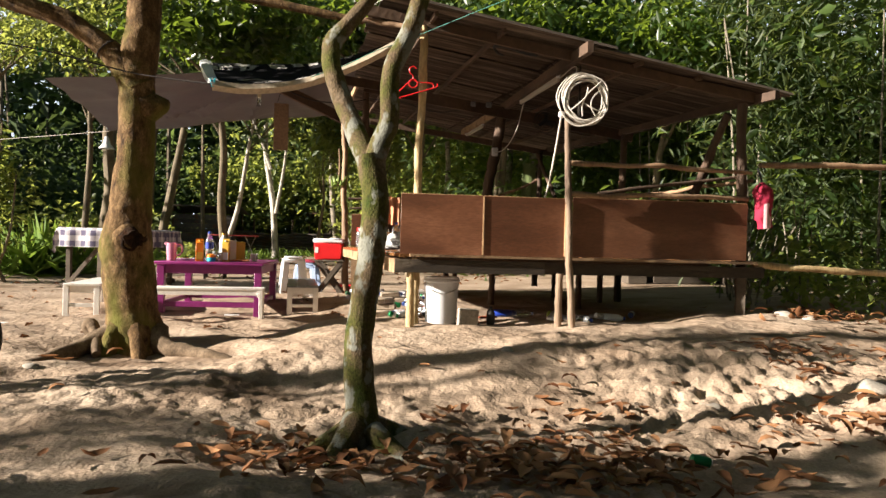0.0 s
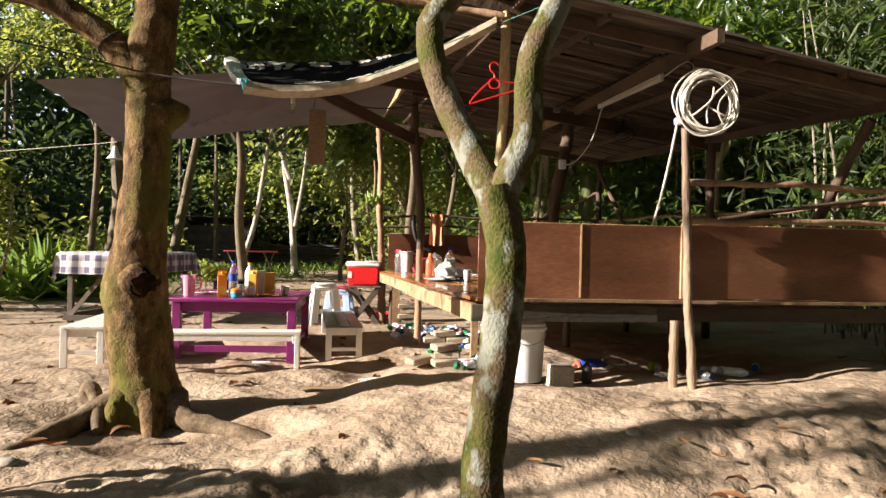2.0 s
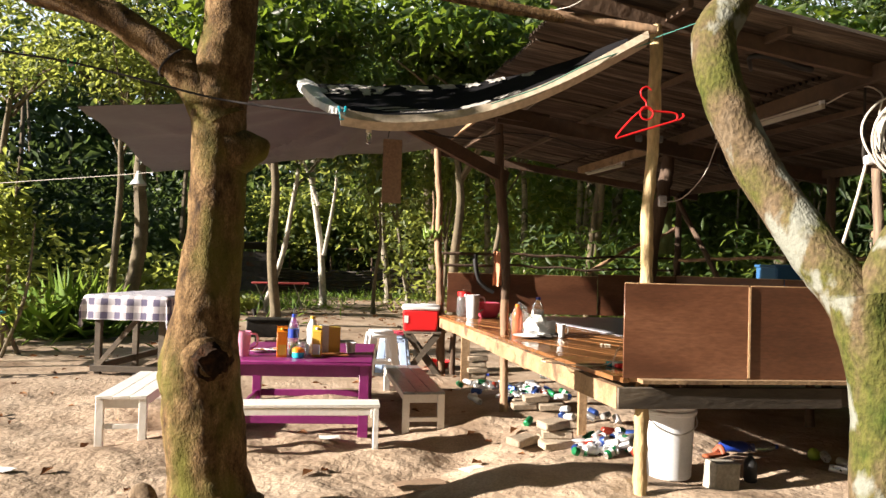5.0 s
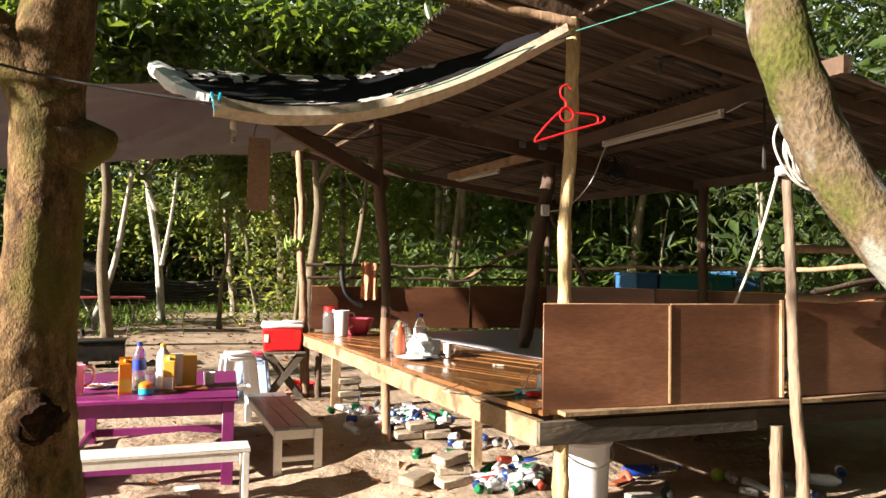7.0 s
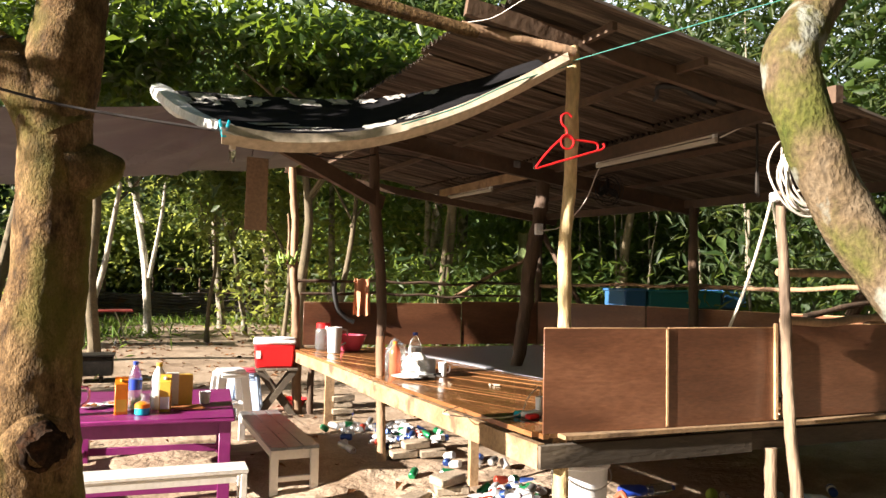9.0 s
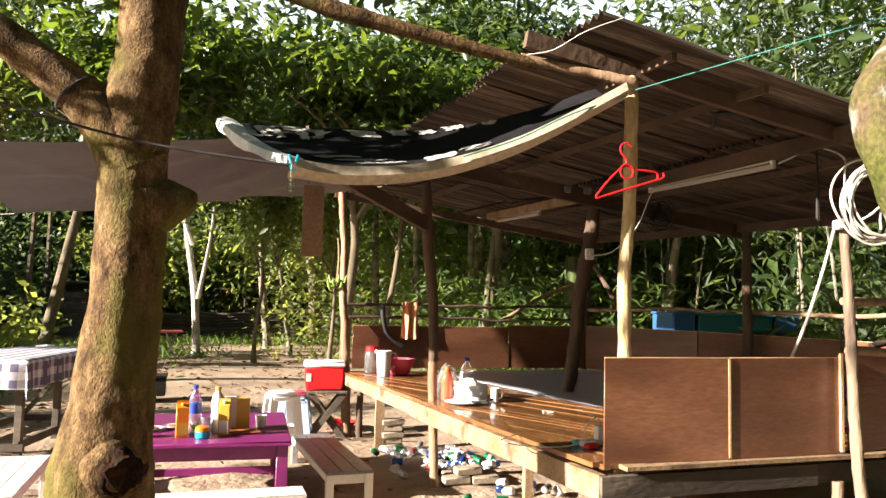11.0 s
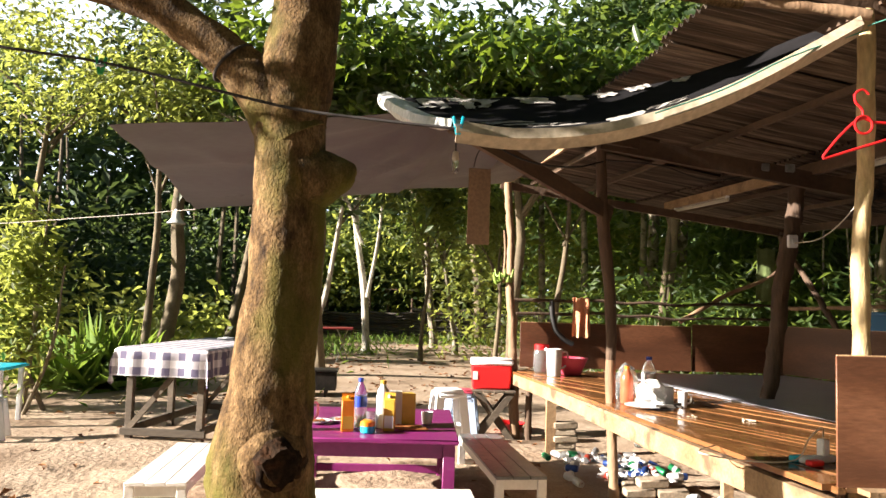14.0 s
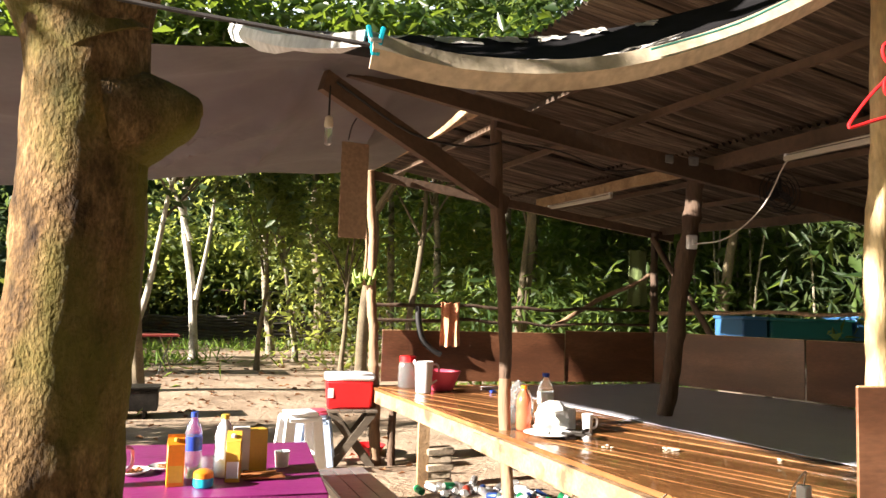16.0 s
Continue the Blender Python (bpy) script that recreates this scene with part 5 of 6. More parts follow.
for x in (-0.42, 0.42):
    for y in (-1.0, 0.0, 1.0):
        leg_box(work, x, y, -0.05, 1.015, 0.075, 0.07, TIMBER_GREY)
    part("foot_rail", box((0.05, 2.1, 0.09), pose(x, 0.0, 0.12), 0.004, 0.004), TIMBER_GREY, work)
for y in (-1.04, 1.04):
    part("foot_rail", box((1.0, 0.045, 0.08), pose(0, y, 0.10), 0.004, 0.004), TIMBER_GREY, work)
    part("brace", beam((-0.40, y, 0.14), (0.30, y, 0.98), 0.03, 0.06), TIMBER_GREY, work)


def cloth_over(w, l, drop):
    """A cloth over a table: top, four hanging sides with soft folds."""
    rows, n, k = [], 40, 56
    for i in range(n + 1):
        row = []
        for j in range(k + 1):
            u, v = -w / 2 - drop + (w + 2 * drop) * i / n, -l / 2 - drop + (l + 2 * drop) * j / k
            ox, oy = max(0, abs(u) - w / 2), max(0, abs(v) - l / 2)
            x, y = math.copysign(min(abs(u), w / 2), u), math.copysign(min(abs(v), l / 2), v)
            fold = 0.018 * math.sin(u * 17 + 1) * min(1, oy / 0.1) + 0.018 * math.sin(v * 15) * min(1, ox / 0.1)
            out = 0.012 + 0.05 * max(ox, oy)
            row.append(Vector((x + math.copysign(min(ox, 0.03) * 0.4 + (fold + out if ox else 0), u), y + math.copysign(min(oy, 0.03) * 0.4 + (fold + out if oy else 0), v),
                               -max(ox, oy) - 0.35 * min(ox, oy) + 0.003 * noise.noise(Vector((u * 6, v * 6, 0))))))
        rows.append(row)
    return surface(rows)


single("tablecloth", cloth_over(1.04, 2.34, 0.31), gingham(), pose(-4.66, 6.05, 0.758, 0, 0, -8), "blue and white checked cloth hanging over the work table", "tablecloth")
single("crumpled_bag", surface([[(x * 0.05, y * 0.05, 0.015 + 0.03 * random.random()) for x in range(5)] for y in range(4)], 0.003), PAPER, pose(-4.7, 6.7, 0.764), "crumpled white plastic bag on the checked cloth", "bag")

stool = thing("cross_stool", pose(-1.02, 5.72, -0.28, 0, 0, -4), "small weathered wooden stool with crossed legs", "stool")
for k in range(4):
    part("seat_slat", box((0.125, 0.42, 0.022), pose(-0.2 + k * 0.133, 0, 0.58), 0.003, 0.002), TIMBER_GREY, stool)
for y in (-0.17, 0.17):
    part("leg", beam((-0.23, y, -0.02), (0.22, y, 0.57), 0.03, 0.075), TIMBER_GREY, stool)
    part("leg", beam((0.23, y + 0.035, -0.02), (-0.22, y + 0.035, 0.57), 0.03, 0.075), TIMBER_GREY, stool)
part("crossbar", box((0.04, 0.36, 0.03), pose(0, 0.02, 0.28), 0.003), TIMBER_GREY, stool)

cooler = thing("cooler_box", pose(-1.05, 5.78, 0.312, 0, 0, -4), "red plastic cool box with a white lid on the stool", "cool box")
bm = box((0.50, 0.32, 0.30), pose(0, 0, 0.15), 0.025)
for v in bm.verts:
    if v.co.z < 0.15:
        v.co.x *= 0.93
        v.co.y *= 0.93
part("body", bm, PLASTIC_RED, cooler)
lid = part("lid", box((0.53, 0.34, 0.075), pose(0, 0, 0.336), 0.02), PLASTIC_WHITE, cooler, "white lid")
part("lid_handle", box((0.2, 0.03, 0.012), pose(0.1, 0.05, 0.378), 0.004), PLASTIC_WHITE, lid)
part("sticker", box((0.06, 0.002, 0.10), pose(-0.2, -0.1595, 0.17), 0.0), PAPER, cooler)


def plastic_stool(m, mat, label, h=0.5):
    ob = thing("plastic_stool", m, label, "stool", "plastic stools")
    part("seat", box((0.29, 0.29, 0.045), pose(0, 0, h - 0.022), 0.015), mat, ob)
    for sx in (-1, 1):
        for sy in (-1, 1):
            bm = bmesh.new()
            a, b = Vector((sx * 0.125, sy * 0.125, h - 0.04)), Vector((sx * 0.185, sy * 0.185, 0))
            mm, d = between(b, a)
            add_box(bm, (0.105, 0.04, d), mm @ Matrix.Rotation(radians(45 * sx * sy), 4, "Z"), 0.012)
            part("leg", bm, mat, ob)
    part("skirt", box((0.315, 0.315, 0.06), pose(0, 0, h - 0.07), 0.02), mat, ob)
    for sx, sy in ((1, 0), (-1, 0), (0, 1), (0, -1)):
        part("rung", box((0.03 if sx else 0.27, 0.03 if sy else 0.27, 0.04), pose(sx * 0.15, sy * 0.15, 0.2), 0.006), mat, ob)
    return ob


plastic_stool(pose(-1.60, 5.15, gz(-1.6, 5.15), 0, 0, 12), PLASTIC_WHITE, "white plastic stool with open legs", 0.62)
plastic_stool(pose(-1.42, 5.72, gz(-1.42, 5.72), 0, 0, -8), PLASTIC_BLUE, "pale blue plastic stool behind the white one", 0.52)
single("cushion", box((0.28, 0.26, 0.05), Matrix(), 0.02), PLASTIC_PINK, pose(-1.42, 5.72, gz(-1.42, 5.72) + 0.545), "pink seat cushion on the blue stool", "cushion")
plastic_stool(pose(-6.72, 4.95, gz(-6.72, 4.95), 0, 0, 20), PLASTIC_WHITE, "white plastic stool beside the blue table", 0.47)
bt = thing("low_table", pose(-7.35, 6.0, gz(-7.35, 6.0), 0, 0, 5), "blue plastic table under the bush", "table")
part("tabletop", box((0.75, 0.7, 0.035), pose(0, 0, 0.70), 0.01), CYAN, bt)
for x in (-0.3, 0.3):
    for y in (-0.28, 0.28):
        leg_box(bt, x, y, -0.02, 0.683, 0.05, 0.05, PLASTIC_WHITE)

ft = thing("folding_table", pose(-4.15, 13.6, gz(-4.15, 13.6), 0, 0, 8), "folding table with a dull red top and thin steel legs", "table")
part("tabletop", box((1.35, 0.75, 0.035), pose(0, 0, 0.76), 0.006), plain("dull_red_laminate", (0.34, 0.05, 0.05), 0.5), ft)
for x in (-0.45, 0.45):
    for s in (-1, 1):
        part("leg", tube([(x - 0.14 * s, -0.3 * s, 0), (x, 0, 0.42), (x + 0.14 * s, 0.3 * s, 0.75)], 0.014, 8), STEEL, ft)
    part("crossbar", tube([(x, -0.28, 0.4), (x, 0.28, 0.4)], 0.01, 6), STEEL, ft)

stove = thing("charcoal_stove", pose(-3.68, 9.0, gz(-3.68, 9.0) - 0.01, 0, 0, 4), "black sooty iron stove box on short feet", "stove")
part("body", box((0.74, 0.46, 0.30), pose(0, 0, 0.27), 0.012), IRON, stove)
part("rim", box((0.78, 0.50, 0.03), pose(0, 0, 0.436), 0.006), IRON, stove)
part("stovepipe", tube([(-0.24, -0.1, 0.5), (-0.26, -0.1, 0.62)], 0.035, 10), IRON, stove)
for x in (-0.2, 0.2):
    for y in (-0.15, 0.15):
        leg_box(stove, x, y, 0.0, 0.12, 0.05, 0.05, IRON)


# ---- vessels and small things ----
def bottle(m, r, h, mat, cap, label, band=None, category="bottle"):
    ob = thing("bottle", m, label, category)
    body = part("body", lathe([(r * 0.86, 0), (r, 0.012), (r, h * 0.40), (r * 0.94, h * 0.45), (r, h * 0.52), (r, h * 0.66), (r * 0.75, h * 0.80), (r * 0.36, h * 0.90), (r * 0.34, h * 0.95)]), mat, ob)
    part("cap", lathe([(r * 0.42, h * 0.93), (r * 0.42, h), (r * 0.38, h * 1.005)], 14), cap, ob)
    if band:
        part("label", lathe([(r * 1.012, h * 0.42), (r * 1.012, h * 0.64)]), band, ob)
    return ob


def carton(m, w, d, h, mat, label, gable=True, stripe=None):
    ob = thing("drink_carton", m, label, "carton")
    part("body", box((w, d, h), pose(0, 0, h / 2), 0.003), mat, ob)
    if gable:
        bm = bmesh.new()
        v = [bm.verts.new(p) for p in ((-w / 2, -d / 2, h), (w / 2, -d / 2, h), (w / 2, d / 2, h), (-w / 2, d / 2, h), (-w / 2, 0, h + 0.035), (w / 2, 0, h + 0.035), (-w / 2, 0, h + 0.055), (w / 2, 0, h + 0.055))]
        for f in ((0, 1, 5, 4), (2, 3, 4, 5), (1, 2, 5), (3, 0, 4), (4, 5, 7, 6)):
            bm.faces.new([v[i] for i in f])
        part("gable_top", bm, mat, ob, smooth=False)
        part("cap", lathe([(0.014, 0), (0.014, 0.018), (0.011, 0.02)], 12), stripe or PLASTIC_WHITE, ob, m=pose(0, -d * 0.28, h + 0.018))
    if stripe:
        part("label", box((w * 0.82, 0.002, h * 0.4), pose(0, -d / 2 - 0.0015, h * 0.3), 0.0), stripe, ob)
    return ob


def pitcher(m, r, h, mat, label):
    ob = thing("pitcher", m, label, "pitcher")
    part("body", lathe([(r * 0.8, 0), (r * 0.82, 0.01), (r, h), (r * 0.95, h), (r * 0.77, 0.02)], 22), mat, ob)
    part("handle", tube([(r * 0.9, 0, h * 0.9), (r * 1.7, 0, h * 0.85), (r * 1.75, 0, h * 0.45), (r * 0.85, 0, h * 0.25)], 0.011, 8), mat, ob)
    part("spout", tube([(-r * 0.85, 0, h * 0.93), (-r * 1.2, 0, h * 1.0)], [0.028, 0.02], 8), mat, ob)
    return ob


def cup(m, r, h, mat, label, handle=False):
    ob = thing("cup", m, label, "cup")
    part("body", lathe([(r * 0.8, 0), (r * 0.82, 0.004), (r, h), (r * 0.93, h), (r * 0.76, 0.008)], 18), mat, ob)
    if handle:
        part("handle", tube([(r * 0.9, 0, h * 0.85), (r * 1.6, 0, h * 0.75), (r * 1.5, 0, h * 0.35), (r * 0.85, 0, h * 0.25)], 0.007, 8), mat, ob)
    return ob


TT = 0.349
carton(pose(-2.50, 2.32, TT, 0, 0, 8), 0.095, 0.075, 0.235, ORANGE, "orange fruit juice carton with a gable top on the purple table", True, YELLOW)
bottle(pose(-2.42, 2.52, TT), 0.052, 0.385, GLASSY, LABEL_BLUE, "clear water bottle with a blue label and cap", LABEL_BLUE)
bottle(pose(-2.24, 2.52, TT), 0.058, 0.37, PLASTIC_WHITE, YELLOW, "white plastic bottle with a yellow cap")
carton(pose(-2.18, 2.38, TT, 0, 0, -6), 0.085, 0.07, 0.24, YELLOW, "yellow and white drink carton", True, PAPER)
carton(pose(-2.05, 2.66, TT, 0, 0, 20), 0.12, 0.09, 0.26, YELLOW, "tall yellow snack packet standing upright", False)
carton(pose(-2.14, 2.60, TT, 0, 0, 2), 0.10, 0.08, 0.28, PAPER, "white carton standing between the bottles", False)
pot = thing("cup", pose(-2.34, 2.26, TT), "small blue tub with an orange lid", "cup")
part("body", lathe([(0.045, 0), (0.055, 0.01), (0.055, 0.055), (0.05, 0.06)], 18), CYAN, pot)
part("lid", lathe([(0.057, 0.055), (0.055, 0.085), (0.03, 0.10)], 18), ORANGE, pot, "orange lid")
cup(pose(-1.88, 2.75, TT), 0.05, 0.10, PLASTIC_WHITE, "pale plastic cup on the purple table")
cup(pose(-2.33, 2.48, TT), 0.04, 0.13, GLASSY, "clear drinking glass on the table")
pitcher(pose(-2.86, 2.35, TT, 0, 0, 20), 0.07, 0.23, PINK_CLEAR, "pink clear plastic pitcher on the purple table")


def plate(m, r, mat, food, label):
    ob = thing("plate", m, label, "plate")
    part("dish", lathe([(r * 0.5, 0), (r * 0.62, 0.006), (r, 0.024), (r * 0.97, 0.027), (r * 0.58, 0.011)], 26), mat, ob)
    for k in range(10):
        a, q = random.uniform(0, 6.3), random.uniform(0, r * 0.55)
        bm = bmesh.new()
        add_box(bm, (random.uniform(0.02, 0.05), random.uniform(0.015, 0.03), 0.02), pose(q * math.cos(a), q * math.sin(a), 0.02, random.uniform(-30, 30), random.uniform(-30, 30), random.uniform(0, 360)), 0.006)
        part("morsel", bm, food, ob)
    return ob


FOOD = plain("cooked_food", (0.30, 0.11, 0.03), 0.6)
plate(pose(-2.60, 2.75, TT), 0.10, PLASTIC_WHITE, FOOD, "small plate with leftovers on the purple table")
plate(pose(-2.78, 2.65, TT), 0.11, PLASTIC_WHITE, FOOD, "plate with brown fried snacks")
bm = bmesh.new()
for k in range(9):
    add_box(bm, (0.24, 0.02, 0.014), pose(random.uniform(-0.03, 0.03), k * 0.016, 0.012 + 0.01 * random.random(), 0, random.uniform(-3, 3), random.uniform(-18, 18)), 0.003)
single("skewers", bm, FOOD, pose(-2.02, 2.38, TT), "heap of brown skewers on the purple table", "food")

DZ = DECK_Z + 0.006
jar = thing("jar", pose(-0.47, 5.5, DZ), "clear jar with a red screw lid on the deck", "jar")
part("body", lathe([(0.085, 0), (0.10, 0.02), (0.10, 0.24), (0.085, 0.27)], 20), GLASSY, jar)
part("lid", lathe([(0.09, 0.27), (0.09, 0.33), (0.08, 0.335)], 20), PLASTIC_RED, jar, "red lid")
pitcher(pose(-0.40, 5.05, DZ, 0, 0, 15), 0.095, 0.31, PLASTIC_WHITE, "white plastic pitcher on the deck")
single("bowl", lathe([(0.10, 0), (0.12, 0.012), (0.195, 0.19), (0.20, 0.205), (0.19, 0.205), (0.115, 0.02)], 28), PLASTIC_PINK, pose(-0.17, 5.22, DZ), "pink plastic mixing bowl on the deck", "bowl")
bottle(pose(-0.20, 2.78, DZ), 0.055, 0.31, BOTTLE_ORANGE, ORANGE, "orange tinted drinking bottle on the deck")
bottle(pose(0.05, 2.98, DZ), 0.062, 0.38, GLASSY, LABEL_BLUE, "large clear water bottle with a blue cap", PAPER)
bm = bmesh.new()
bmesh.ops.create_icosphere(bm, subdivisions=3, radius=0.12)
for v in bm.verts:
    v.co += noise.noise_vector(v.co * 13) * 0.045 + noise.noise_vector(v.co * 31) * 0.02
    v.co.z = max(-0.09, v.co.z * 0.9)
single("plastic_bag", bm, PAPER, pose(-0.03, 2.70, DZ + 0.09), "crumpled white plastic bag with food on the deck", "bag", smooth=False)
bm = bmesh.new()
bmesh.ops.create_icosphere(bm, subdivisions=2, radius=0.1)
for v in bm.verts:
    v.co += noise.noise_vector(v.co * 17) * 0.05
    v.co.z = max(-0.12, v.co.z * 1.6)
single("plastic_bag", bm, GLASSY, pose(-0.12, 3.1, DZ + 0.12), "clear thin plastic bag standing behind the bottles", "bag", smooth=False)
carton(pose(0.12, 2.80, DZ, 0, 0, 12), 0.13, 0.11, 0.15, PAPER, "plain white box on the deck", False)
plate(pose(-0.12, 2.52, DZ), 0.17, PLASTIC_WHITE, PAPER, "white plate with scraps near the deck's edge")
cup(pose(0.22, 2.62, DZ, 0, 0, -20), 0.04, 0.13, PLASTIC_WHITE, "white mug on the deck", True)
bm = bmesh.new()
for k in range(5):
    add_box(bm, (0.16, 0.025, 0.02), pose(random.uniform(-0.05, 0.05), random.uniform(-0.04, 0.04), 0.02 + 0.006 * k, 0, 0, random.uniform(-60, 60)), 0.004)
single("tongs", bm, IRON, pose(0.05, 2.42, DZ), "dark kitchen tongs beside the plate", "tongs")
for x, y, n in ((0.48, 1.95, 9), (0.95, 1.55, 3), (0.1, 2.1, 3)):
    bm = bmesh.new()
    for k in range(n):
        add_box(bm, (0.022, 0.016, 0.008), pose(random.gauss(0, 0.03), random.gauss(0, 0.03), 0.004, 0, 0, random.uniform(0, 360)), 0.002)
    single("crumbs", bm, TAN_PAINT, pose(x, y, DZ), "pale crumbs on the wet deck boards", "crumbs", kind="stuff")
lighter = thing("lighter", pose(0.32, 5.0, DZ, 0, 0, 30), "small blue and yellow lighter on the mat", "lighter")
part("body", box((0.08, 0.03, 0.025), pose(0, 0, 0.0125), 0.004), LABEL_BLUE, lighter)
part("tip", box((0.04, 0.03, 0.024), pose(0.058, 0, 0.0125), 0.003), YELLOW, lighter)
strip = thing("power_strip", pose(0.20, 0.52, DZ, 0, 0, 20), "white power strip with a plugged charger on the deck", "power strip")
part("body", box((0.22, 0.06, 0.035), pose(0, 0, 0.0175), 0.006), PLASTIC_WHITE, strip)
part("charger", box((0.05, 0.05, 0.09), pose(0.04, 0, 0.078), 0.006), PLASTIC_WHITE, strip)
part("plug", box((0.09, 0.05, 0.03), pose(-0.1, -0.07, 0.015), 0.006), PLASTIC_RED, strip, "red plug")
part("plug", box((0.09, 0.045, 0.03), pose(-0.08, 0.06, 0.015), 0.006), CYAN, strip, "blue plug")
part("cable", tube([(0.04, 0, 0.12), (0.0, -0.03, 0.19), (-0.10, -0.03, 0.13), (-0.16, 0.0, 0.02), (-0.4, 0.1, 0.008), (-0.5, 0.35, 0.008), (-0.25, 0.5, 0.008)], 0.004, 6), CABLE, strip)
cup(pose(2.2, 1.35, DZ), 0.06, 0.14, GLASSY, "clear plastic cup on the mat")

# ---- under the deck ----
bucket = thing("bucket", pose(0.47, 0.42, gz(0.47, 0.42) - 0.005), "tall white plastic bucket under the deck", "bucket")
part("body", lathe([(0.155, 0), (0.165, 0.01), (0.185, 0.47), (0.19, 0.50), (0.178, 0.50), (0.16, 0.03)], 28), PLASTIC_WHITE, bucket)
part("rim", lathe([(0.188, 0.44), (0.20, 0.45), (0.20, 0.47), (0.188, 0.48)], 28), PLASTIC_WHITE, bucket)
part("handle", tube([(-0.19, 0, 0.46), (-0.15, -0.15, 0.38), (0, -0.21, 0.33), (0.15, -0.15, 0.38), (0.19, 0, 0.46)], 0.005, 6), STEEL, bucket)
single("concrete_block", box((0.19, 0.14, 0.19), Matrix(), 0.006, 0.006), CONCRETE, pose(0.72, 0.10, gz(0.72, 0.1) + 0.085, 0, 4, 12), "rough grey concrete block beside the bucket", "block")
brick_mesh = mesh_of(box((0.26, 0.15, 0.07), Matrix(), 0.012, 0.014), "brick", BRICK)


def brick_pile(x, y, layout, label):
    ob = thing("brick_pile", pose(x, y, gz(x, y) - 0.005), label, "bricks", "brick piles")
    for bx, by, layer, turn in layout:
        part("brick", brick_mesh, BRICK, ob, m=pose(bx, by, 0.036 + layer * 0.070, 0, 0, turn))


brick_pile(-0.14, 1.25, ((0, -0.02, 0, 12), (0.02, 0.16, 0, 6), (-0.25, 0.10, 0, 40), (0.03, 0.06, 1, -8), (0.0, 0.07, 2, 26)), "stack of pale bricks by the deck's edge")
brick_pile(-0.15, 2.60, ((0, 0, 0, 4), (0.27, -0.02, 0, -3), (0.05, 0.16, 0, 5), (0.31, 0.14, 0, 0), (0.12, 0.04, 1, 6)), "flat pile of concrete bricks at the foot of the post")
brick_pile(-0.42, 4.35, ((0, 0, 0, 8), (0, 0.02, 1, -4), (0.01, 0, 2, 3), (0, 0.01, 3, -6), (0.01, 0, 4, 4)), "upright stack of pale bricks under the deck")

can_meshes = []
for body_mat in (plain("green_can", (0.02, 0.24, 0.09), 0.35, 0.5), plain("white_can", (0.66, 0.66, 0.68), 0.35, 0.3), plain("blue_can", (0.03, 0.07, 0.26), 0.35, 0.5), plain("red_can", (0.36, 0.05, 0.03), 0.35, 0.4), plain("silver_can", (0.60, 0.60, 0.61), 0.3, 0.8)):
    can_meshes.append((mesh_of(lathe([(0.024, 0), (0.032, 0.008), (0.033, 0.02), (0.033, 0.10), (0.027, 0.113)], 12), "body", body_mat), body_mat))
can_top = mesh_of(lathe([(0.0272, 0.110), (0.0285, 0.1155), (0.0265, 0.1175), (0.024, 0.114)], 12), "top", ALU)
can_band = mesh_of(lathe([(0.0334, 0.045), (0.0334, 0.078)], 12), "label", PAPER)
cr = random.Random(4)


def drink_can(x, y, k, lift=0.0):
    body, mat = can_meshes[k]
    ob = thing("drink_can", pose(x, y, gz(x, y) + 0.032 + lift, 90 + cr.uniform(-25, 25), 0, cr.uniform(0, 360)) @ pose(0, 0, -0.055),
               ("empty green drink can on the ground", "empty white drink can on the ground", "empty dark blue drink can on the ground", "empty red drink can on the ground", "empty silver drink can on the ground")[k], "can", "empty cans under the deck")
    part("body", body, mat, ob)
    part("top", can_top, ALU, ob)
    if cr.random() < 0.3:
        part("label", can_band, PAPER, ob)


for x, y, sx, sy, n in ((0.20, 1.05, 0.13, 0.13, 26), (0.42, 1.3, 0.16, 0.14, 14), (0.02, 3.5, 0.24, 0.33, 52), (-0.28, 4.05, 0.14, 0.14, 12), (0.35, 2.0, 0.2, 0.3, 8), (2.0, 0.5, 0.25, 0.2, 5)):
    for _ in range(int(n * 1.45)):
        drink_can(x + cr.gauss(0, sx), y + cr.gauss(0, sy), cr.choice((0, 0, 1, 1, 1, 1, 2, 2, 4, 4, 4, 4, 3)), cr.choice((0, 0, 0, 0.035)))
drink_can(1.62, -3.42, 0, 0.05)
for x, y, turn, mat, txt in ((0.5, 4.9, 70, GLASSY, "empty clear bottle lying on the ground"), (1.35, 1.0, 95, GLASSY, "empty clear bottle lying under the deck"), (1.15, 1.05, 80, LABEL_BLUE, "dark blue bottle lying under the deck"),
                             (2.25, 0.45, 60, PLASTIC_WHITE, "small white bottle lying under the deck"), (1.95, 0.35, 20, GLASSY, "empty glass jar lying under the deck"), (-0.45, 4.85, 80, LABEL_BLUE, "blue labelled bottle lying by the stool")):
    bottle(pose(x, y, gz(x, y) + 0.05, 90, 0, turn), 0.045, 0.26, mat, LABEL_BLUE, txt)
bottle(pose(0.98, 0.22, gz(0.98, 0.22)), 0.045, 0.19, BLACK, BLACK, "black ribbed spray can standing under the deck", None, "can")
slipper = thing("slipper", pose(1.05, 0.9, gz(1.05, 0.9), 0, 0, 30), "brown rubber slipper on the ground", "slipper")
part("sole", box((0.25, 0.09, 0.025), pose(0, 0, 0.014), 0.012), plain("brown_rubber", (0.32, 0.08, 0.03), 0.6), slipper)
part("strap", tube([(0.04, -0.045, 0.025), (0.05, 0, 0.07), (0.04, 0.045, 0.025)], [0.02, 0.025, 0.02], 8), plain("brown_strap", (0.28, 0.07, 0.03), 0.6), slipper)
bm = bmesh.new()
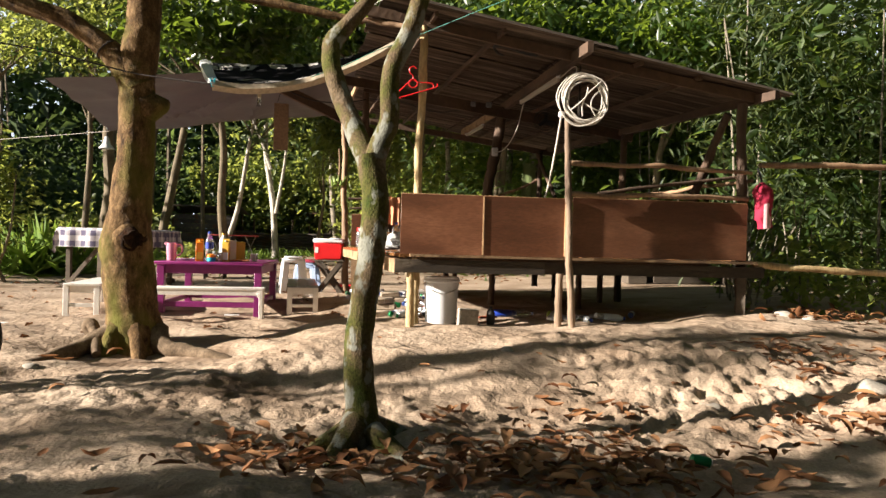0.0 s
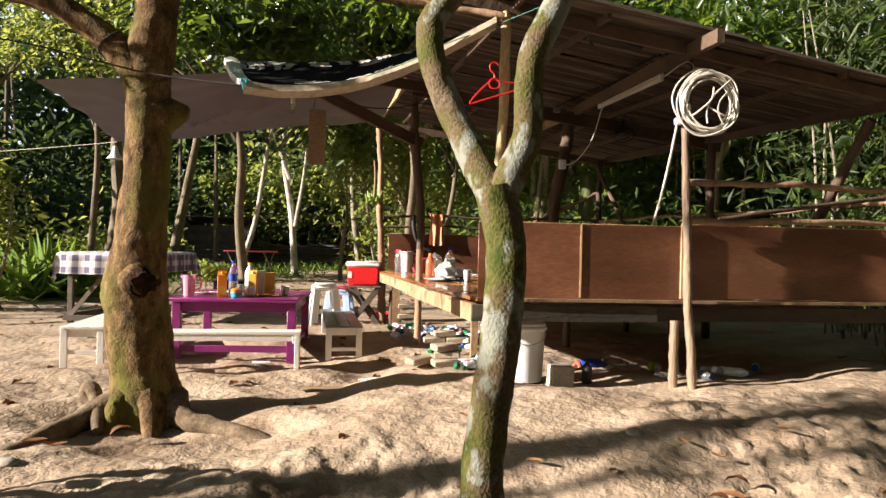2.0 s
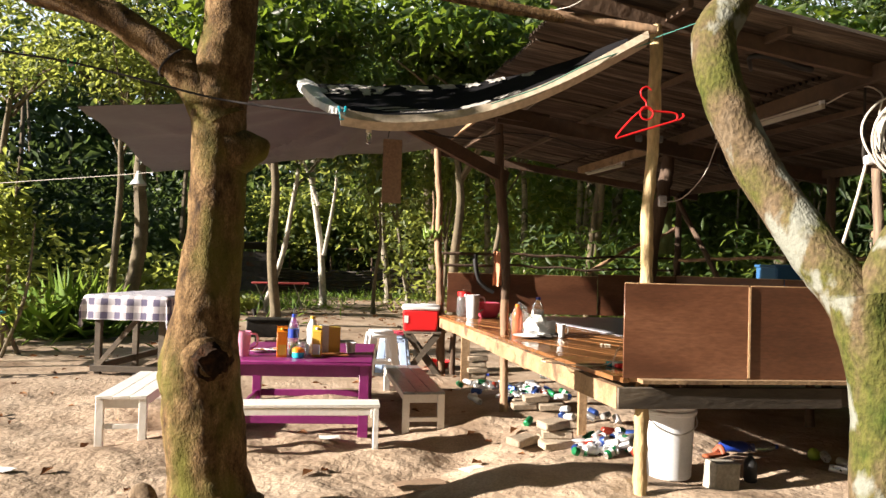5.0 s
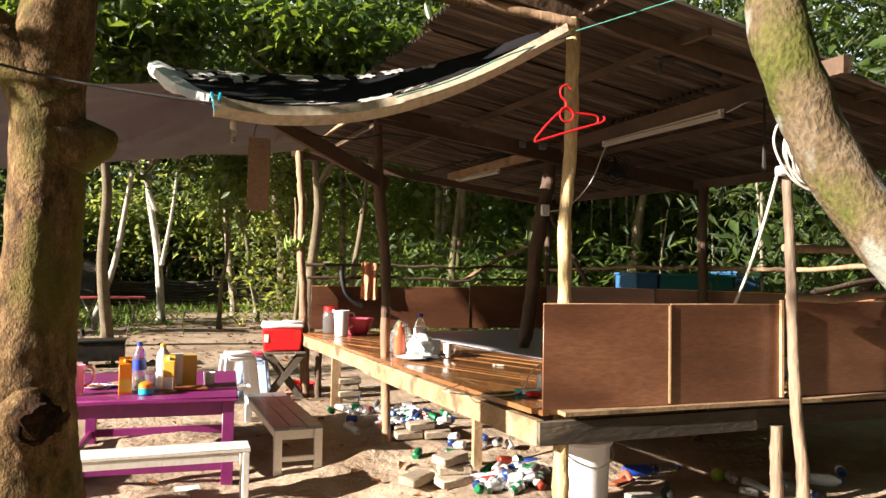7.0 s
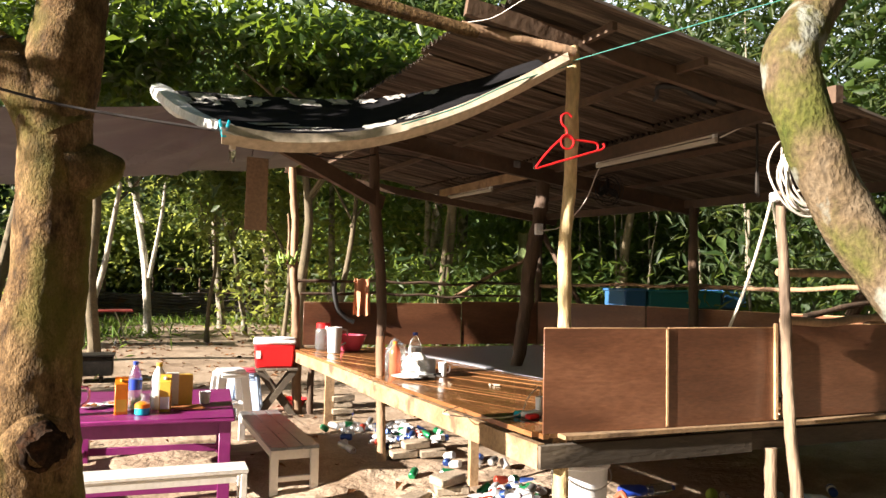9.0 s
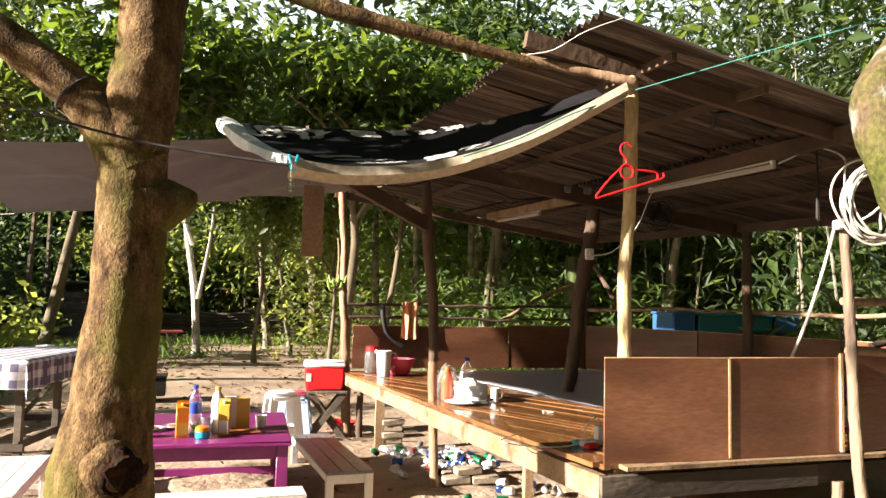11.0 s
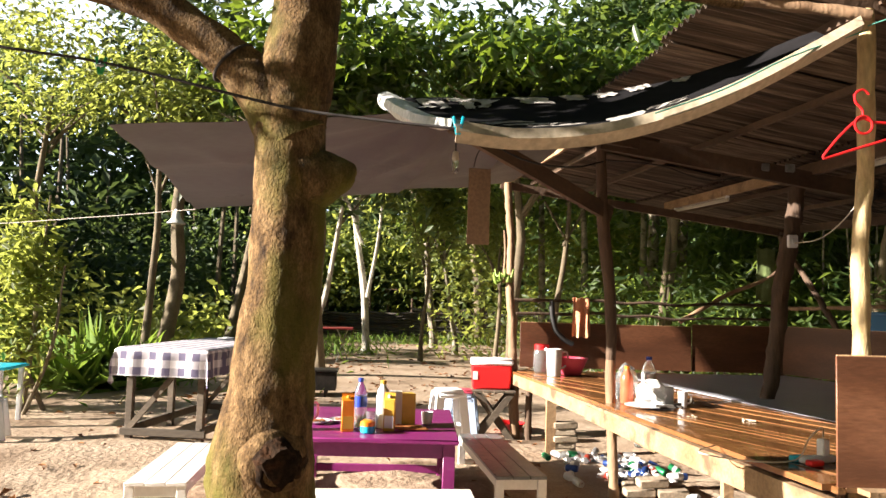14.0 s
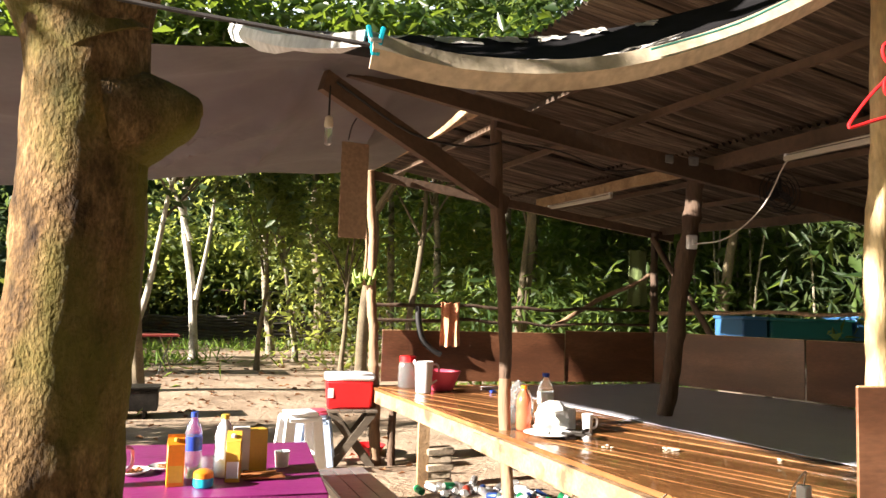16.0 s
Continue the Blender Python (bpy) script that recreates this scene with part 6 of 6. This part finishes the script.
bmesh.ops.create_icosphere(bm, subdivisions=3, radius=0.045, matrix=Matrix.Diagonal((1, 1, 1.15, 1)))
single("fruit", bm, plain("lime_skin", (0.30, 0.42, 0.05), 0.5), pose(1.75, 0.75, gz(1.75, 0.75) + 0.045), "yellow-green fruit lying under the deck", "fruit")
basin = single("basin", lathe([(0.12, 0), (0.13, 0.01), (0.19, 0.10), (0.20, 0.105), (0.185, 0.105), (0.12, 0.015)], 24), PLASTIC_RED, pose(-0.75, 6.2, gz(-0.75, 6.2)), "red plastic basin beneath the stool", "basin")

# ---- hung on the pavilion ----
coil = thing("hose_coil", pose(1.82, -0.08, 2.17), "coil of pale garden hose hung on the front post", "hose")
for k in range(10):
    bm = bmesh.new()
    r = 0.195 + 0.05 * random.random()
    off = Vector((random.uniform(-0.02, 0.04), -0.10 + 0.012 * k, random.uniform(-0.03, 0.03)))
    wob = random.uniform(0, 6.28)
    pts = [off + Vector((r * (1 + 0.06 * math.sin(2 * a + wob)) * math.cos(a), 0.025 * math.sin(2 * a + k), r * 1.08 * (1 + 0.05 * math.sin(3 * a + wob)) * math.sin(a)))
           for a in np.linspace(0, 6.283, 25)]
    add_tube(bm, pts, [0.0075] * len(pts), 7, 2, cap=False)
    part("loop", bm, HOSE, coil)
for a, b, c, d in (((0.15, -0.13, 0.16), (0.02, -0.14, 0.04), (-0.04, -0.14, -0.08), (-0.03, -0.13, -0.19)), ((0.17, -0.12, 0.10), (0.07, -0.14, 0.0), (0.05, -0.14, -0.09), (0.10, -0.12, -0.18)),
                   ((-0.02, -0.13, -0.06), (0.06, -0.15, -0.11), (0.13, -0.14, -0.13), (0.18, -0.11, -0.09)),
                   ((0.02, -0.12, 0.10), (-0.01, -0.15, 0.0), (-0.10, -0.14, -0.09), (-0.15, -0.11, -0.13))):
    part("tail", tube([a, b, c, d], 0.0075, 7), HOSE, coil)
part("hanging_end", tube([(-0.2, 0.06, -0.16), (-0.22, 0.15, -0.45), (-0.25, 0.28, -0.8), (-0.29, 0.40, -1.08)], 0.011, 8), HOSE, coil)
part("nozzle", box((0.06, 0.05, 0.06), pose(-0.205, 0.03, -0.155), 0.01), PLASTIC_WHITE, coil)


def strip_lamp(a, b, label):
    ob = thing("fluorescent_lamp", None, label, "lamp", "strip lamps")
    m, d = between(a, b)
    part("housing", box((0.035, 0.04, d), m, 0.006), TUBE, ob)
    part("tube", tube([m @ Vector((0, 0.04, -d / 2 + 0.04)), m @ Vector((0, 0.04, d / 2 - 0.04))], 0.013, 10), TUBE, ob)
    for s in (-1, 1):
        part("holder", box((0.04, 0.05, 0.025), m @ pose(0, 0.035, s * (d / 2 - 0.02)), 0.004), PLASTIC_WHITE, ob)


strip_lamp((1.40, 6.2, 2.675), (1.50, 4.75, 2.625), "unlit white strip lamp under the roof rafter")
strip_lamp((1.66, 2.35, 2.58), (1.765, 0.72, 2.545), "unlit white strip lamp under the roof rafter")
fan = thing("wall_fan", pose(2.17, 3.04, 2.46), "black wall fan hung under the roof beam", "fan")
for r in (0.05, 0.09, 0.13, 0.17):
    for y in (-0.05, 0.03):
        pts = [(r * math.cos(a), y + (0.0 if r > 0.1 else -0.02), r * math.sin(a)) for a in np.linspace(0, 6.283, 19)]
        part("guard_ring", tube(pts, 0.004, 5, 1, 0.0, False), BLACK, fan)
for k in range(3):
    part("blade", box((0.055, 0.008, 0.11), pose(0, 0, 0, 0, k * 120, 0) @ pose(0, -0.01, 0.07, 0, 0, 25), 0.003), BLACK, fan)
part("motor", lathe([(0.03, -0.05), (0.045, -0.02), (0.045, 0.05), (0.03, 0.07)], 14), BLACK, fan, m=pose(0, 0.07, 0, 90))
part("bracket", tube([(0.0, 0.1, 0), (0.1, 0.12, 0.02), (0.16, 0.1, 0.0), (0.18, 0.08, -0.08)], 0.018, 8), BLACK, fan)
sock = thing("socket_box", pose(1.47, 3.25, 2.02), "white switch box on the centre post", "switch")
part("body", box((0.09, 0.05, 0.12), Matrix(), 0.01), PLASTIC_WHITE, sock)
part("button", box((0.03, 0.01, 0.05), pose(0, -0.028, 0), 0.004), PLASTIC_WHITE, sock)
for x in (1.10, 1.33):
    s = thing("socket_box", pose(x, 3.015, 2.66), "small grey junction box on the roof beam", "switch")
    part("body", box((0.085, 0.035, 0.075), Matrix(), 0.01), GREY_PAINT, s)
single("cable", tube([(1.47, 3.2, 2.0), (1.56, 2.9, 2.03), (1.66, 2.6, 2.25), (1.70, 2.4, 2.55), (1.72, 2.3, 2.60)], 0.006, 6), CABLE, None, "white cable hanging from lamp to switch box", "cable")
single("cable", tube([(1.78, 0.7, 2.56), (1.85, 0.4, 2.62), (1.80, 0.1, 2.50), (1.72, 0.0, 2.35), (1.68, -0.02, 2.1)], 0.006, 6), CABLE, None, "white cable from lamp to front post", "cable")
single("cable", tube([(-1.7, 2.0, 2.70), (-1.2, 2.25, 2.50), (-0.75, 2.5, 2.50), (-0.42, 2.82, 2.62)], 0.008, 6), BLACK, None, "black cable slung under the brace", "cable")
single("cable", tube([(-0.42, 2.84, 2.64), (0.1, 2.9, 2.62), (0.6, 3.0, 2.52), (1.15, 3.05, 2.64)], 0.006, 6), BLACK, None, "black cable slung under the roof beam", "cable")
single("rubber_hose", tube([(1.09, 0.53, 2.74), (1.0, 0.36, 2.72), (0.95, 0.26, 2.755), (1.07, 0.20, 2.75), (1.27, 0.27, 2.715), (1.42, 0.30, 2.70)], [0.012, 0.014, 0.018, 0.024, 0.024, 0.022], 10), BLACK, None, "black rubber hose tucked under the roof sheets", "hose")
single("pole", pole((-0.52, 0.06, 2.915), (0.16, -0.06, 2.80), 0.032, 0.028, 0.02), POLE, None, "pale branch laid from the limb to the post top", "pole")
single("string", tube([(-0.50, 0.0, 2.92), (-0.40, -0.15, 2.91), (-0.28, -0.32, 2.97), (-0.12, -0.44, 3.02)], 0.0025, 6), CABLE, None, "pale string tied at the roof corner", "string")
single("iron_hook", tube([(1.95, 0.5, 2.66), (1.95, 0.5, 2.35), (1.95, 0.5, 2.13), (1.97, 0.5, 2.1)], [0.01, 0.01, 0.016, 0.012], 6), IRON, None, "black iron rod hanging from the roof", "hook")

hanger = thing("clothes_hanger", pose(0.085, -0.11, 2.283), "red plastic clothes hanger on the corner post", "hanger")
part("frame", tube([(0.0, 0, 0.0), (-0.05, 0, -0.03), (-0.12, 0, -0.10), (-0.185, 0, -0.18), (-0.19, 0, -0.196), (-0.175, 0, -0.198), (-0.05, 0, -0.155), (0.10, 0, -0.105), (0.20, 0, -0.072)], 0.0065, 8), PLASTIC_RED, hanger)
part("frame", tube([(0.0, 0, 0.0), (0.05, 0, -0.018), (0.13, 0, -0.022), (0.19, 0, -0.028), (0.205, 0, -0.05), (0.20, 0, -0.072), (0.225, 0, -0.062), (0.245, 0, -0.045), (0.238, 0, -0.025)], 0.0065, 8), PLASTIC_RED, hanger)
part("neck_loop", tube([(0.042 * math.cos(a), -0.004, -0.035 + 0.042 * math.sin(a)) for a in np.linspace(0, 6.283, 15)], 0.006, 7, 2, cap=False), PLASTIC_RED, hanger)
part("hook", tube([(0, 0, 0.0), (-0.004, 0, 0.04), (-0.035, 0, 0.075), (-0.035, 0, 0.115), (0.0, 0, 0.135), (0.03, 0, 0.115)], 0.006, 8), PLASTIC_RED, hanger)


def hanging_cloth(w, h, amp, folds):
    rows = []
    for i in range(13):
        s = i / 12
        rows.append([Vector((-w / 2 + w * k / 16 + 0.008 * math.sin(s * 5 + k), amp * math.sin(k / 16 * folds * 6.283) * (0.4 + 0.6 * s) + 0.006 * noise.noise(Vector((k * 0.3, s * 3, 2))), -h * s + 0.01 * math.sin(k * 0.9))) for k in range(17)])
    return surface(rows, 0.006)


single("towel", hanging_cloth(0.22, 0.5, 0.03, 2), CLOTH_ORANGE, pose(0.10, 5.945, 1.47), "peach coloured towel hanging over the back rail", "towel")
single("towel", hanging_cloth(0.26, 0.70, 0.012, 1.3), CLOTH_GREEN, pose(2.60, 6.15, 2.20), "olive green towel hanging from the back beam", "towel")
bag = thing("hanging_cloth_bag", pose(3.93, 0.22, 1.42, 0, 0, 8), "crimson and pink cloth bag hanging from the corner post", "bag")
bm = bmesh.new()
add_tube(bm, [(0, 0, 0.0), (0.0, 0, -0.07), (0.02, 0, -0.2), (0.03, 0, -0.36), (0.05, 0, -0.50)], [0.02, 0.09, 0.10, 0.085, 0.07], 14, 4, 0.35, True, 9)
part("body", bm, CLOTH_RED, bag)
part("strap", tube([(-0.06, 0, 0.15), (-0.03, -0.02, 0.05), (0, 0, -0.02)], 0.012, 6), BLACK, bag)
part("lining", surface([[(-0.03 + 0.10 * k / 5, -0.085 - 0.015 * math.sin(k), -0.24 - 0.27 * i / 4 + 0.02 * k / 5) for k in range(6)] for i in range(5)], 0.006), CLOTH_PINK, bag, "pale pink flap")
single("rubber_hose", tube([(-0.28, 5.93, 1.42), (-0.27, 5.93, 1.25), (-0.22, 5.93, 1.05), (-0.10, 5.93, 0.93), (0.0, 5.93, 0.88)], 0.035, 10), BLACK, None, "black rubber hose bent over the back panel", "hose")
sheet = thing("hanging_board", pose(-1.52, 2.44, 2.45, 0, 0, 14), "brown cardboard strip hanging from the brace", "board")
part("board", box((0.19, 0.01, 0.62), pose(0.0, 0, -0.31), 0.004, 0.006), CARD, sheet)
part("wire", tube([(-0.05, 0, 0.01), (-0.03, 0, 0.1), (0.0, 0, 0.16)], 0.004, 6), ROPE_DARK, sheet)
bulb = thing("hanging_bulb", pose(-1.74, 1.98, 2.62), "bare bulb lamp hanging from a short cable", "lamp")
part("cable", tube([(0, 0, 0.05), (0, 0, -0.05), (0, 0, -0.14)], 0.006, 6), BLACK, bulb)
part("socket", lathe([(0.02, -0.20), (0.026, -0.19), (0.022, -0.14), (0.012, -0.13)], 14), TAN_PAINT, bulb)
part("glass", lathe([(0.012, -0.30), (0.024, -0.29), (0.024, -0.21), (0.018, -0.20)], 14), GLASSY, bulb)
bunch = thing("banana_bunch", pose(-0.92, 5.85, 1.75), "green bananas hanging on the back post", "bananas")
for k in range(13):
    a = k * 2.4
    part("banana", tube([(0.02 * math.cos(a), 0.02 * math.sin(a), 0.0 - 0.025 * (k // 4)), (0.10 * math.cos(a), 0.10 * math.sin(a), -0.04 - 0.03 * (k // 4)), (0.13 * math.cos(a), 0.13 * math.sin(a), 0.06 - 0.045 * (k // 4))], [0.012, 0.022, 0.010], 8), BANANA, bunch)
part("stalk", tube([(0, 0, 0.55), (0.02, 0, 0.25), (0, 0, -0.12)], [0.012, 0.016, 0.02], 8), POLE, bunch)


def peg(m, mat, label):
    ob = thing("clothes_peg", m, label, "peg", "clothes pegs")
    for s in (-1, 1):
        part("arm", box((0.014, 0.012, 0.085), pose(s * 0.013, 0, 0, 0, s * 12, 0), 0.003), mat, ob)
    part("spring", box((0.035, 0.018, 0.014), pose(0, 0, 0.0), 0.003), STEEL, ob)


peg(pose(-1.83, -0.25, 2.14), CYAN, "bright blue clothes peg on the banner's corner")
peg(pose(-3.46, -0.13, 2.385), GREEN, "green clothes peg on the dark rope")
single("rope", tube([(-5.6, 0.0, 2.82), (-4.12, -0.10, 2.495), (-3.45, -0.13, 2.40), (-2.79, -0.165, 2.252), (-2.52, -0.175, 2.20), (-2.15, -0.22, 2.155), (-1.83, -0.25, 2.125)], 0.007, 7), ROPE_DARK, None, "dark rope tied from the tree to the banner", "rope")
band_ring = [Vector((-2.90, 0.02, 2.468)) + (Vector((-0.70, 0, 0.714)).cross(Vector((0, 1, 0))) * math.cos(a) + Vector((0, 1, 0)) * math.sin(a)) * 0.118 for a in np.linspace(0, 6.283, 17)]
single("rope", tube(band_ring, 0.008, 6, 2, cap=False), ROPE_DARK, None, "black band tied round the limb", "rope")
single("wire", tube([(-4.52, 4.84, 2.32), (-6.0, 5.4, 2.24), (-8.5, 6.6, 2.2), (-12, 7, 2.3)], 0.004, 6), CABLE, None, "pale wire stretched from the awning", "wire")
lampb = thing("hanging_lamp", pose(-7.45, 13.1, 3.05), "white lamp shade hung at the tree trunk", "lamp")
part("shade", lathe([(0.03, 0.22), (0.05, 0.20), (0.10, 0.02), (0.20, -0.10), (0.19, -0.11)], 18), PLASTIC_WHITE, lampb)
part("cord", tube([(0, 0, 0.2), (0.0, 0, 0.45), (-0.1, 0.2, 0.5)], 0.008, 6), ROPE_DARK, lampb)

# ---- beyond the deck ----
for x, w, h, mat, txt in ((5.85, 1.5, 0.30, PLASTIC_TEAL, "teal plastic crate behind the pavilion"), (4.83, 0.44, 0.34, PLASTIC_DEEP, "blue plastic drum top behind the pavilion"), (6.9, 0.5, 0.36, PLASTIC_DEEP, "blue plastic crate behind the pavilion")):
    ob = thing("storage_box", pose(x + 0.35, 7.6, gz(x, 7.6)), txt, "crate", "plastic crates")
    part("stand", box((w * 0.9, 0.6, 1.13), pose(0, 0, 0.565), 0.01), TIMBER_GREY, ob)
    part("body", box((w, 0.7, h), pose(0, 0, 1.13 + h / 2), 0.03), mat, ob)
    part("rim", box((w + 0.04, 0.74, 0.05), pose(0, 0, 1.13 + h), 0.015), mat, ob)
tyre = thing("motorbike_wheel", pose(-3.21, -1.78, gz(-3.21, -1.78) + 0.30, 0, 6, 70), "black motorbike wheel standing on the earth", "wheel")
pts = [(0, 0.25 * math.cos(a), 0.25 * math.sin(a)) for a in np.linspace(0, 6.283, 33)]
part("tyre", tube(pts, 0.05, 12, 1, 0.0, False), BLACK, tyre)
pts = [(0, 0.205 * math.cos(a), 0.205 * math.sin(a)) for a in np.linspace(0, 6.283, 33)]
part("rim", tube(pts, 0.016, 8, 1, 0.0, False), STEEL, tyre)
for k in range(12):
    a = k * math.pi / 6
    part("spoke", tube([(0, 0, 0), (0, 0.2 * math.cos(a), 0.2 * math.sin(a))], 0.003, 5, 1), STEEL, tyre)
part("hub", lathe([(0.03, -0.05), (0.04, -0.04), (0.04, 0.04), (0.03, 0.05)], 12), STEEL, tyre, m=pose(0, 0, 0, 0, 90, 0))
for x, y, sx, sy, turn, mat, txt in ((-1.25, 0.55, 0.36, 0.22, 20, CARD, "flat piece of cardboard on the earth"), (-0.85, 0.85, 0.2, 0.12, 40, PAPER, "scrap of pale paper on the earth"), (-2.0, 1.9, 0.18, 0.14, 10, PAPER, "torn paper under the table"),
                                     (-4.3, 0.9, 0.22, 0.12, -20, PAPER, "scrap of paper on the earth")):
    g = [[(-sx / 2 + sx * i / 5, -sy / 2 + sy * k / 4, 0.012 * noise.noise(Vector((i * 0.7, k * 0.7, x)))) for i in range(6)] for k in range(5)]
    single("paper_scrap", surface(g, 0.003), mat, pose(x, y, gz(x, y) + 0.03, 0, 0, turn), txt, "paper")
for x, y, s in ((4.25, 0.25, 0.10), (4.45, 0.1, 0.07), (-3.0, -1.25, 0.06), (0.9, -1.2, 0.06), (2.2, -2.3, 0.09), (3.4, -2.4, 0.12)):
    bm = bmesh.new()
    bmesh.ops.create_icosphere(bm, subdivisions=3, radius=s)
    for v in bm.verts:
        v.co += noise.noise_vector(v.co * 6 + Vector((x, y, 0))) * s * 0.4
        v.co.z *= 0.65
    single("stone", bm, CONCRETE, pose(x, y, gz(x, y) + s * 0.3), "rounded grey stone half sunk in the earth", "stone", "stones in the yard")

# ---- fence and sheds at the forest edge ----
fence = thing("sheet_fence", pose(0, 0, 0), "low fence of rusty dark corrugated sheets at the forest edge", "fence")
for k in range(9):
    x = -7.5 + k * 1.75
    top = 1.0 + 0.15 * math.sin(k * 5)
    g = [[(x + 1.8 * i / 6, 27 + 0.035 * math.sin(j * 1.3) + 0.08 * math.sin(k) - 0.05 * (j > 20), -0.05 + (top + 0.05) * j / 40 + 0.03 * math.sin(k + i)) for i in range(7)] for j in range(41)]
    part("sheet", surface(g, 0.004), FENCE, fence)
    part("post", pole((x, 27.12, -0.1), (x, 27.12, 1.5), 0.05, 0.045), POLE_DARK, fence)
shed = thing("shed", pose(-7.6, 25.4, 0), "dark low shed of boards at the forest edge", "shed")
for k in range(8):
    part("board", box((2.6, 0.03, 0.19), pose(0, 0, 0.1 + 0.2 * k), 0.004), FENCE, shed)
part("roof", box((3.2, 2.2, 0.05), pose(0, 0.9, 1.85, -6), 0.006), FENCE, shed)
for x in (-1.3, 1.3):
    part("post", pole((x, -0.06, -0.1), (x, -0.06, 1.9), 0.05, 0.05), POLE_DARK, shed)
    part("post", pole((x, 1.8, -0.1), (x, 1.8, 1.7), 0.05, 0.05), POLE_DARK, shed)
shed = thing("shed", pose(-1.8, 27.8, 0), "dark open shelter at the forest edge", "shed")
part("roof", box((3.4, 2.2, 0.05), pose(0, 0.9, 1.75, -6), 0.006), FENCE, shed)
part("wall", box((3.2, 0.05, 1.7), pose(0, 1.9, 0.8), 0.004), IRON, shed)
for x in (-1.5, 1.5):
    part("post", pole((x, 0.1, -0.1), (x, 0.1, 1.8), 0.05, 0.05), POLE_DARK, shed)
